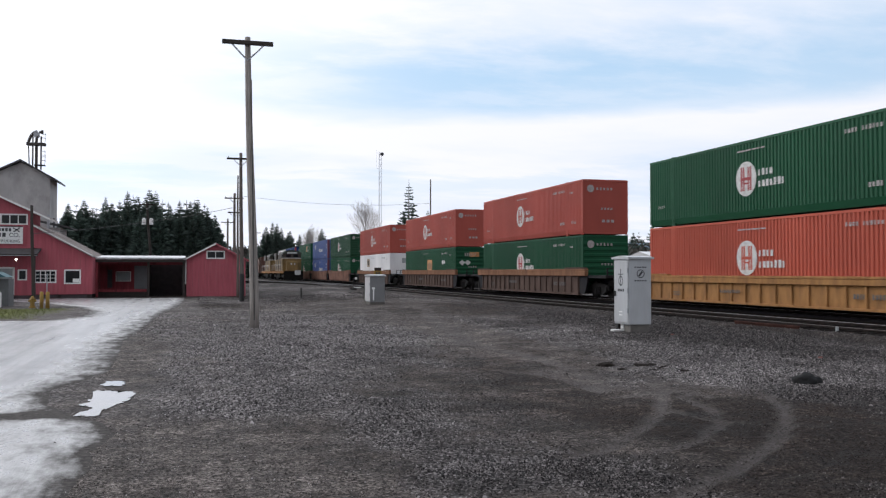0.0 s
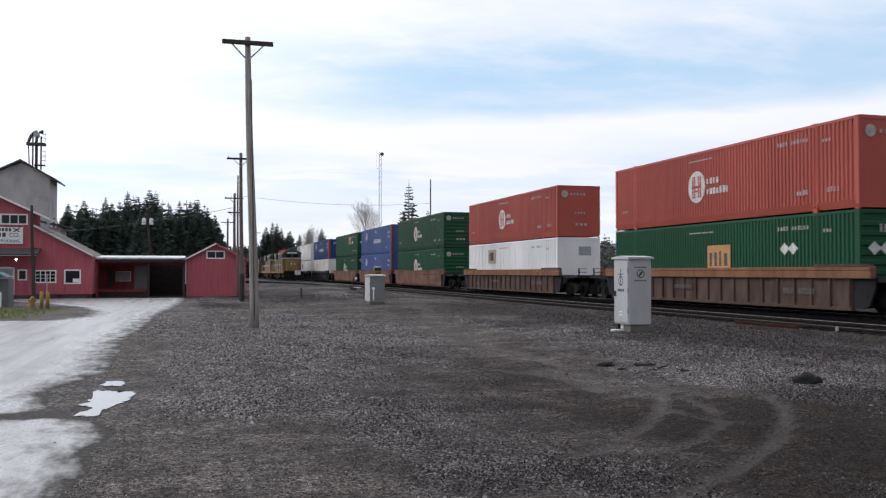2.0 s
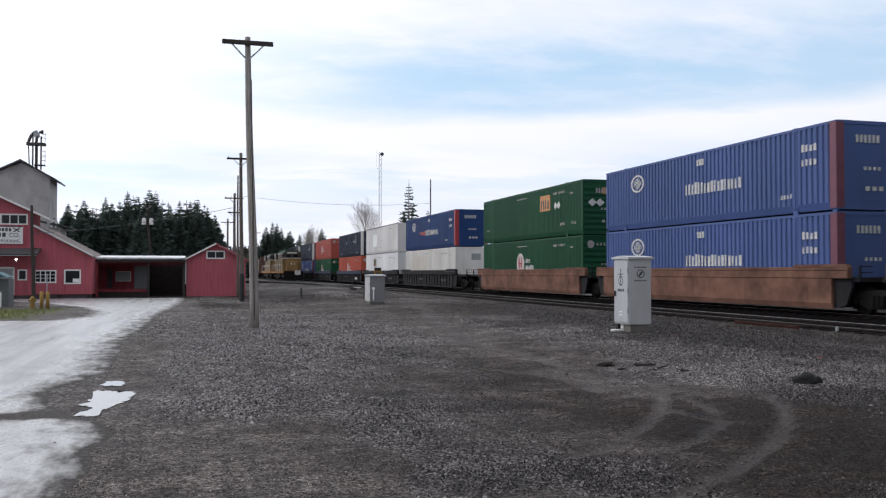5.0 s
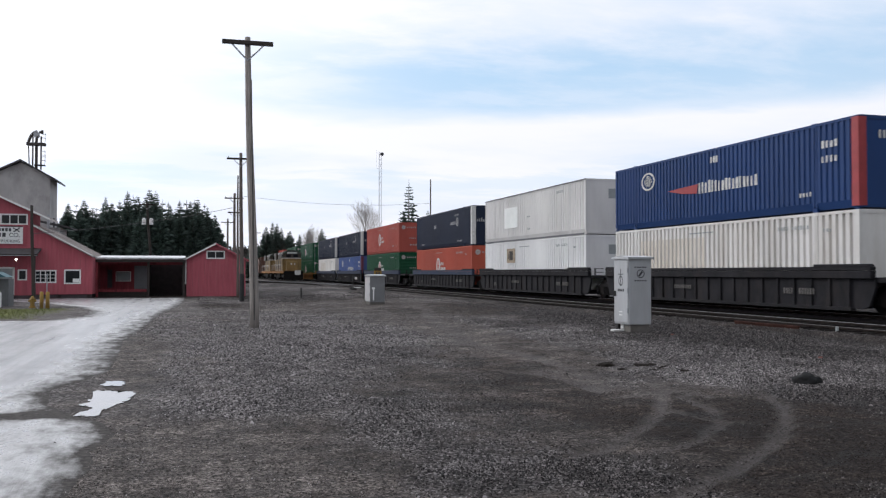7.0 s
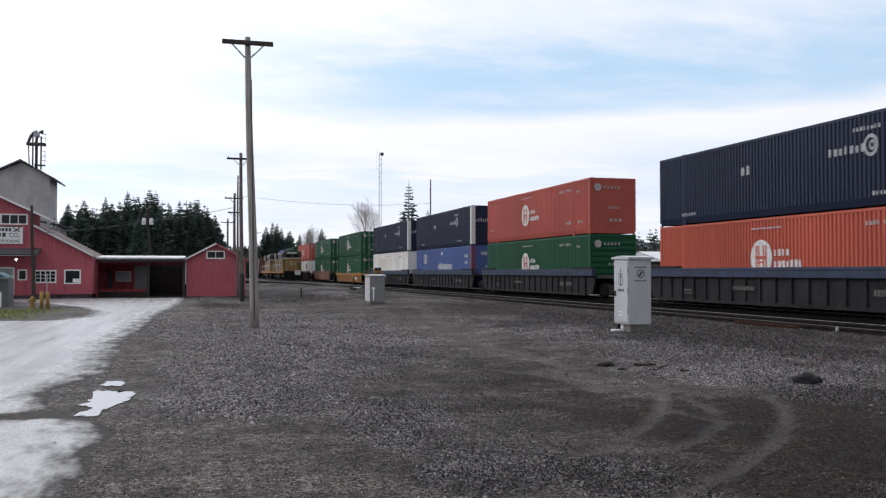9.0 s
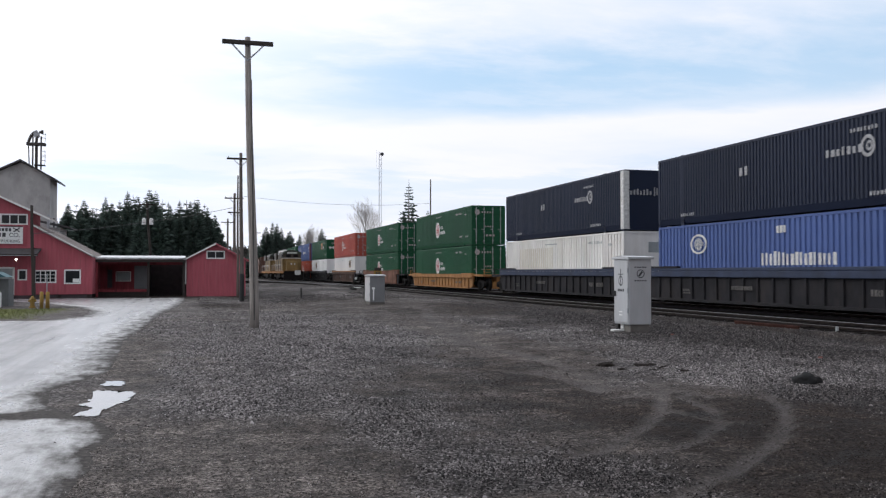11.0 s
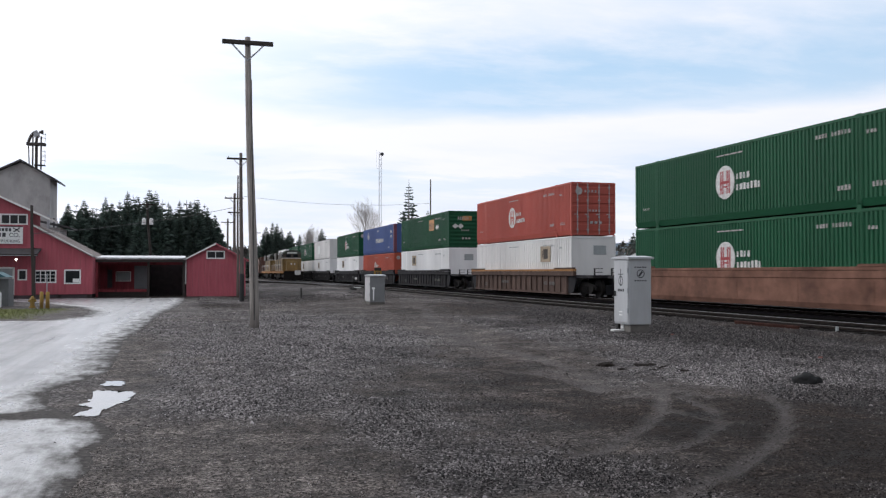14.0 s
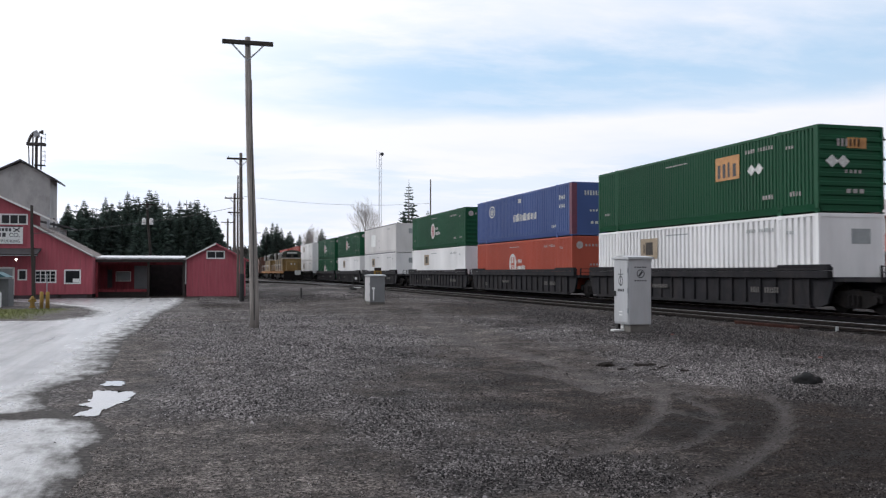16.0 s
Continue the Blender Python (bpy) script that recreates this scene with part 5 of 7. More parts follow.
# leading edge of each stack at the start; upper box, lower box, car, its two ends
STACKS = [
    (19.4, "green", "orange", "yellow", "end", "end"),
    (42.6, "red", "green", "brown_yellow", "end", "end"),
    (65.6, "red", "green_placard", "brown_yellow", "end", "end"),
    (88.8, "red", "white", "brown_yellow", "end", "end"),
    (111.8, "dull_green", "green", "rust", "end", "joint"),
    (130.9, "blue", "blue", "rust", "open", "joint"),
    (149.8, "green_placard", "green", "rust", "open", "end"),
    (172.8, "navy", "dirty", "black", "end", "joint"),
    (192.3, "cream", "white", "black", "open", "joint"),
    (211.5, "black", "orange", "black_blue", "open", "end"),
    (234.7, "red", "green", "black_blue", "end", "joint"),
    (254.5, "black", "blue", "black_blue", "open", "joint"),
    (273.9, "black", "dirty", "black_blue", "open", "end"),
    (297.4, "green_doors", "green_doors", "yellow", "end", "end"),
    (320.9, "green_doors", "green_doors", "rust", "end", "end"),
    (344.2, "red_doors", "panelled", "brown_stripe", "end", "end"),
    (367.6, "green_placard", "white", "black", "end", "joint"),
    (387.0, "blue", "orange", "black", "open", "joint"),
    (406.1, "green", "white", "black", "open", "end"),
    (429.0, "cream", "white", "black", "end", "joint"),
    (448.2, "green", "white", "black", "open", "joint"),
    (467.4, "green", "green", "black", "open", "end"),
    (490.5, "white", "white", "black", "end", "joint"),
    (509.7, "red", "white", "black", "open", "joint"),
    (528.9, "red", "green", "black", "open", "end"),
]
for y, up, low, car, fr, re_ in STACKS:
    well_car(car, y, fr, re_)
    container(low, y, 0)
    container(up, y, 1)


# ================= warehouse with its shed and canopy =================
FY = 67.3            # front of the warehouse
GZ = -0.33           # ground there


def board_wall(parent, x0, x1, y, z0, ztop, material_, pitch=0.42, thick=0.05, openings=(), name="siding_board"):
    """Upright boards facing -y, each a part of its own; ztop(x) gives the upper edge; openings are (x0, x1, z0, z1)."""
    n = max(1, round((x1 - x0) / pitch))
    p = (x1 - x0) / n
    cuts = set()
    for i in range(n + 1):
        cuts.add(round(x0 + i * p, 4))
    for o in openings:
        cuts.add(o[0]); cuts.add(o[1])
    cuts = sorted(c for c in cuts if x0 - 1e-6 <= c <= x1 + 1e-6)
    for a, b in zip(cuts, cuts[1:]):
        if b - a < 0.02:
            continue
        holes = sorted((o[2], o[3]) for o in openings if o[0] < (a + b) / 2 < o[1])
        z = z0
        spans = []
        for h0, h1 in holes:
            if h0 > z + 0.01:
                spans.append((z, h0, False))
            z = h1
        spans.append((z, None, True))
        for s0, s1, top in spans:
            bm = bmesh.new()
            g = 0.003
            za, zb = (ztop(a + g), ztop(b - g)) if top else (s1, s1)
            if max(za, zb) <= s0 + 0.01:
                bm.free()
                continue
            add_prism(bm, [(a + g, s0), (b - g, s0), (b - g, max(zb, s0 + 0.005)), (a + g, max(za, s0 + 0.005))], "y", y, y + thick)
            part(name, bm, material_, parent)


def window(parent, x0, x1, y, z0, z1, cols=2, rows=1, frame_w=0.09, pane="glass_dark"):
    """A window facing -y with a white frame and separate panes."""
    bm = bmesh.new()
    add_box(bm, x0 - frame_w, x1 + frame_w, y - 0.04, y + 0.06, z1, z1 + frame_w)
    add_box(bm, x0 - frame_w, x1 + frame_w, y - 0.05, y + 0.06, z0 - frame_w, z0)
    add_box(bm, x0 - frame_w, x0, y - 0.038, y + 0.06, z0, z1)
    add_box(bm, x1, x1 + frame_w, y - 0.038, y + 0.06, z0, z1)
    for i in range(1, cols):
        x = x0 + (x1 - x0) * i / cols
        add_box(bm, x - 0.025, x + 0.025, y - 0.02, y + 0.05, z0, z1)
    for i in range(1, rows):
        z = z0 + (z1 - z0) * i / rows
        add_box(bm, x0, x1, y - 0.018, y + 0.05, z - 0.018, z + 0.018)
    w = part("window", bm, "white_trim", parent, "white painted window frame")
    for i in range(cols):
        for j in range(rows):
            bm = bmesh.new()
            add_box(bm, x0 + (x1 - x0) * i / cols + 0.03, x0 + (x1 - x0) * (i + 1) / cols - 0.03, y + 0.02, y + 0.03, z0 + (z1 - z0) * j / rows + 0.02, z0 + (z1 - z0) * (j + 1) / rows - 0.02)
            part("pane", bm, pane, w)
    return w


def text_mesh(body, size, m, extrude=0.004):
    cu = bpy.data.curves.new("lettering", "FONT")
    cu.body, cu.size, cu.extrude, cu.align_x = body, size, extrude, "LEFT"
    ob = bpy.data.objects.new("lettering_source", cu)
    scene.collection.objects.link(ob)
    dg = bpy.context.evaluated_depsgraph_get()
    me = bpy.data.meshes.new_from_object(ob.evaluated_get(dg))
    bpy.data.objects.remove(ob)
    me.materials.clear()
    me.materials.append(M[m])
    return me


def sloped_roof(name, parent, pts, y0, y1, m, thick=0.10, ribs=0.0, label=""):
    """A roof slab over the (x, z) line pts from y0 to y1, with raised standing seams."""
    bm = bmesh.new()
    up = [(x, z) for x, z in pts]
    add_prism(bm, up + [(x, z - thick) for x, z in reversed(pts)], "y", y0, y1)
    ob = part(name, bm, m, parent, label)
    if ribs:
        n = int((y1 - y0) / ribs)
        for (xa, za), (xb, zb) in zip(pts, pts[1:]):
            bm = bmesh.new()
            for i in range(n + 1):
                y = y0 + 0.02 + i * (y1 - y0 - 0.06) / max(1, n)
                add_prism(bm, [(xa, za + 0.001), (xb, zb + 0.001), (xb, zb + 0.035), (xa, za + 0.035)], "y", y, y + 0.035)
            tagged(part("roof_seam", bm, m, ob), kind="stuff")
    return ob


def warehouse():
    h = thing("warehouse", pose(0, 0, 0), "old red board warehouse with lean-to and metal roof", "building")
    main_top = lambda x: 8.62 - 0.477 * abs(x + 16.4) - 0.12
    lean_top = lambda x: 4.80 - 0.541 * (x + 10.42) - 0.12
    ops_main = [(-12.35, -10.77, 4.86, 5.44), (-11.27, -10.72, 0.98, 1.62)]
    board_wall(h, -22.4, -10.4, FY, -0.1, main_top, "red_siding", openings=ops_main)
    ops_lean = [(-10.2, -8.85, 0.80, 1.58), (-8.28, -7.26, 0.72, 1.62)]
    board_wall(h, -10.4, -6.5, FY, -0.05, lean_top, "red_siding", openings=ops_lean)
    window(h, -12.35, -10.77, FY, 4.86, 5.44, cols=3)
    window(h, -11.2, -10.78, FY, 1.02, 1.6, cols=1)
    window(h, -10.15, -8.9, FY, 0.84, 1.56, cols=4, rows=3)
    window(h, -8.23, -7.31, FY, 0.76, 1.6, cols=1)
    bm = bmesh.new()
    add_box(bm, -7.75, -7.33, FY + 0.005, FY + 0.018, 0.78, 1.05)
    part("window_card", bm, "white_trim", h, "white card in the window")
    # side walls, back and inner floor
    for nm, dims in (("side_wall", (-6.55, -6.5, FY + 0.06, FY + 11.5, -0.05, 2.56)), ("back_wall", (-22.4, -6.5, FY + 11.5, FY + 11.6, -0.1, 2.5)), ("floor", (-22.4, -6.55, FY + 0.06, FY + 11.5, -0.1, -0.02)),
                     ("upper_wall", (-10.44, -10.38, FY + 0.06, FY + 3.4, 4.5, 5.6))):
        boxpart(nm, dims, "red_siding" if "wall" in nm else "dark_timber", h)
    # Dark sheets behind the openings paint in the shade of the rooms
    boxpart("dark_lining", (-22.2, -10.5, FY + 1.6, FY + 1.7, 0, 5.0), "inside_shade", h)
    boxpart("dark_lining", (-10.5, -6.6, FY + 1.6, FY + 1.7, 0, 2.2), "inside_shade", h)
    # Dark board put where there is only shade under the raised floor
    boxpart("skirting", (-22.4, -6.5, FY + 0.1, FY + 0.18, GZ - 0.1, -0.04), "inside_shade", h, "dark board painting in shade under the raised floor")
    for x in (-6.7, -8.6, -10.4, -12.4):
        boxpart("foundation_post", (x - 0.12, x + 0.12, FY + 0.02, FY + 0.1, GZ - 0.1, -0.05), "dark_timber", h)
    sloped_roof("upper_roof", h, [(-16.4, 8.62), (-9.22, 5.2)], FY - 0.45, FY + 3.6, "roof_metal", ribs=0.6, label="weathered metal roof")
    sloped_roof("far_roof", h, [(-23.6, 5.2), (-16.4, 8.62)], FY - 0.45, FY + 3.6, "roof_metal")
    sloped_roof("lean_to_roof", h, [(-10.42, 4.83), (-6.45, 2.68)], FY - 0.45, FY + 11.7, "roof_metal", ribs=0.6, label="weathered metal lean-to roof")
    for a, b in (((-12.6, 6.81), (-9.2, 5.19)), ((-10.42, 4.83), (-6.42, 2.665)), ((-16.4, 8.62), (-12.6, 6.81))):
        bm = bmesh.new()
        add_prism(bm, [(a[0], a[1] + 0.03), (b[0], b[1] + 0.03), (b[0], b[1] - (0.04 if b[0] > -7 else 0.09)), (a[0], a[1] - (0.04 if b[0] > -7 else 0.09))], "y", FY - 0.5, FY - 0.452)
        part("rake_board", bm, "white_trim", h, "white painted rake board")
    boxpart("corner_trim", (-6.56, -6.46, FY - 0.03, FY, -0.05, 2.55), "red_siding", h)
    # awning over the front door with posts
    bm = bmesh.new()
    add_prism(bm, [(FY, 3.15), (FY - 1.9, 2.72), (FY - 1.9, 2.64), (FY, 3.05)], "x", -17, -9.8)
    part("awning", bm, "roof_dark", h, "dark shingled awning")
    boxpart("awning_fascia", (-17, -9.75, FY - 1.95, FY - 1.9, 2.58, 2.70), "dark_timber", h)
    boxpart("awning_edge", (-17, -9.78, FY - 1.98, FY - 1.951, 2.60, 2.64), "steel_grey", h)
    for x in (-9.95, -13.2):
        boxpart("awning_post", (x - 0.06, x + 0.06, FY - 1.9, FY - 1.78, GZ, 2.6), "dark_timber", h)
    bm = bmesh.new()
    add_box(bm, -12.6, -11.6, FY - 0.06, FY - 0.01, -0.05, 1.75)
    part("door", bm, "mark_grey", h, "grey boarded door")
    boxpart("door_frame", (-11.6, -11.48, FY - 0.08, FY - 0.01, -0.05, 1.85), "white_trim", h)
    boxpart("door_frame", (-12.72, -11.48, FY - 0.08, FY - 0.01, 1.75, 1.85), "white_trim", h)
    # lit porch lamp
    bm = bmesh.new()
    bmesh.ops.create_uvsphere(bm, u_segments=12, v_segments=8, radius=0.075, matrix=Matrix.Translation((-11.2, FY - 1.2, 2.36)))
    part("porch_lamp", bm, "lamp_glow", h, "lit round porch lamp", smooth=True)
    boxpart("lamp_stem", (-11.22, -11.18, FY - 1.22, FY - 1.18, 2.44, 2.86), "iron_black", h)
    # sign
    s = thing("sign_board", pose(-12.47, FY - 0.12, 3.45), "white painted sign board with black lettering", "sign")
    boxpart("board", (-2.2, 1.5, 0, 0.06, 0, 1.16), "white_trim", s)
    boxpart("sign_frame", (-2.2, 1.5, -0.01, 0.05, 1.16, 1.21), "ink", s)
    for body, x, z, sz in (("CO.", 0.62, 0.47, 0.40), ("TRUCKING", -0.02, 0.10, 0.27)):
        ob = part("lettering", text_mesh(body, sz, "ink"), None, s)
        ob.matrix_basis = Matrix.Translation((x, -0.012, z)) @ Euler((math.pi / 2, 0, 0)).to_matrix().to_4x4()
    bm = bmesh.new()
    for i in range(4):
        add_box(bm, -0.05 + i * 0.22, 0.10 + i * 0.22, -0.012, 0, 0.86, 1.08)
    for i in range(3):
        add_box(bm, -0.4 + i * 0.3, -0.18 + i * 0.3, -0.012, 0, 0.48, 0.76)
    tagged(part("lettering", bm, "ink", s), kind="stuff")
    bm = bmesh.new()
    for a in (0.6, -0.6):
        m = Matrix.Translation((1.1, -0.008, 0.96)) @ Euler((0, a, 0)).to_matrix().to_4x4() @ Matrix.Diagonal((0.5, 0.01, 0.07, 1))
        bmesh.ops.create_cube(bm, size=1, matrix=m)
    part("crossed_bars", bm, "ink", s)
    return h


M["lamp_glow"] = bpy.data.materials.new("lamp_glow")
M["lamp_glow"].use_nodes = True
_b = M["lamp_glow"].node_tree.nodes["Principled BSDF"]
_b.inputs["Emission Color"].default_value, _b.inputs["Emission Strength"].default_value = (1, 0.95, 0.85, 1), 6.0
warehouse()

SY = 70.2            # front of the shed


def loading_shed():
    h = thing("loading_shed", pose(0, 0, 0), "small red gabled shed with white gable window", "building")
    top = lambda x: 3.70 - 0.52 * abs(x - 2.02) - 0.1
    board_wall(h, -0.1, 4.25, SY, GZ - 0.05, top, "red_siding", openings=[(1.42, 2.62, 2.60, 3.05)])
    window(h, 1.42, 2.62, SY, 2.60, 3.05, cols=2)
    boxpart("side_wall", (4.2, 4.25, SY + 0.05, SY + 12, GZ, 2.4), "red_siding", h)
    boxpart("side_wall", (-0.1, -0.05, SY + 0.05, SY + 12, GZ, 2.4), "red_siding", h)
    boxpart("back_wall", (-0.05, 4.2, SY + 11.9, SY + 12, GZ, 2.5), "red_siding", h)
    # Dark sheet paints in the shade behind the gable window
    boxpart("dark_lining", (0, 4.1, SY + 0.8, SY + 0.85, GZ, 2.6), "inside_shade", h)
    sloped_roof("roof", h, [(-0.35, 2.44), (2.02, 3.70)], SY - 0.3, SY + 12.2, "roof_metal", ribs=0.6, label="weathered metal roof")
    sloped_roof("roof", h, [(2.02, 3.70), (4.5, 2.40)], SY - 0.3, SY + 12.2, "roof_metal", ribs=0.6)
    for a, b in (((-0.38, 2.44), (2.02, 3.72)), ((2.02, 3.72), (4.52, 2.40))):
        bm = bmesh.new()
        add_prism(bm, [(a[0], a[1]), (b[0], b[1]), (b[0], b[1] - 0.12), (a[0], a[1] - 0.12)], "y", SY - 0.34, SY - 0.302)
        part("rake_board", bm, "white_trim" if a[0] < 0 else "red_siding", h)
    bm = bmesh.new()
    add_tube(bm, (-0.16, SY - 0.06, 2.35), (-0.16, SY - 0.06, 0.6), 0.045, seg=8)
    part("downpipe", bm, "white_trim", h, "white downpipe")
    return h


loading_shed()


def loading_canopy():
    h = thing("loading_canopy", pose(0, 0, 0), "open loading bay under a pale metal canopy", "building")
    sloped_roof("canopy_roof", h, [(-6.9, 2.50), (-0.3, 2.53)], SY - 0.6, SY - 0.2, "roof_bright", thick=0.05)
    bm = bmesh.new()
    add_prism(bm, [(SY - 0.6, 2.535), (SY - 0.6, 2.58), (SY + 6, 2.84), (SY + 6, 2.79)], "x", -6.95, -0.2)
    part("roof_sheet", bm, "roof_bright", h, "pale metal roofing")
    boxpart("fascia", (-6.5, -0.15, SY - 0.52, SY - 0.42, 2.24, 2.44), "dark_timber", h)
    # Beam, boards, dock edge and end post take the red with shade painted in
    boxpart("beam", (-6.5, -0.15, SY + 0.4, SY + 0.6, 2.05, 2.3), "red_siding_shade", h)
    board_wall(h, -6.5, -2.9, SY + 3.0, GZ, lambda x: 2.66, "red_siding_shade", openings=[(-5.3, -4.3, 0.85, 1.5), (-5.95, -5.6, 0.3, 1.7), (-4.0, -2.95, 0.1, 2.0)])
    window(h, -5.3, -4.3, SY + 3.0, 0.85, 1.5, cols=1, frame_w=0.06, pane="mark_grey")
    boxpart("grey_door", (-4.0, -2.95, SY + 3.02, SY + 3.08, 0.1, 2.0), "cabinet_dark", h, "grey sliding door")
    # Sheet and back wall are darkened to paint in the bay's depth of shade
    boxpart("dark_lining", (-6.5, -2.95, SY + 3.4, SY + 3.45, GZ, 2.6), "inside_shade", h)
    boxpart("back_wall", (-2.9, -0.12, SY + 6.4, SY + 6.5, GZ, 2.75), "inside_shade", h)
    boxpart("side_partition", (-2.95, -2.88, SY + 3.0, SY + 6.4, GZ, 2.62), "dark_timber", h)
    boxpart("dock", (-6.45, -3.0, SY + 0.9, SY + 3.0, GZ, 0.18), "dark_timber", h, "low timber loading dock")
    boxpart("dock_edge", (-6.45, -3.0, SY + 0.84, SY + 0.9, 0.02, 0.22), "red_siding_shade", h, "red painted dock edge")
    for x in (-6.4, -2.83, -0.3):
        boxpart("post", (x - 0.08, x + 0.08, SY - 0.4, SY - 0.24, GZ, 2.42), "dark_timber" if x > -6 else "red_siding_shade", h)
    return h


loading_canopy()


def elevator_tower():
    h = thing("grain_elevator", pose(0, 0, 0), "grey concrete grain elevator tower with gabled roof", "building")
    bm = bmesh.new()
    add_prism(bm, [(-16.5, GZ), (-11.75, GZ), (-11.75, 9.95), (-14.1, 11.1), (-16.5, 9.95)], "y", 85, 89.6)
    w = part("wall", bm, "concrete_grey", h)
    sloped_roof("roof", h, [(-17.2, 9.75), (-14.1, 11.35)], 84.6, 90, "roof_dark", thick=0.15)
    sloped_roof("roof", h, [(-14.1, 11.35), (-11.1, 9.62)], 84.6, 90, "roof_dark", thick=0.15)
    boxpart("vent_window", (-12.05, -11.70, 87.2, 88.0, 5.3, 6.4), "roof_dark", h)
    # head of the bucket elevator
    e = thing("elevator_head", pose(-13.2, 87.2, 10.75), "rusty steel bucket elevator head with ladder", "machine")
    e.scale = (0.8, 0.8, 0.97)
    for x, y in ((-0.35, -0.2), (0.1, -0.2), (0.45, 0.2), (-0.1, 0.2)):
        bm = bmesh.new()
        add_box(bm, x - 0.075, x + 0.075, y - 0.06, y + 0.06, 0, 3.1)
        part("leg", bm, "rust_dark", e)
    boxpart("platform", (-1.0, 0.95, -0.5, 0.5, 2.22, 2.45), "rust_dark", e)
    boxpart("lower_platform", (-0.2, 0.9, -0.5, 0.5, 0.35, 0.42), "rust_dark", e)
    bm = bmesh.new()
    add_tube(bm, (0.0, -0.25, 3.22), (0.0, 0.25, 3.22), 0.31, seg=16)
    part("pulley_housing", bm, "steel_grey", e)
    bm = bmesh.new()
    add_tube(bm, (0.25, 0, 3.45), (0.6, 0, 3.5), 0.12, seg=10)
    add_tube(bm, (0.6, -0.1, 3.65), (0.6, -0.1, 3.3), 0.13, seg=10)
    part("drive_motor", bm, "rust_dark", e)
    bm = bmesh.new()
    neck = [(-0.85, 2.45), (-0.72, 2.85), (-0.50, 3.2), (-0.22, 3.45), (0.08, 3.5)]
    for (xa, za), (xb, zb) in zip(neck, neck[1:]):
        add_tube(bm, (xa, 0, za), (xb, 0, zb), 0.15, 0.17, seg=10)
    add_tube(bm, (-0.85, 0, 2.5), (-0.72, 0, 0.2), 0.06, seg=8)
    part("spout", bm, "rust_dark", e)
    for z in (0.8, 1.3, 2.9):
        bm = bmesh.new()
        for k in range(2):
            zz = z + k * 0.35
            add_tube(bm, (0.55, -0.45, zz), (0.95, -0.45, zz), 0.02, seg=6)
            add_tube(bm, (0.95, -0.45, zz), (0.95, 0.45, zz), 0.02, seg=6)
        add_tube(bm, (0.95, -0.45, z - 0.4), (0.95, -0.45, z + 0.5), 0.02, seg=6)
        part("guard_rail", bm, "rust_dark", e)
    # low building between tower and warehouse
    b = thing("annex", pose(0, 0, 0), "low weathered timber annex with dark roof", "building")
    boxpart("wall", (-12, -10.2, 80, 84, GZ, 5.2), "concrete_grey", b)
    sloped_roof("roof", b, [(-12.3, 5.9), (-9.4, 5.25)], 79.6, 84.4, "roof_dark")
    boxpart("vent_pipe", (-11.1, -10.9, 78.9, 79.1, 4.5, 6.2), "steel_grey", b)


mat("rust_dark", lin(0.06, 0.05, 0.045), rough=0.8, vary=0.3, scale=4, dirt=0.3)
elevator_tower()


# ================= poles and wires =================
def utility_pole(base, top, r0, r1, arms=(), label="weathered wooden utility pole with crossarm", dark=False, cap=0):
    """arms: (height, x from, x to, insulators)."""
    p = thing("utility_pole", Matrix.Translation(base), label, "utility pole", "utility poles")
    b, t = Vector(base), Vector(top)
    d = t - b
    bm = bmesh.new()
    seg, n = 12, 10
    rings = []
    for i in range(n + 1):
        f = i / n
        r = r0 + (r1 - r0) * f
        c = d * f + Vector((0.012 * math.sin(7 * f), 0.01 * math.cos(5 * f), -0.25 if i == 0 else 0))
        rings.append([bm.verts.new(c + Vector((r * math.cos(2 * math.pi * k / seg), r * math.sin(2 * math.pi * k / seg), 0))) for k in range(seg)])
    for a, c in zip(rings, rings[1:]):
        for k in range(seg):
            bm.faces.new((a[k], a[(k + 1) % seg], c[(k + 1) % seg], c[k]))
    bm.faces.new(rings[-1]); bm.faces.new(rings[0][::-1])
    part("shaft", bm, "pole_dark" if dark else "pole_wood" if label.startswith("tall grey") else "pole_mid", p, smooth=True)
    for z, xa, xb, ins in arms:
        f = z / d.z
        c = d * f
        bm = bmesh.new()
        add_box(bm, c.x + xa, c.x + xb, c.y - r1 - 0.10, c.y - r1 + 0.01, z - 0.055, z + 0.055, bevel=0.01)
        a = part("crossarm", bm, "pole_dark", p, "dark timber crossarm")
        for s in (-1, 1):
            bm = bmesh.new()
            x = min(0.42, 0.4 * (xb - xa)) * s
            add_tube(bm, (c.x + x, c.y - r1 - 0.04, z - 0.05), (c.x, c.y - r1 - 0.02, z - 0.48), 0.022, seg=6)
            part("brace", bm, "steel_grey", p)
        for k in range(ins):
            bm = bmesh.new()
            x = c.x + xa + 0.1 + (xb - xa - 0.2) * k / max(1, ins - 1)
            add_tube(bm, (x, c.y - r1 - 0.05, z + 0.055), (x, c.y - r1 - 0.05, z + 0.15), 0.03, 0.02, seg=8)
            part("insulator", bm, "insulator", a)
    return p


p1 = utility_pole((1.75, 24.73, 0), (1.51, 24.73, 7.9), 0.125, 0.075, [(7.72, -0.68, 0.68, 0)], "tall grey weathered wooden pole with bare crossarm")
bm = bmesh.new()
add_tube(bm, (-0.13, -0.12, 6.7), (-0.02, -0.135, 0.2), 0.012, seg=6)
part("ground_wire", bm, "cable", p1)
utility_pole((3.19, 56.25, -0.21), (3.08, 56.25, 8.85), 0.14, 0.09, [(8.68, -0.85, 0.75, 3)], "tall wooden pole with a tarred dark base")
bm = bmesh.new()
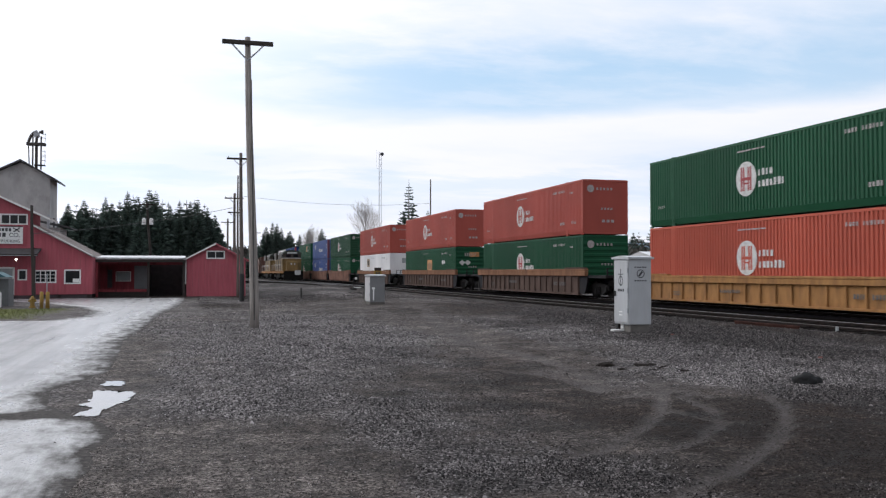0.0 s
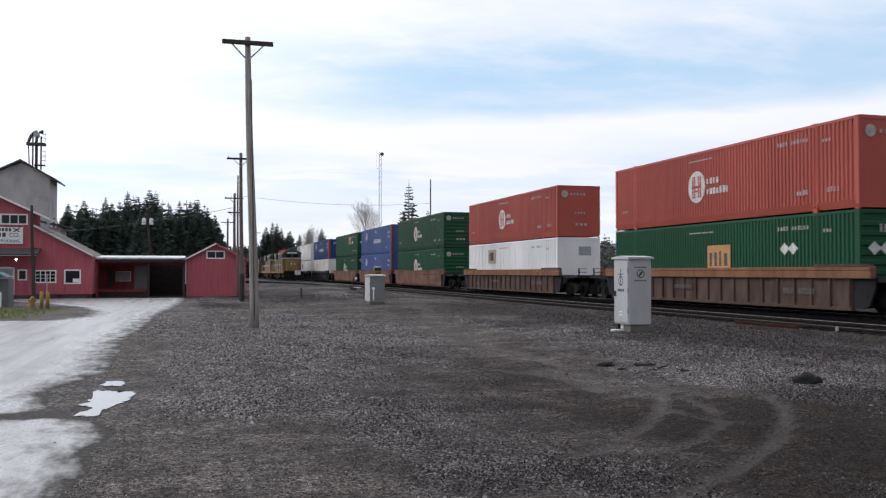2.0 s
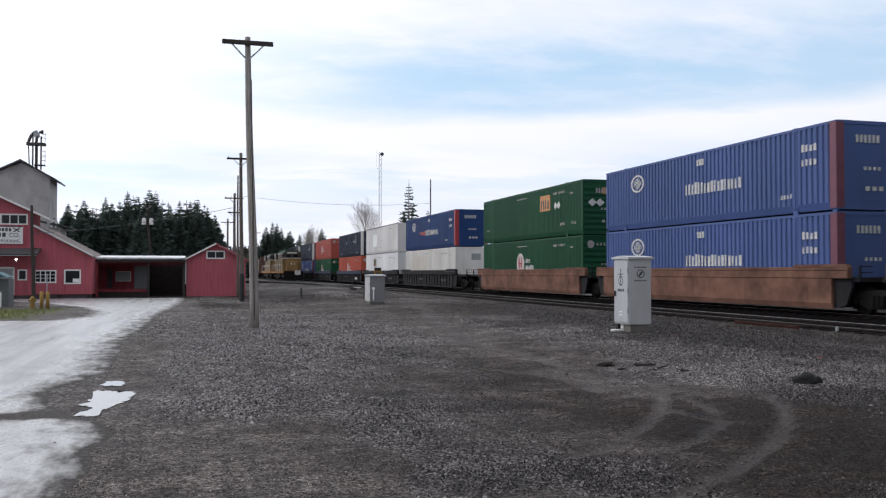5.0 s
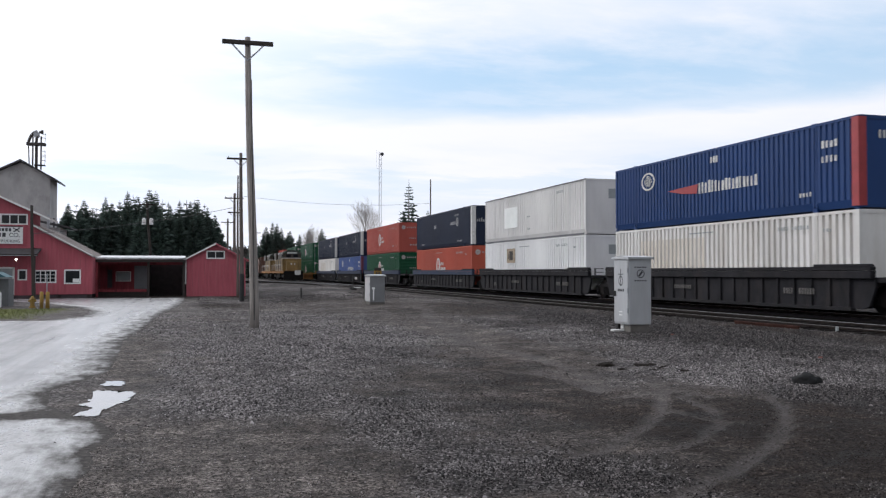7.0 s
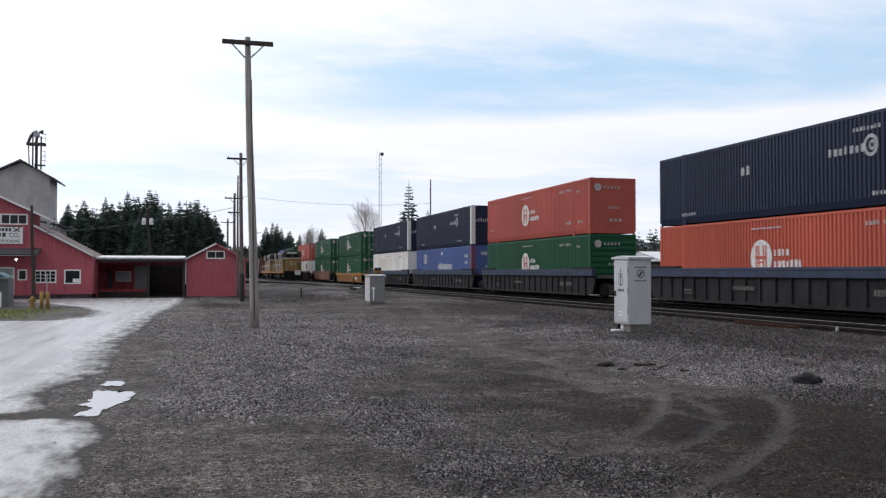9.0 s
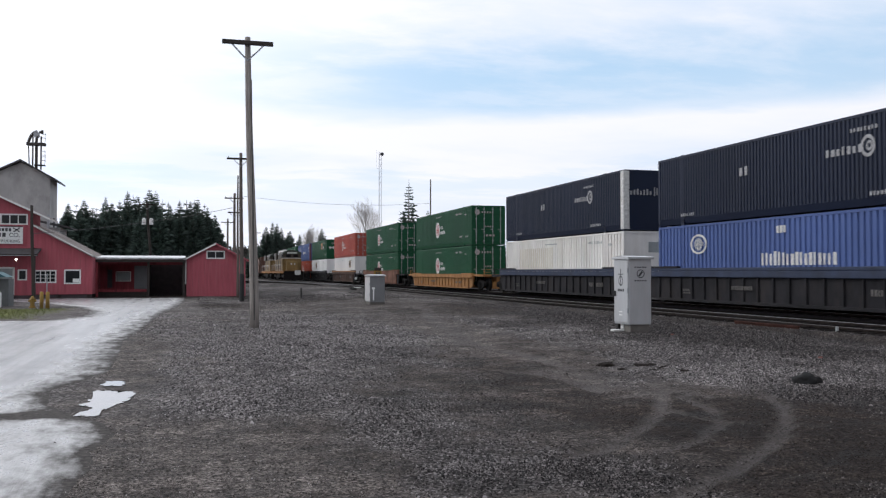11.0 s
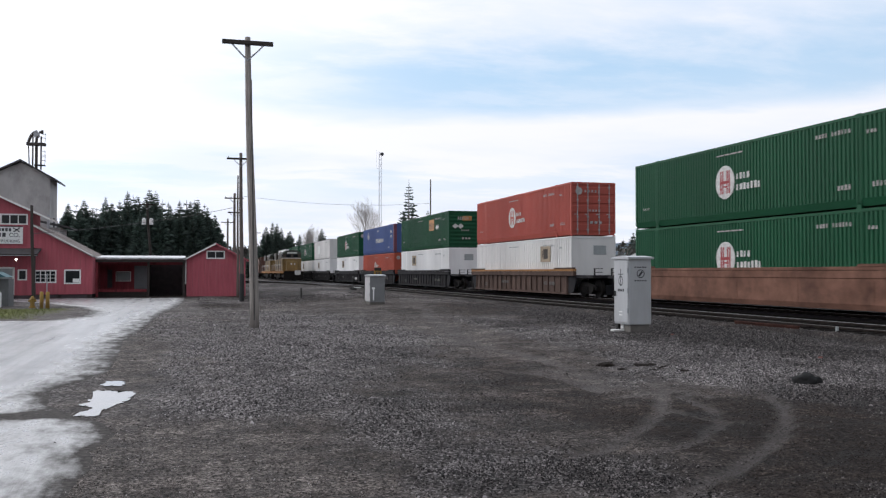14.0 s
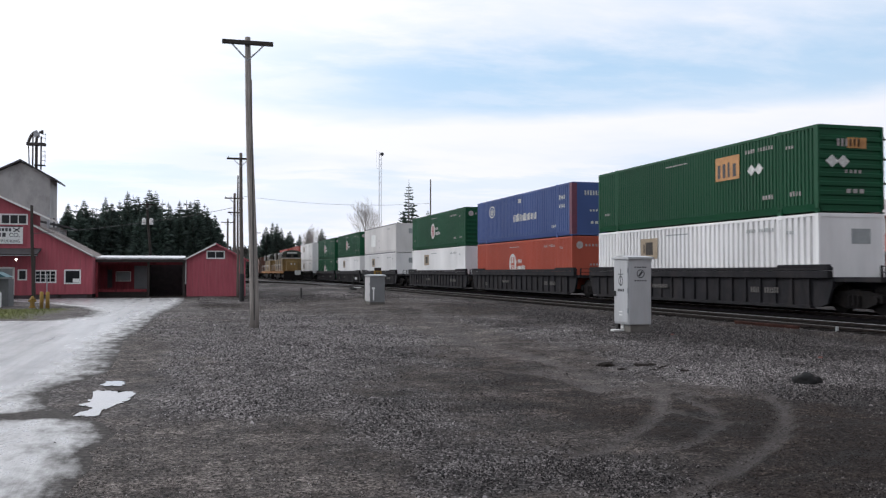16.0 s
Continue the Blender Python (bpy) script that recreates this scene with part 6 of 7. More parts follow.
add_tube(bm, (0, 0, -0.2), (0, 0, 1.5), 0.16, 0.15, seg=12)
w_ = thing("pole_butt_wrap", pose(3.19, 56.25, -0.1), "black tarred wrap round the pole foot", "pole wrap")
part("wrap", bm, "iron_black", w_)
utility_pole((3.45, 66, GZ), (3.42, 66, 8.48), 0.10, 0.05, [], "slim bare wooden pole beside the shed")
utility_pole((4.1, 84, GZ), (4.06, 84, 8.75), 0.15, 0.10, [(8.6, -0.9, 0.8, 4), (7.3, -0.6, 0.6, 2)])
utility_pole((5.2, 125, GZ), (5.16, 125, 8.8), 0.16, 0.11, [(8.6, -0.9, 0.9, 3)])
utility_pole((11.45, 160, -0.1), (11.45, 160, 8.75), 0.16, 0.11, [(8.5, -0.8, 0.8, 3)])
tp = utility_pole((-3.4, 95, GZ), (-4.05, 95, 8.6), 0.17, 0.11, [(8.65, -0.75, 0.75, 3)], "dark wooden pole carrying two grey transformers", dark=True)
for dx in (-0.9, -0.2):
    bm = bmesh.new()
    add_tube(bm, (dx, -0.3, 6.62), (dx, -0.3, 7.2), 0.2, seg=14)
    add_tube(bm, (dx, -0.3, 7.2), (dx, -0.3, 7.3), 0.16, 0.08, seg=14)
    part("transformer", bm, "white_trim", tp, "pale grey transformer can")
utility_pole((-9.75, 64.0, GZ), (-9.95, 64.0, 5.9), 0.13, 0.09, [], "dark wooden service pole before the warehouse", dark=True)
utility_pole((23.0, 85, 0), (22.97, 85, 10.65), 0.09, 0.06, [])
slim = utility_pole((31.25, 48, 0), (31.25, 48, 5.9), 0.075, 0.055, [(5.75, -0.4, 0.4, 2)], "slim wooden pole with a small transformer")
bm = bmesh.new()
add_tube(bm, (0.16, -0.12, 4.55), (0.16, -0.12, 5.1), 0.12, seg=12)
part("transformer", bm, "mark_grey", slim, "small grey transformer can")
utility_pole((39.1, 44, 0), (39.05, 44, 10.1), 0.17, 0.10, [(9.4, -0.9, 0.9, 3), (8.2, -0.9, 0.9, 3), (6.75, -0.9, 0.9, 3), (5.3, -0.7, 0.7, 2)], "grey power pole with four crossarms")


def wire(a, b, sag, r=0.012):
    cu = bpy.data.curves.new("wire", "CURVE")
    cu.dimensions, cu.bevel_depth, cu.bevel_resolution = "3D", r, 1
    sp = cu.splines.new("POLY")
    n = 18
    sp.points.add(n)
    a, b = Vector(a), Vector(b)
    for i in range(n + 1):
        f = i / n
        p = a.lerp(b, f)
        p.z -= sag * 4 * f * (1 - f)
        sp.points[i].co = (*p, 1)
    cu.materials.append(M["cable"])
    ob = new("wire", cu)
    tagged(ob, "thin black overhead wire between poles", "wire", "overhead wires")


wire((-9.8, 64, 4.05), (-3.9, 95, 6.6), 0.1, 0.02)
wire((-3.9, 95, 6.6), (4.06, 84, 7.45), 0.1, 0.022)
wire((4.06, 84, 8.6), (22.97, 85, 8.3), 0.5, 0.013)

# ================= cabinets and small trackside things =================


def cabinet(m, w, d, h, label, second=False):
    """Steel equipment case: leading corner at the origin, w along +x, d along +y."""
    c = thing("signal_cabinet", m, label, "signal cabinet", "trackside cabinets")
    z0 = 0.18
    if not second:
        boxpart("concrete_base", (0.05, w - 0.04, 0.03, d * 0.45, -0.15, z0), "concrete_pad", c, "rough concrete block")
        for y in (d * 0.58, d * 0.70):
            bm = bmesh.new()
            add_tube(bm, (0.08, y, -0.1), (0.08, y, z0), 0.03, seg=8)
            part("conduit", bm, "white_trim", c, "pale cable conduit")
        boxpart("leg", (0.02, 0.1, d - 0.14, d - 0.04, -0.15, z0), "iron_black", c)
    else:
        boxpart("concrete_base", (0.0, w, 0.0, d, -0.15, 0.05), "concrete_pad", c)
        z0 = 0.05
    body = boxpart("body", (0, w, 0, d, z0, z0 + h), "cabinet_grey" if not second else "cabinet_dark", c, bevel=0.012)
    bm = bmesh.new()
    add_prism(bm, [(-0.06, z0 + h - 0.03), (d + 0.06, z0 + h - 0.03), (d + 0.06, z0 + h + 0.02), (d / 2, z0 + h + 0.06), (-0.06, z0 + h + 0.02)], "x", -0.05, w + 0.05)
    part("lid", bm, "cabinet_grey", c, "overhanging sheet steel lid")
    dr = boxpart("door", (-0.022, -0.002, 0.03, d - 0.03, z0 + 0.05, z0 + h - 0.08), "cabinet_grey" if not second else "roof_bright", c, bevel=0.005)
    for z in (0.3, 0.8, 1.3):
        if z < h - 0.1:
            bm = bmesh.new()
            add_tube(bm, (-0.03, 0.02, z0 + z), (-0.03, 0.02, z0 + z + 0.12), 0.018, seg=8)
            part("hinge", bm, "steel_grey", dr)
    bm = bmesh.new()
    add_box(bm, -0.06, -0.022, d - 0.12, d - 0.09, z0 + h * 0.42, z0 + h * 0.5)
    part("handle", bm, "iron_black", dr)
    if not second:
        for k, z in enumerate((0.22, 0.30)):
            bm = bmesh.new()
            add_box(bm, -0.032, -0.022, d * 0.4, d * 0.62, z0 + z, z0 + z + 0.03)
            part("vent", bm, "white_trim", dr)
        # marks: a ringed sign and rows of bars
        for (py, pz) in ((d * 0.5, 1.1),):
            bm = bmesh.new()
            flat_ring(bm, py, z0 + pz, 0.12, 0.13, -0.024, inner=0.75)
            add_box(bm, -0.026, -0.023, py - 0.015, py + 0.015, z0 + pz - 0.12, z0 + pz + 0.3)
            for i in range(4):
                add_box(bm, -0.026, -0.023, py - 0.17 + i * 0.09, py - 0.11 + i * 0.09, z0 + pz - 0.27, z0 + pz - 0.2)
            add_box(bm, -0.026, -0.023, py - 0.15, py + 0.15, z0 + pz + 0.16, z0 + pz + 0.18)
            tagged(part("marking", bm, "ink", dr), kind="stuff")
        bm = bmesh.new()
        seg = 20
        px, pz = w * 0.52, z0 + 1.28
        for i in range(seg):
            a0, a1 = 2 * math.pi * i / seg, 2 * math.pi * (i + 1) / seg
            q = [bm.verts.new((px + r * math.cos(a), -0.003, pz + r * math.sin(a))) for r, a in ((0.11, a0), (0.11, a1), (0.088, a1), (0.088, a0))]
            bm.faces.new(q)
        m = Matrix.Translation((px, -0.002, pz)) @ Euler((0, 0.7, 0)).to_matrix().to_4x4() @ Matrix.Diagonal((0.05, 0.003, 0.15, 1))
        bmesh.ops.create_cube(bm, size=1, matrix=m)
        for i in range(5):
            add_box(bm, px - 0.17 + i * 0.07, px - 0.12 + i * 0.07, -0.004, -0.001, pz - 0.19, pz - 0.16)
            add_box(bm, px - 0.17 + i * 0.07, px - 0.12 + i * 0.07, -0.004, -0.001, pz + 0.15, pz + 0.18)
        tagged(part("marking", bm, "ink", body), kind="stuff")
    else:
        bm = bmesh.new()
        add_box(bm, w * 0.12, w * 0.32, -0.03, 0.0, z0 + h * 0.48, z0 + h * 0.56)
        add_tube(bm, (w * 0.22, -0.03, z0 + 0.1), (w * 0.22, -0.03, z0 + h * 0.5), 0.03, seg=8)
        part("conduit", bm, "white_trim", body, "pale conduit on the side")
    return c


cabinet(pose(10.62, 20.25, 0.0), 0.62, 0.80, 1.68, "grey steel signal cabinet on a concrete block")
cabinet(pose(8.47, 42.5, 0.0), 0.72, 1.25, 1.28, "small dark grey steel cabinet with pale door", second=True)


def box_thing(name, dims, m, label, category, bevel=0.01):
    bm = bmesh.new()
    add_box(bm, *dims, bevel=bevel)
    ob = part(name, bm, m)
    return tagged(ob, label, category)


ys_ = thing("track_sign", pose(9.6, 46.2, 0), "yellow plate sign with dark head on a post", "sign")
boxpart("post", (-0.03, 0.03, -0.03, 0.03, -0.1, 1.5), "steel_grey", ys_)
boxpart("plate", (-0.2, 0.2, -0.06, -0.03, 1.32, 1.58), "post_yellow", ys_, "yellow sign plate")
boxpart("head", (-0.18, 0.18, -0.08, 0.0, 1.58, 1.74), "dark_timber", ys_, bevel=0.02)
bm = bmesh.new()
add_box(bm, -0.11, -0.02, -0.066, -0.06, 1.38, 1.52)
add_box(bm, 0.03, 0.11, -0.066, -0.06, 1.38, 1.52)
tagged(part("marking", bm, "ink", ys_), kind="stuff")

sw = thing("switch_stand", pose(13.4, 74.5, 0.05), "black switch stand with a white round target", "switch stand")
boxpart("base", (-0.25, 0.25, -0.3, 0.3, -0.05, 0.12), "iron_black", sw)
bm = bmesh.new()
add_tube(bm, (0, 0, 0.1), (0, 0, 0.95), 0.045, seg=8)
part("mast", bm, "iron_black", sw)
bm = bmesh.new()
bmesh.ops.create_uvsphere(bm, u_segments=14, v_segments=8, radius=0.12, matrix=Matrix.Translation((0.22, 0, 0.92)) @ Matrix.Diagonal((1, 0.4, 1, 1)))
part("target", bm, "white_trim", sw, "white round target", smooth=True)
bm = bmesh.new()
add_tube(bm, (0, 0, 0.95), (0.25, 0, 0.98), 0.03, seg=6)
part("arm", bm, "iron_black", sw)
bm = bmesh.new()
add_tube(bm, (-0.1, -0.2, 0.15), (-0.45, -0.3, 0.1), 0.025, seg=6)
part("lever", bm, "iron_black", sw)

box_thing("paper_scrap", (14.1, 14.75, 78.0, 78.8, 0.11, 0.17), "debris_white", "white scrap lying on the gravel", "litter")
box_thing("broken_slab", (10.35, 10.60, 20.55, 20.75, 0.0, 0.05), "debris_white", "pale broken slab lying beside the cabinet", "litter")
box_thing("track_marker", (14.68, 14.74, 17.7, 17.76, 0.0, 0.22), "mark_grey", "short pale marker post beside the rail", "marker post")
box_thing("stub_post", (7.35, 7.45, 60.95, 61.05, -0.3, 0.45), "iron_black", "short dark iron post in the gravel", "post")


def lump(name, loc, size, m, label, category, seed):
    bm = bmesh.new()
    bmesh.ops.create_icosphere(bm, subdivisions=3, radius=1.0)
    for v in bm.verts:
        k = 1 + 0.34 * noise.noise(v.co * 1.6 + Vector((seed, 0, 0))) + 0.2 * noise.noise(v.co * 5 + Vector((0, seed, 0)))
        v.co = Vector((v.co.x * size[0] * k, v.co.y * size[1] * k, max(-0.05, v.co.z * size[2] * k)))
    ob = part(name, bm, m, smooth=True)
    ob.location = loc
    return tagged(ob, label, category)


lump("rubber_mat", (8.05, 10.3, 0.03), (0.20, 0.15, 0.10), "rubber_black", "crumpled black rubber lump on the gravel", "debris", 1.0)
clod_rng = random.Random(12)
for k_ in range(9):
    r_ = clod_rng.uniform(0.05, 0.11)
    lump("dirt_clod", (6.95 + clod_rng.uniform(-0.5, 0.45), 12.75 + clod_rng.uniform(-0.7, 0.7), -0.012), (r_ * 1.3, r_, r_ * 0.55), "mud_dark", "dark clod of mud on the gravel", "debris", 2.0 + k_)
mat("brick_red", lin(0.16, 0.06, 0.05), rough=0.8)
lump("brick_scrap", (11.1, 19.0, 0.0), (0.045, 0.035, 0.035), "brick_red", "small red brick scrap on the gravel", "debris", 4.0)
lump("brick_scrap", (10.6, 13.2, 0.0), (0.045, 0.035, 0.035), "brick_red", "small red brick scrap on the gravel", "debris", 5.0)


# ================= yard corner by the warehouse =================
for x_ in (-6.52, -6.26):
    b_ = thing("bollard", pose(x_, 45.0, -0.16), "yellow painted steel bollard beside the driveway", "bollard", "yellow bollards")
    bm = bmesh.new()
    add_tube(bm, (0, 0, -0.2), (0, 0, 0.72), 0.085, seg=14)
    bmesh.ops.create_uvsphere(bm, u_segments=14, v_segments=6, radius=0.085, matrix=Matrix.Translation((0, 0, 0.72)) @ Matrix.Diagonal((1, 1, 0.5, 1)))
    part("pipe", bm, "post_yellow", b_, smooth=True)
hy = thing("fire_hydrant", pose(-6.85, 44.6, -0.15), "squat yellow fire hydrant on the grass edge", "fire hydrant")
for nm, a, b, r0, r1 in (("barrel", (0, 0, 0), (0, 0, 0.42), 0.1, 0.09), ("bonnet", (0, 0, 0.42), (0, 0, 0.56), 0.12, 0.04), ("flange", (0, 0, 0.02), (0, 0, 0.08), 0.15, 0.15),
                         ("outlet", (-0.17, 0, 0.34), (0.17, 0, 0.34), 0.055, 0.055)):
    bm = bmesh.new()
    add_tube(bm, a, b, r0, r1, seg=12)
    part(nm, bm, "post_yellow", hy)
st = thing("stop_post", pose(-6.38, 45.6, -0.16), "slim grey steel post behind the bollards", "post")
bm = bmesh.new()
add_tube(bm, (0, 0, -0.1), (0, 0, 1.6), 0.025, seg=8)
part("pipe", bm, "steel_grey", st)
kb = thing("kiosk", pose(-9.05, 50.0, -0.2), "grey board kiosk with teal awning", "kiosk")
boxpart("body", (-1.3, 0.25, 0, 1.4, -0.1, 1.35), "kiosk_grey", kb)
for i in range(8):
    boxpart("board", (-1.3 + i * 0.194, -1.3 + i * 0.194 + 0.185, -0.03, -0.005, -0.05, 1.3), "kiosk_grey", kb)
bm = bmesh.new()
add_prism(bm, [(-1.6, 1.45), (0.2, 1.45), (-0.3, 1.72), (-1.6, 1.72)], "y", -0.4, 1.5)
part("awning", bm, "teal_awning", kb, "teal cloth awning")
tk = thing("water_tank", pose(-8.75, 46.5, -0.18), "white plastic tank standing on the grass", "tank")
bm = bmesh.new()
add_box(bm, -0.9, 0.15, 0, 0.7, -0.05, 0.75, bevel=0.08)
part("body", bm, "white_trim", tk)
boxpart("frame", (-0.93, 0.18, -0.03, 0.0, 0.3, 0.36), "steel_grey", tk)


# ================= house beyond the line =================
mat("barge_brown", lin(0.16, 0.075, 0.065), rough=0.8, vary=0.2)


def pink_house():
    h = thing("pink_house", pose(42, 48.6, 0), "pink gabled house with white windows and grey roof", "house")
    bm = bmesh.new()
    add_prism(bm, [(-2.9, -0.1), (2.9, -0.1), (2.9, 4.9), (0, 6.15), (-2.9, 4.9)], "x", 0, 11)
    wall = part("wall", bm, "pink_siding", h)
    for i in range(14):
        z = 0.3 + i * 0.33
        boxpart("siding_board", (-0.025, -0.002, -2.9, 2.9, z, z + 0.326), "pink_siding", wall)
    bm = bmesh.new()
    for s in (-1, 1):
        add_prism(bm, [(s * 3.35, 4.85), (0, 6.3), (0, 6.18), (s * 3.35, 4.73)], "x", -0.5, 11.4)
    part("roof", bm, "roof_metal", h, "pale grey shingle roof")
    for s in (-1, 1):
        bm = bmesh.new()
        add_prism(bm, [(s * 3.38, 4.84), (0, 6.28), (0, 6.10), (s * 3.38, 4.66)], "x", -0.54, -0.502)
        part("barge_board", bm, "barge_brown", h, "dull brown barge board")
    for y0, y1, z0, z1 in ((0.45, 1.15, 4.05, 4.85), (-2.4, -1.7, 4.0, 4.78)):
        bm = bmesh.new()
        add_box(bm, -0.06, -0.03, y0 - 0.08, y1 + 0.08, z0 - 0.08, z1 + 0.08)
        w = part("window", bm, "white_trim", h, "white framed window")
        for k in range(2):
            boxpart("pane", (-0.07, -0.061, y0 + k * (y1 - y0) / 2 + 0.03, y0 + (k + 1) * (y1 - y0) / 2 - 0.03, z0 + 0.03, z1 - 0.03), "glass_dark", w)
    sg = boxpart("name_board", (-0.08, -0.03, -2.0, 0.85, 3.36, 3.86), "white_trim", h, "white sign board with faded lettering")
    bm = bmesh.new()
    for r, z in enumerate((3.66, 3.42)):
        for i in range(9):
            add_box(bm, -0.086, -0.08, 0.7 - i * 0.3 - 0.22, 0.7 - i * 0.3, z, z + 0.14)
    tagged(part("lettering", bm, "mark_grey", sg), kind="stuff")
    boxpart("porch_roof", (-2.2, -0.03, -3.6, -1.0, 2.6, 2.75), "roof_dark", h)
    for y in (-3.4, -1.2):
        boxpart("porch_post", (-2.1, -1.95, y - 0.07, y + 0.07, -0.1, 2.6), "dark_timber", h)
    # satellite dish on the far eave
    d = thing("satellite_dish", pose(41.5, 52.5, 4.45), "dark grey satellite dish on a roof bracket", "satellite dish")
    bm = bmesh.new()
    bmesh.ops.create_cone(bm, cap_ends=True, segments=20, radius1=0.2, radius2=0.60, depth=0.18, matrix=Euler((0, radians(-70), radians(-28))).to_matrix().to_4x4())
    part("dish", bm, "roof_dark", d)
    bm = bmesh.new()
    add_tube(bm, (0, 0, 0), (0.55, -0.7, -0.1), 0.04, seg=6)
    part("bracket", bm, "iron_black", d)
    bm = bmesh.new()
    add_tube(bm, (-0.1, 0, 0), (-0.42, 0.15, 0.25), 0.02, seg=6)
    part("feed_arm", bm, "iron_black", d)


pink_house()


def far_barn(x, y, w, d, h, m, label):
    b = thing("outbuilding", pose(x, y, 0), label, "building", "outbuildings beyond the line")
    boxpart("wall", (0, w, 0, d, -0.1, h), m, b)
    bm = bmesh.new()
    add_prism(bm, [(-0.3, h), (d + 0.3, h), (d / 2, h + 0.9)], "x", -0.3, w + 0.3)
    part("roof", bm, "roof_bright", b, "pale metal roof")
    boxpart("door", (-0.03, -0.005, d * 0.3, d * 0.6, 0, min(2.4, h - 0.3)), "roof_dark", b)
    boxpart("window", (0.8, min(2.2, w * 0.6), -0.03, -0.005, h * 0.45, h * 0.75), "glass_dark", b)


far_barn(48, 75, 4.5, 9, 3.3, "white_trim", "low white outbuilding with metal roof")
far_barn(38, 66, 6, 8, 2.4, "dark_timber", "dark low timber outbuilding with pale roof")

# ================= locomotives and boxcars standing on the siding =================


def locomotive(y, label):
    c = thing("locomotive", pose(SIDING_X, y, RAIL), label, "locomotive", "standing train")
    L = 21.5
    boxpart("frame", (-1.55, 1.55, 0.3, L - 0.3, 1.15, 1.5), "well_yellow", c)
    boxpart("hood", (-0.95, 0.95, 5.2, L - 1.2, 1.5, 3.45), "loco_yellow", c, "yellow engine hood", bevel=0.06)
    boxpart("hood_top", (-0.93, 0.93, 5.2, L - 1.2, 3.45, 4.35), "loco_shade", c, "sooty upper hood", bevel=0.06)
    boxpart("hood_roof", (-1.0, 1.0, 5.2, L - 1.2, 4.35, 4.55), "loco_roof", c, "grey roof", bevel=0.05)
    cab = boxpart("cab", (-1.5, 1.5, 2.4, 5.1, 1.5, 3.55), "loco_yellow", c, bevel=0.08)
    boxpart("cab_top", (-1.42, 1.42, 2.45, 5.05, 3.55, 4.2), "loco_shade", cab, "dark upper cab")
    bm = bmesh.new()
    add_prism(bm, [(1.55 * math.cos(math.pi * k / 12), 4.2 + 0.62 * math.sin(math.pi * k / 12)) for k in range(13)], "y", 2.3, 5.25)
    part("cab_roof", bm, "loco_green", c, "dark arched cab roof")
    boxpart("drip_rail", (-1.5, 1.5, 2.36, 2.44, 3.50, 3.60), "mark_white", cab)
    boxpart("nose", (-1.0, 1.0, 0.9, 2.4, 1.5, 3.0), "loco_yellow", c, bevel=0.1)
    for x in (-0.9, 0.2):
        boxpart("windscreen", (x, x + 0.75, 2.41, 2.45, 3.62, 4.15), "glass_dark", cab)
    boxpart("side_window", (-1.46, -1.42, 2.9, 4.4, 3.6, 4.12), "glass_dark", cab)
    boxpart("number_board", (-0.8, 0.8, 2.26, 2.3, 4.28, 4.5), "mark_white", cab)
    for x in (-0.25, 0.25):
        bm = bmesh.new()
        add_tube(bm, (x, 0.86, 2.6), (x, 0.9, 2.6), 0.12, seg=12)
        part("headlight", bm, "mark_white", c)
    for i in range(7):
        y0 = 5.8 + i * 2.0
        boxpart("hood_door", (-0.98, -0.95, y0, y0 + 1.6, 1.8, 3.3), "loco_yellow" if i % 2 else "loco_shade", c)
    boxpart("radiator", (-1.2, 1.2, L - 6, L - 2, 3.6, 4.6), "loco_shade", c, "dark radiator section")
    boxpart("dynamic_brake", (-1.15, 1.15, 8.0, 11.0, 3.7, 4.62), "loco_shade", c)
    for y0 in (3, 7, 11, 15, 19, 20.8):
        bm = bmesh.new()
        add_tube(bm, (-1.5, y0, 1.5), (-1.5, y0, 2.55), 0.03, seg=6)
        part("stanchion", bm, "mark_white", c)
    bm = bmesh.new()
    add_tube(bm, (-1.5, 5.2, 2.55), (-1.5, 20.8, 2.55), 0.03, seg=6)
    part("handrail", bm, "mark_white", c)
    boxpart("fuel_tank", (-1.35, 1.35, 8.0, 13.5, 0.35, 1.15), "running_gear", c, bevel=0.12)
    boxpart("pilot", (-1.5, 1.5, 0.05, 0.3, 0.2, 1.5), "running_gear", c)
    boxpart("number_plate", (0.2, 1.1, 0.02, 0.05, 0.9, 1.6), "mark_white", c, "white front plate")
    for yc in (4.2, 17.3):
        t = boxpart("truck", (-1.25, 1.25, yc - 2.1, yc + 2.1, 0.45, 0.95), "running_gear", c, bevel=0.05)
        for dy in (-1.6, 0, 1.6):
            for s in (-1, 1):
                bm = bmesh.new()
                add_tube(bm, (s * 0.7, yc + dy, 0.508), (s * 0.85, yc + dy, 0.508), 0.508, seg=20)
                part("wheel", bm, "wheel_steel", t)
    return c


mat("loco_shade", lin(0.045, 0.034, 0.025), rough=0.7, vary=0.3, scale=3, dirt=0.4)
mat("loco_green", lin(0.035, 0.045, 0.034), rough=0.6, vary=0.3, scale=2, dirt=0.4)
locomotive(141.0, "dirty yellow diesel locomotive with dark arched cab, standing")
locomotive(163.2, "dirty yellow diesel locomotive coupled behind another")


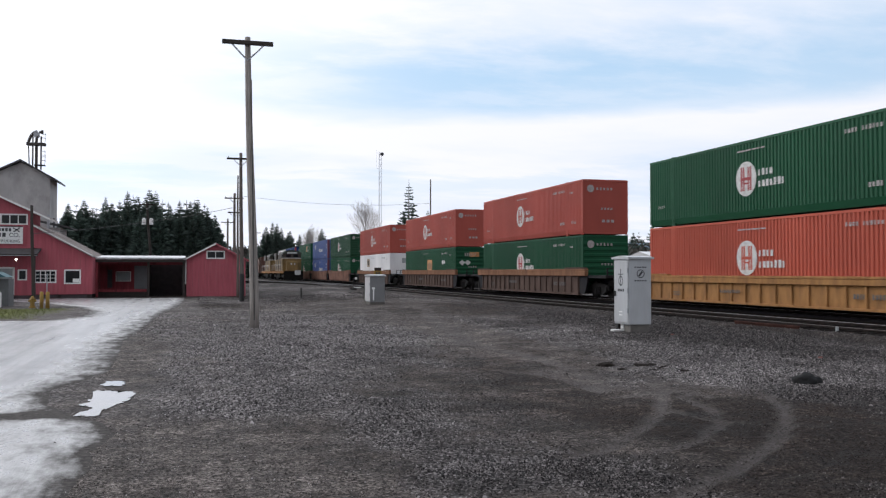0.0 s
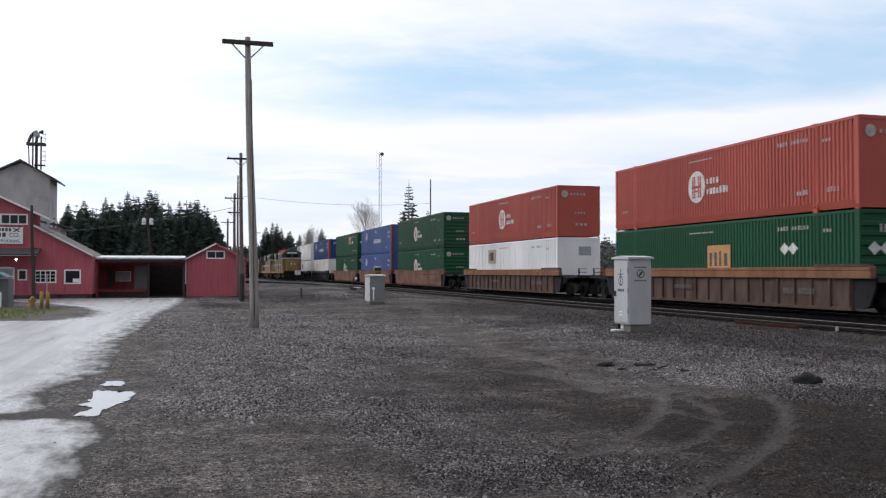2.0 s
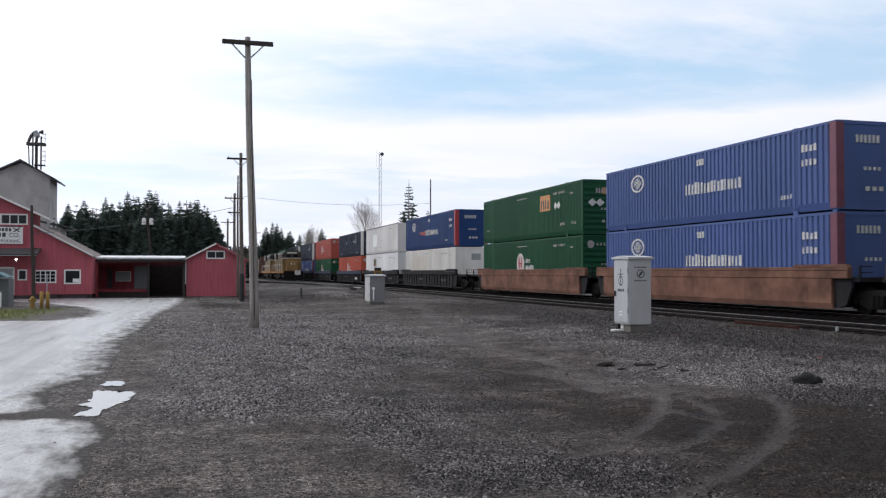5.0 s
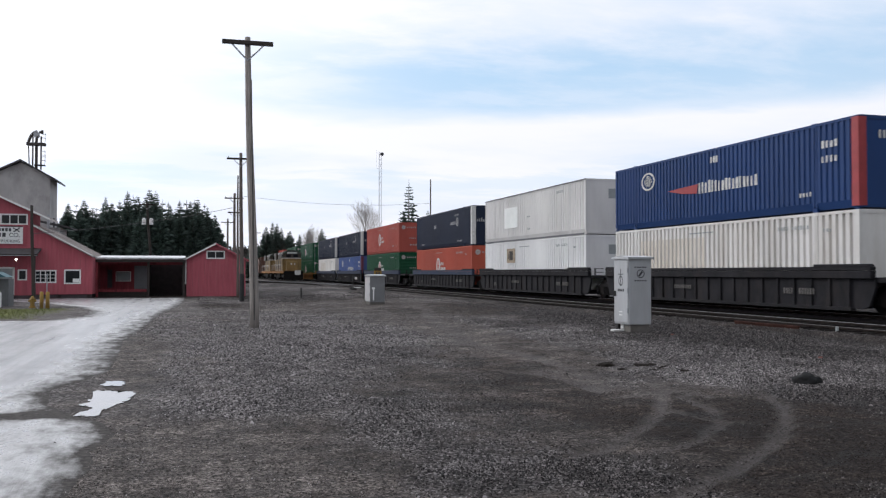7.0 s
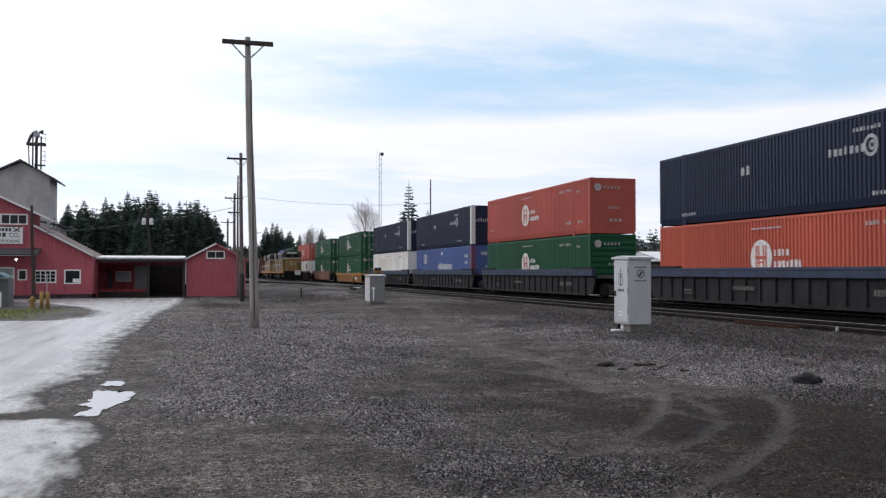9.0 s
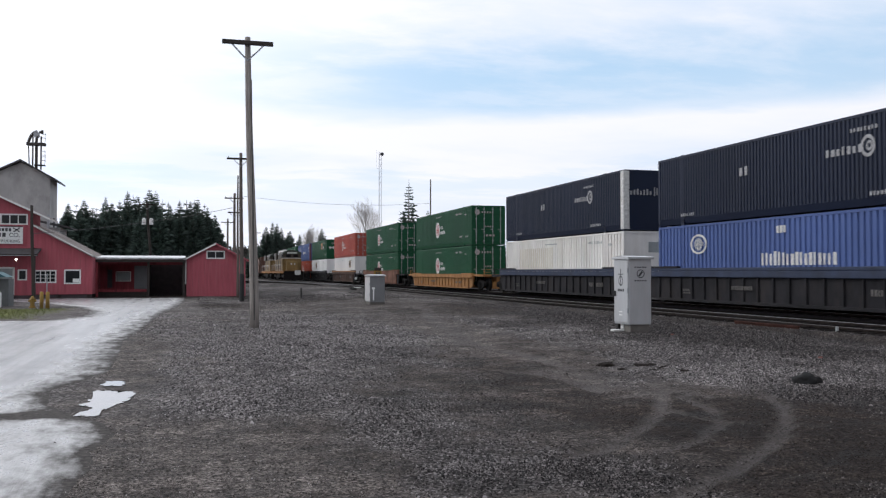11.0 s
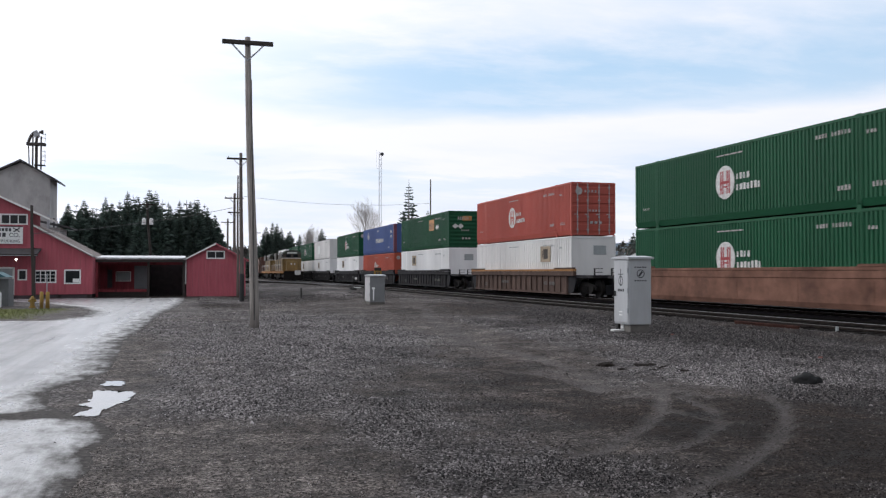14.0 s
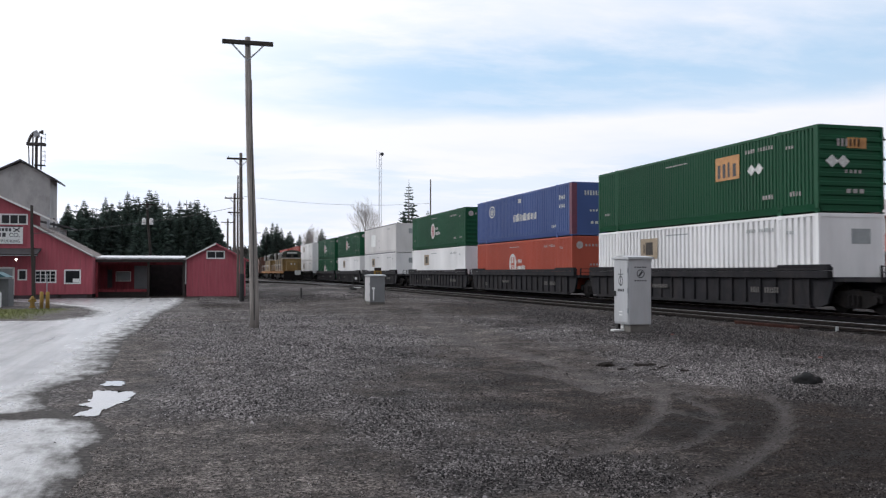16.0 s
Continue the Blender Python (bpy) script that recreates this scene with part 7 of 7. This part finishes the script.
def boxcar(y):
    c = thing("boxcar", pose(SIDING_X, y, RAIL), "rust brown ribbed steel boxcar standing on the siding", "boxcar", "standing train")
    L = 16.0
    b = boxpart("body", (-1.4, 1.4, 0, L, 1.1, 4.4), "boxcar_brown", c)
    for i in range(18):
        y0 = 0.2 + i * (L - 0.5) / 17
        boxpart("rib", (-1.47, -1.4, y0, y0 + 0.12, 1.15, 4.3), "boxcar_brown", b)
    for i in range(7):
        boxpart("end_rib", (-1.3, 1.3, -0.07, 0, 1.3 + i * 0.43, 1.45 + i * 0.43), "boxcar_brown", b)
    bm = bmesh.new()
    add_prism(bm, [(-1.45, 4.4), (1.45, 4.4), (0, 4.62)], "y", -0.1, L + 0.1)
    part("roof", bm, "loco_roof", c)
    boxpart("door", (-1.5, -1.47, 6.6, 9.4, 1.2, 4.1), "boxcar_brown", c)
    for yc in (2.2, L - 2.2):
        truck(c, yc, spin=False)
    return c


for k_ in range(4):
    boxcar(185.6 + 17.4 * k_)


# ================= trees and distance =================
def conifer_meshes(seed, h, spread, whorls, sparse=1.0, lo=0.5, hi=1.2, thin=1.0, layered=False):
    rng = random.Random(seed)
    bm = bmesh.new()
    add_tube(bm, (0, 0, -0.3), (0, 0, h * 0.97), h * 0.014 + 0.04, 0.015, seg=6)
    trunk = mesh_of("trunk", bm, "bark")
    verts, faces = [], []

    def spray(p, d, ln, wd):
        """A drooping flat spray of needles."""
        side = d.cross(Vector((0, 0, 1)))
        side = side.normalized() if side.length > 1e-4 else Vector((1, 0, 0))
        b = len(verts)
        tip = p + d * ln + Vector((0, 0, -0.14 * ln))
        verts.extend([p - side * wd * 0.5 + Vector((0, 0, -0.05 * ln)), p + side * wd * 0.5, tip, p + d * ln * 0.45 + Vector((0, 0, -wd * 0.9)), p + d * ln * 0.35 + Vector((0, 0, wd * 0.35))])
        faces.extend([(b, b + 2, b + 4), (b + 1, b + 4, b + 2), (b, b + 3, b + 2), (b + 1, b + 2, b + 3)])

    for i in range(whorls):
        f = (i + rng.random() * (0.3 if layered else 1.6)) / (whorls + 1)
        z = h * (0.06 + 0.91 * f)
        r = spread * (1 - f) ** 0.85 * rng.uniform(0.88, 1.08) + 0.08
        n = max(4, int((7 + 7 * (1 - f)) * sparse))
        a0 = rng.random() * 6.28
        for k in range(n):
            if rng.random() < 0.14:
                continue
            a = a0 + 6.283 * k / n + rng.uniform(-0.3, 0.3)
            rr = r * rng.uniform(lo, hi)
            d = Vector((math.cos(a), math.sin(a), rng.uniform(-0.4, -0.1) + 0.3 * f if layered else rng.uniform(-0.3, 0.22) + 0.25 * f)).normalized()
            p = Vector((0, 0, z))
            steps = 4 if rr > 0.9 else 2
            for s in range(steps):
                q = p + d * rr * (0.12 + 0.68 * s / steps)
                dd = (d + Vector((rng.uniform(-0.6, 0.6), rng.uniform(-0.6, 0.6), rng.uniform(-0.4, 0.4) + 0.5 * f * f))).normalized()
                spray(q, dd, rr * rng.uniform(0.25, 0.42) + 0.20, (rr * rng.uniform(0.10, 0.20) + 0.05) * thin)
    spray(Vector((0, 0, h * 0.93)), Vector((0.02, 0, 1)), h * 0.075, 0.16)
    me = bpy.data.meshes.new("crown")
    me.from_pydata([tuple(v) for v in verts], [], faces)
    me.materials.append(M["fir_needles"])
    return trunk, me


FIRS = [conifer_meshes(11 + i, 13.0, s, 74, 1.25, thin=0.75) for i, s in enumerate((3.7, 3.2, 4.0, 3.4, 3.8))]
FAR_FIRS = [conifer_meshes(31 + i, 13.0, s, 26, 1.0) for i, s in enumerate((4.2, 3.8, 4.5))]
SPARSE_FIR = conifer_meshes(77, 13.0, 2.75, 30, 1.05, 0.75, 1.2, 0.75, True)


def fir(x, y, z, h, var, label="dark green fir tree in a dense stand", rz=0.0, group="fir trees", far=False):
    tr, cr = SPARSE_FIR if var < 0 else FAR_FIRS[var % 3] if far else FIRS[var % len(FIRS)]
    t = thing("fir_tree", Matrix.LocRotScale((x, y, z), Euler((0, 0, rz)), None), label, "tree", group)
    s = h / 13.0
    for nm, me in (("trunk", tr), ("crown", cr)):
        ob = new(nm, me)
        ob.parent = t
        ob.scale = (s, s, s)
    return t


rng = random.Random(5)
# stand of firs behind the warehouse: outline height along x
PROFILE = [(-27, 11), (-19, 11.0), (-16.5, 12.6), (-14, 11.8), (-11.5, 12.8), (-9, 13.7), (-6.4, 13.9), (-4, 13.2), (-2, 12.2), (0, 13.6), (1.8, 12.9), (3.2, 12.2), (4.6, 10.2), (5.8, 7.5)]


def profile(x):
    for (xa, ha), (xb, hb) in zip(PROFILE, PROFILE[1:]):
        if xa <= x <= xb:
            return ha + (hb - ha) * (x - xa) / (xb - xa)
    return 8.0


n_ = 0
for row, (yy, k) in enumerate(((146, 0.86), (150, 1.0), (155, 0.95), (160, 0.95))):
    x = -27.0
    while x < 5.6:
        xx, y2 = x + rng.uniform(-0.5, 0.5), yy + rng.uniform(-1.5, 1.5)
        h = (profile(xx * 150 / y2) * 1.06 + 0.5) * k * rng.uniform(0.90, 1.03) * y2 / 150
        fir(xx, y2, GZ, h, n_, rz=rng.random() * 6.28, far=row > 1)
        n_ += 1
        x += rng.uniform(1.1, 1.9)
fir(28.1, 115, 0, 13.9, -1, "tall sparse fir tree standing alone", rz=0.4)
fir(26.69, 100, 0, 8.8, 1, "small dark fir tree beyond the line")
for x, y, h in ((18.8, 210, 14.4), (17.2, 208, 13.2), (20.0, 212, 14.2), (21.2, 214, 13.2), (22.6, 212, 12.0), (19.4, 206, 12.6), (23.4, 215, 12.6), (25.5, 214, 11.6), (28.0, 216, 13.4), (30.8, 214, 13.2), (14.6, 211, 11.5), (32.0, 220, 10.5)):
    fir(x, y, 0, h * 0.93, n_, "dark fir tree in the distance", rz=rng.random() * 6.28)
    n_ += 1
for i in range(165):
    x = 50 + i * 0.62 + rng.uniform(-0.8, 0.8)
    y = 112 + rng.uniform(-6, 16) - 0.07 * i
    h = 6.6 + 2.2 * smooth01(11, 35, i) - 1.2 * smooth01(82, 123, i)
    fir(x, y, 0, h * rng.uniform(0.82, 1.08), n_, "dark fir tree beyond the line", rz=rng.random() * 6.28, far=True)
    n_ += 1


def bare_tree_mesh(seed, h, spread, depth=6):
    rng = random.Random(seed)
    verts, faces = [], []

    def limb(p, q, r0, r1, n):
        d = (q - p).normalized()
        u = d.cross(Vector((0.3, 0.9, 0.1))).normalized()
        v = d.cross(u)
        b = len(verts)
        for c, r in ((p, r0), (q, r1)):
            for k in range(n):
                a = 2 * math.pi * k / n
                verts.append(tuple(c + u * r * math.cos(a) + v * r * math.sin(a)))
        for k in range(n):
            faces.append((b + k, b + (k + 1) % n, b + n + (k + 1) % n, b + n + k))

    def grow(p, d, ln, r, lev):
        bend = Vector((rng.uniform(-0.22, 0.22), rng.uniform(-0.22, 0.22), 0.06))
        m = p + d * ln * 0.5
        d2 = (d + bend).normalized()
        q = m + d2 * ln * 0.5
        limb(p, m, r, r * 0.8, 6 if lev < 2 else 3)
        limb(m, q, r * 0.8, r * 0.55, 6 if lev < 2 else 3)
        if lev >= depth:
            return
        n = 13 if lev == 0 else 5
        for k in range(n):
            f = (0.42 if lev == 0 else 0.28) + (0.58 if lev == 0 else 0.72) * (k + 0.5 * rng.random()) / n
            a = 2.4 * k + rng.uniform(-0.4, 0.4)
            tilt = rng.uniform(0.75, 1.0) * spread * (2.1 - 1.3 * f if lev == 0 else 1.1)
            at = m + d2 * ln * (f - 0.5) if f > 0.5 else p + d * ln * f
            dd = (d2 + Vector((math.cos(a) * tilt, math.sin(a) * tilt, 0.10 if lev == 0 else 0.16))).normalized()
            grow(at, dd, ln * (rng.uniform(0.9, 1.1) * (0.74 - 0.50 * f) if lev == 0 else rng.uniform(0.5, 0.62)), max(0.009, r * 0.40), lev + 1)

    grow(Vector((0, 0, -0.2)), Vector((0.02, 0, 1)), h * 0.7, h * 0.013, 0)
    k = 13.0 / max(v[2] for v in verts)
    me = bpy.data.meshes.new("crown")
    me.from_pydata([(x * k, y * k, z * k) for x, y, z in verts], [], faces)
    me.materials.append(M["twig"])
    return me


BARE = [bare_tree_mesh(3, 13, 0.56, 4), bare_tree_mesh(8, 12, 0.55, 3)]
for x, y, h, v in ((28.9, 148, 14.4, 0), (25.2, 192, 12.0, 0), (35.0, 120, 8.5, 1)):
    t = thing("bare_tree", pose(x, y, 0, rz=37 * x), "leafless grey deciduous tree in winter", "tree", "leafless trees")
    ob = new("crown", BARE[v])
    ob.parent = t
    ob.scale = (h / 17.5, h / 17.5, h / 13)


def brush(name, x0, x1, y0, y1, z, hmin, hmax, count, seed, m, label):
    """Low winter scrub of many small leaf clumps and stems."""
    rng = random.Random(seed)
    verts, faces = [], []
    for i in range(count):
        cx, cy = rng.uniform(x0, x1), rng.uniform(y0, y1)
        h = rng.uniform(hmin, hmax)
        for k in range(44):
            p = Vector((cx + rng.gauss(0, h * 0.35), cy + rng.gauss(0, h * 0.35), z + h * rng.random() ** 0.8))
            s = rng.uniform(0.03, 0.085) * h
            b = len(verts)
            for j in range(3):
                verts.append((p.x + rng.uniform(-s, s), p.y + rng.uniform(-s, s), max(z - 0.05, p.z + rng.uniform(-s, s * 1.6))))
            faces.append((b, b + 1, b + 2))
    me = bpy.data.meshes.new(name)
    me.from_pydata(verts, [], faces)
    me.materials.append(M[m])
    ob = new(name, me)
    tagged(ob, label, "scrub", kind="stuff")


brush("scrub", 2, 13, 235, 262, -0.1, 3.0, 8.0, 420, 1, "bush", "brown leafless scrub behind the standing train")
brush("scrub", 13, 34, 226, 240, 0, 4.0, 8.5, 420, 6, "bush", "grey-brown leafless thicket far down the line")
brush("scrub", 26, 105, 80, 105, 0, 1.5, 4.6, 1000, 2, "bush", "brown scrub beyond the railway line")
brush("scrub", 34, 60, 56, 70, 0, 0.6, 1.6, 160, 3, "bush", "low dead weeds beyond the railway line")


def antenna_mast():
    a = thing("antenna_mast", pose(42.1, 200, 0), "tall slim steel lattice mast with a dish", "antenna mast")
    H, w = 29.0, 0.62
    legs = [(0, w * 0.6), (-w * 0.5, -w * 0.3), (w * 0.5, -w * 0.3)]
    for x, y in legs:
        bm = bmesh.new()
        add_tube(bm, (x, y, -0.2), (x, y, H), 0.05, seg=5)
        part("leg", bm, "mast_steel", a)
    bm = bmesh.new()
    n = 22
    for i in range(n):
        z0, z1 = H * i / n, H * (i + 1) / n
        for k in range(3):
            p, q = legs[k], legs[(k + 1) % 3]
            add_tube(bm, (*p, z0), (*q, z1), 0.018, seg=4)
    tagged(part("lattice", bm, "mast_steel", a), kind="stuff")
    bm = bmesh.new()
    bmesh.ops.create_cone(bm, cap_ends=True, segments=16, radius1=0.42, radius2=0.2, depth=0.3, matrix=Matrix.Translation((0.42, -0.3, H - 0.5)) @ Euler((radians(90), 0, 0)).to_matrix().to_4x4())
    part("dish", bm, "roof_dark", a, "dark round dish")
    for s in (-0.8,):
        bm = bmesh.new()
        add_tube(bm, (s, 0, H - 4), (s, 0, H + 0.4), 0.02, seg=4)
        add_tube(bm, (s, 0, H - 3.8), (0, 0, H - 3.8), 0.02, seg=4)
        part("whip", bm, "mast_steel", a)


mat("mast_steel", lin(0.72, 0.74, 0.77), rough=0.5, metal=0.1)
antenna_mast()


def hills():
    """A low wooded ridge far off on both sides."""
    # Blue-grey base colour paints in the haze over the far woods
    M["hazy_hill_wood"] = material("hazy_hill_wood", lin(0.10, 0.13, 0.16), rough=1.0, vary=0.25, scale=0.02, fine=0.25, bump_scale=0.15, spec=0.1)
    bm = bmesh.new()
    rng = random.Random(4)
    a0, a1, n = radians(-80), radians(95), 240
    lo, hi, back = [], [], []
    for i in range(n + 1):
        a = a0 + (a1 - a0) * i / n
        d = 1500
        h = 18 + 26 * max(0, math.sin(2.2 * a + 0.7)) + 9 * noise.noise((a * 9, 0, 0)) + 2.5 * noise.noise((a * 70, 3, 0))
        h *= 0.35 + 0.9 * max(0, min(1, (a - radians(16)) / radians(12)))
        x, y = math.sin(a), math.cos(a)
        lo.append(bm.verts.new((x * (d - 300), y * (d - 300), -2)))
        hi.append(bm.verts.new((x * d, y * d, h)))
        back.append(bm.verts.new((x * (d + 400), y * (d + 400), -2)))
    for i in range(n):
        bm.faces.new((lo[i], lo[i + 1], hi[i + 1], hi[i]))
        bm.faces.new((hi[i], hi[i + 1], back[i + 1], back[i]))
    ob = part("backdrop", bm, "hazy_hill_wood", smooth=True)
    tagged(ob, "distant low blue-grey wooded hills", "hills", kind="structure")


hills()


# ================= motion of the train =================
def motions():
    for ob, x, y, z in MOVERS:
        walk(ob, [(t, pose(x, y - SPEED * t, z)) for t in (0.0, 4.0, 8.0, 12.0, 16.0)])
    step = -SPEED / 30 / 0.457
    for w, dy, z in WHEELS:
        rows = []
        for i in range(481):
            rows.append((i / 30, Matrix.LocRotScale((0, dy, z), Euler((-step * i % (2 * math.pi), 0, 0)), None)))
        walk(w, rows)


motions()
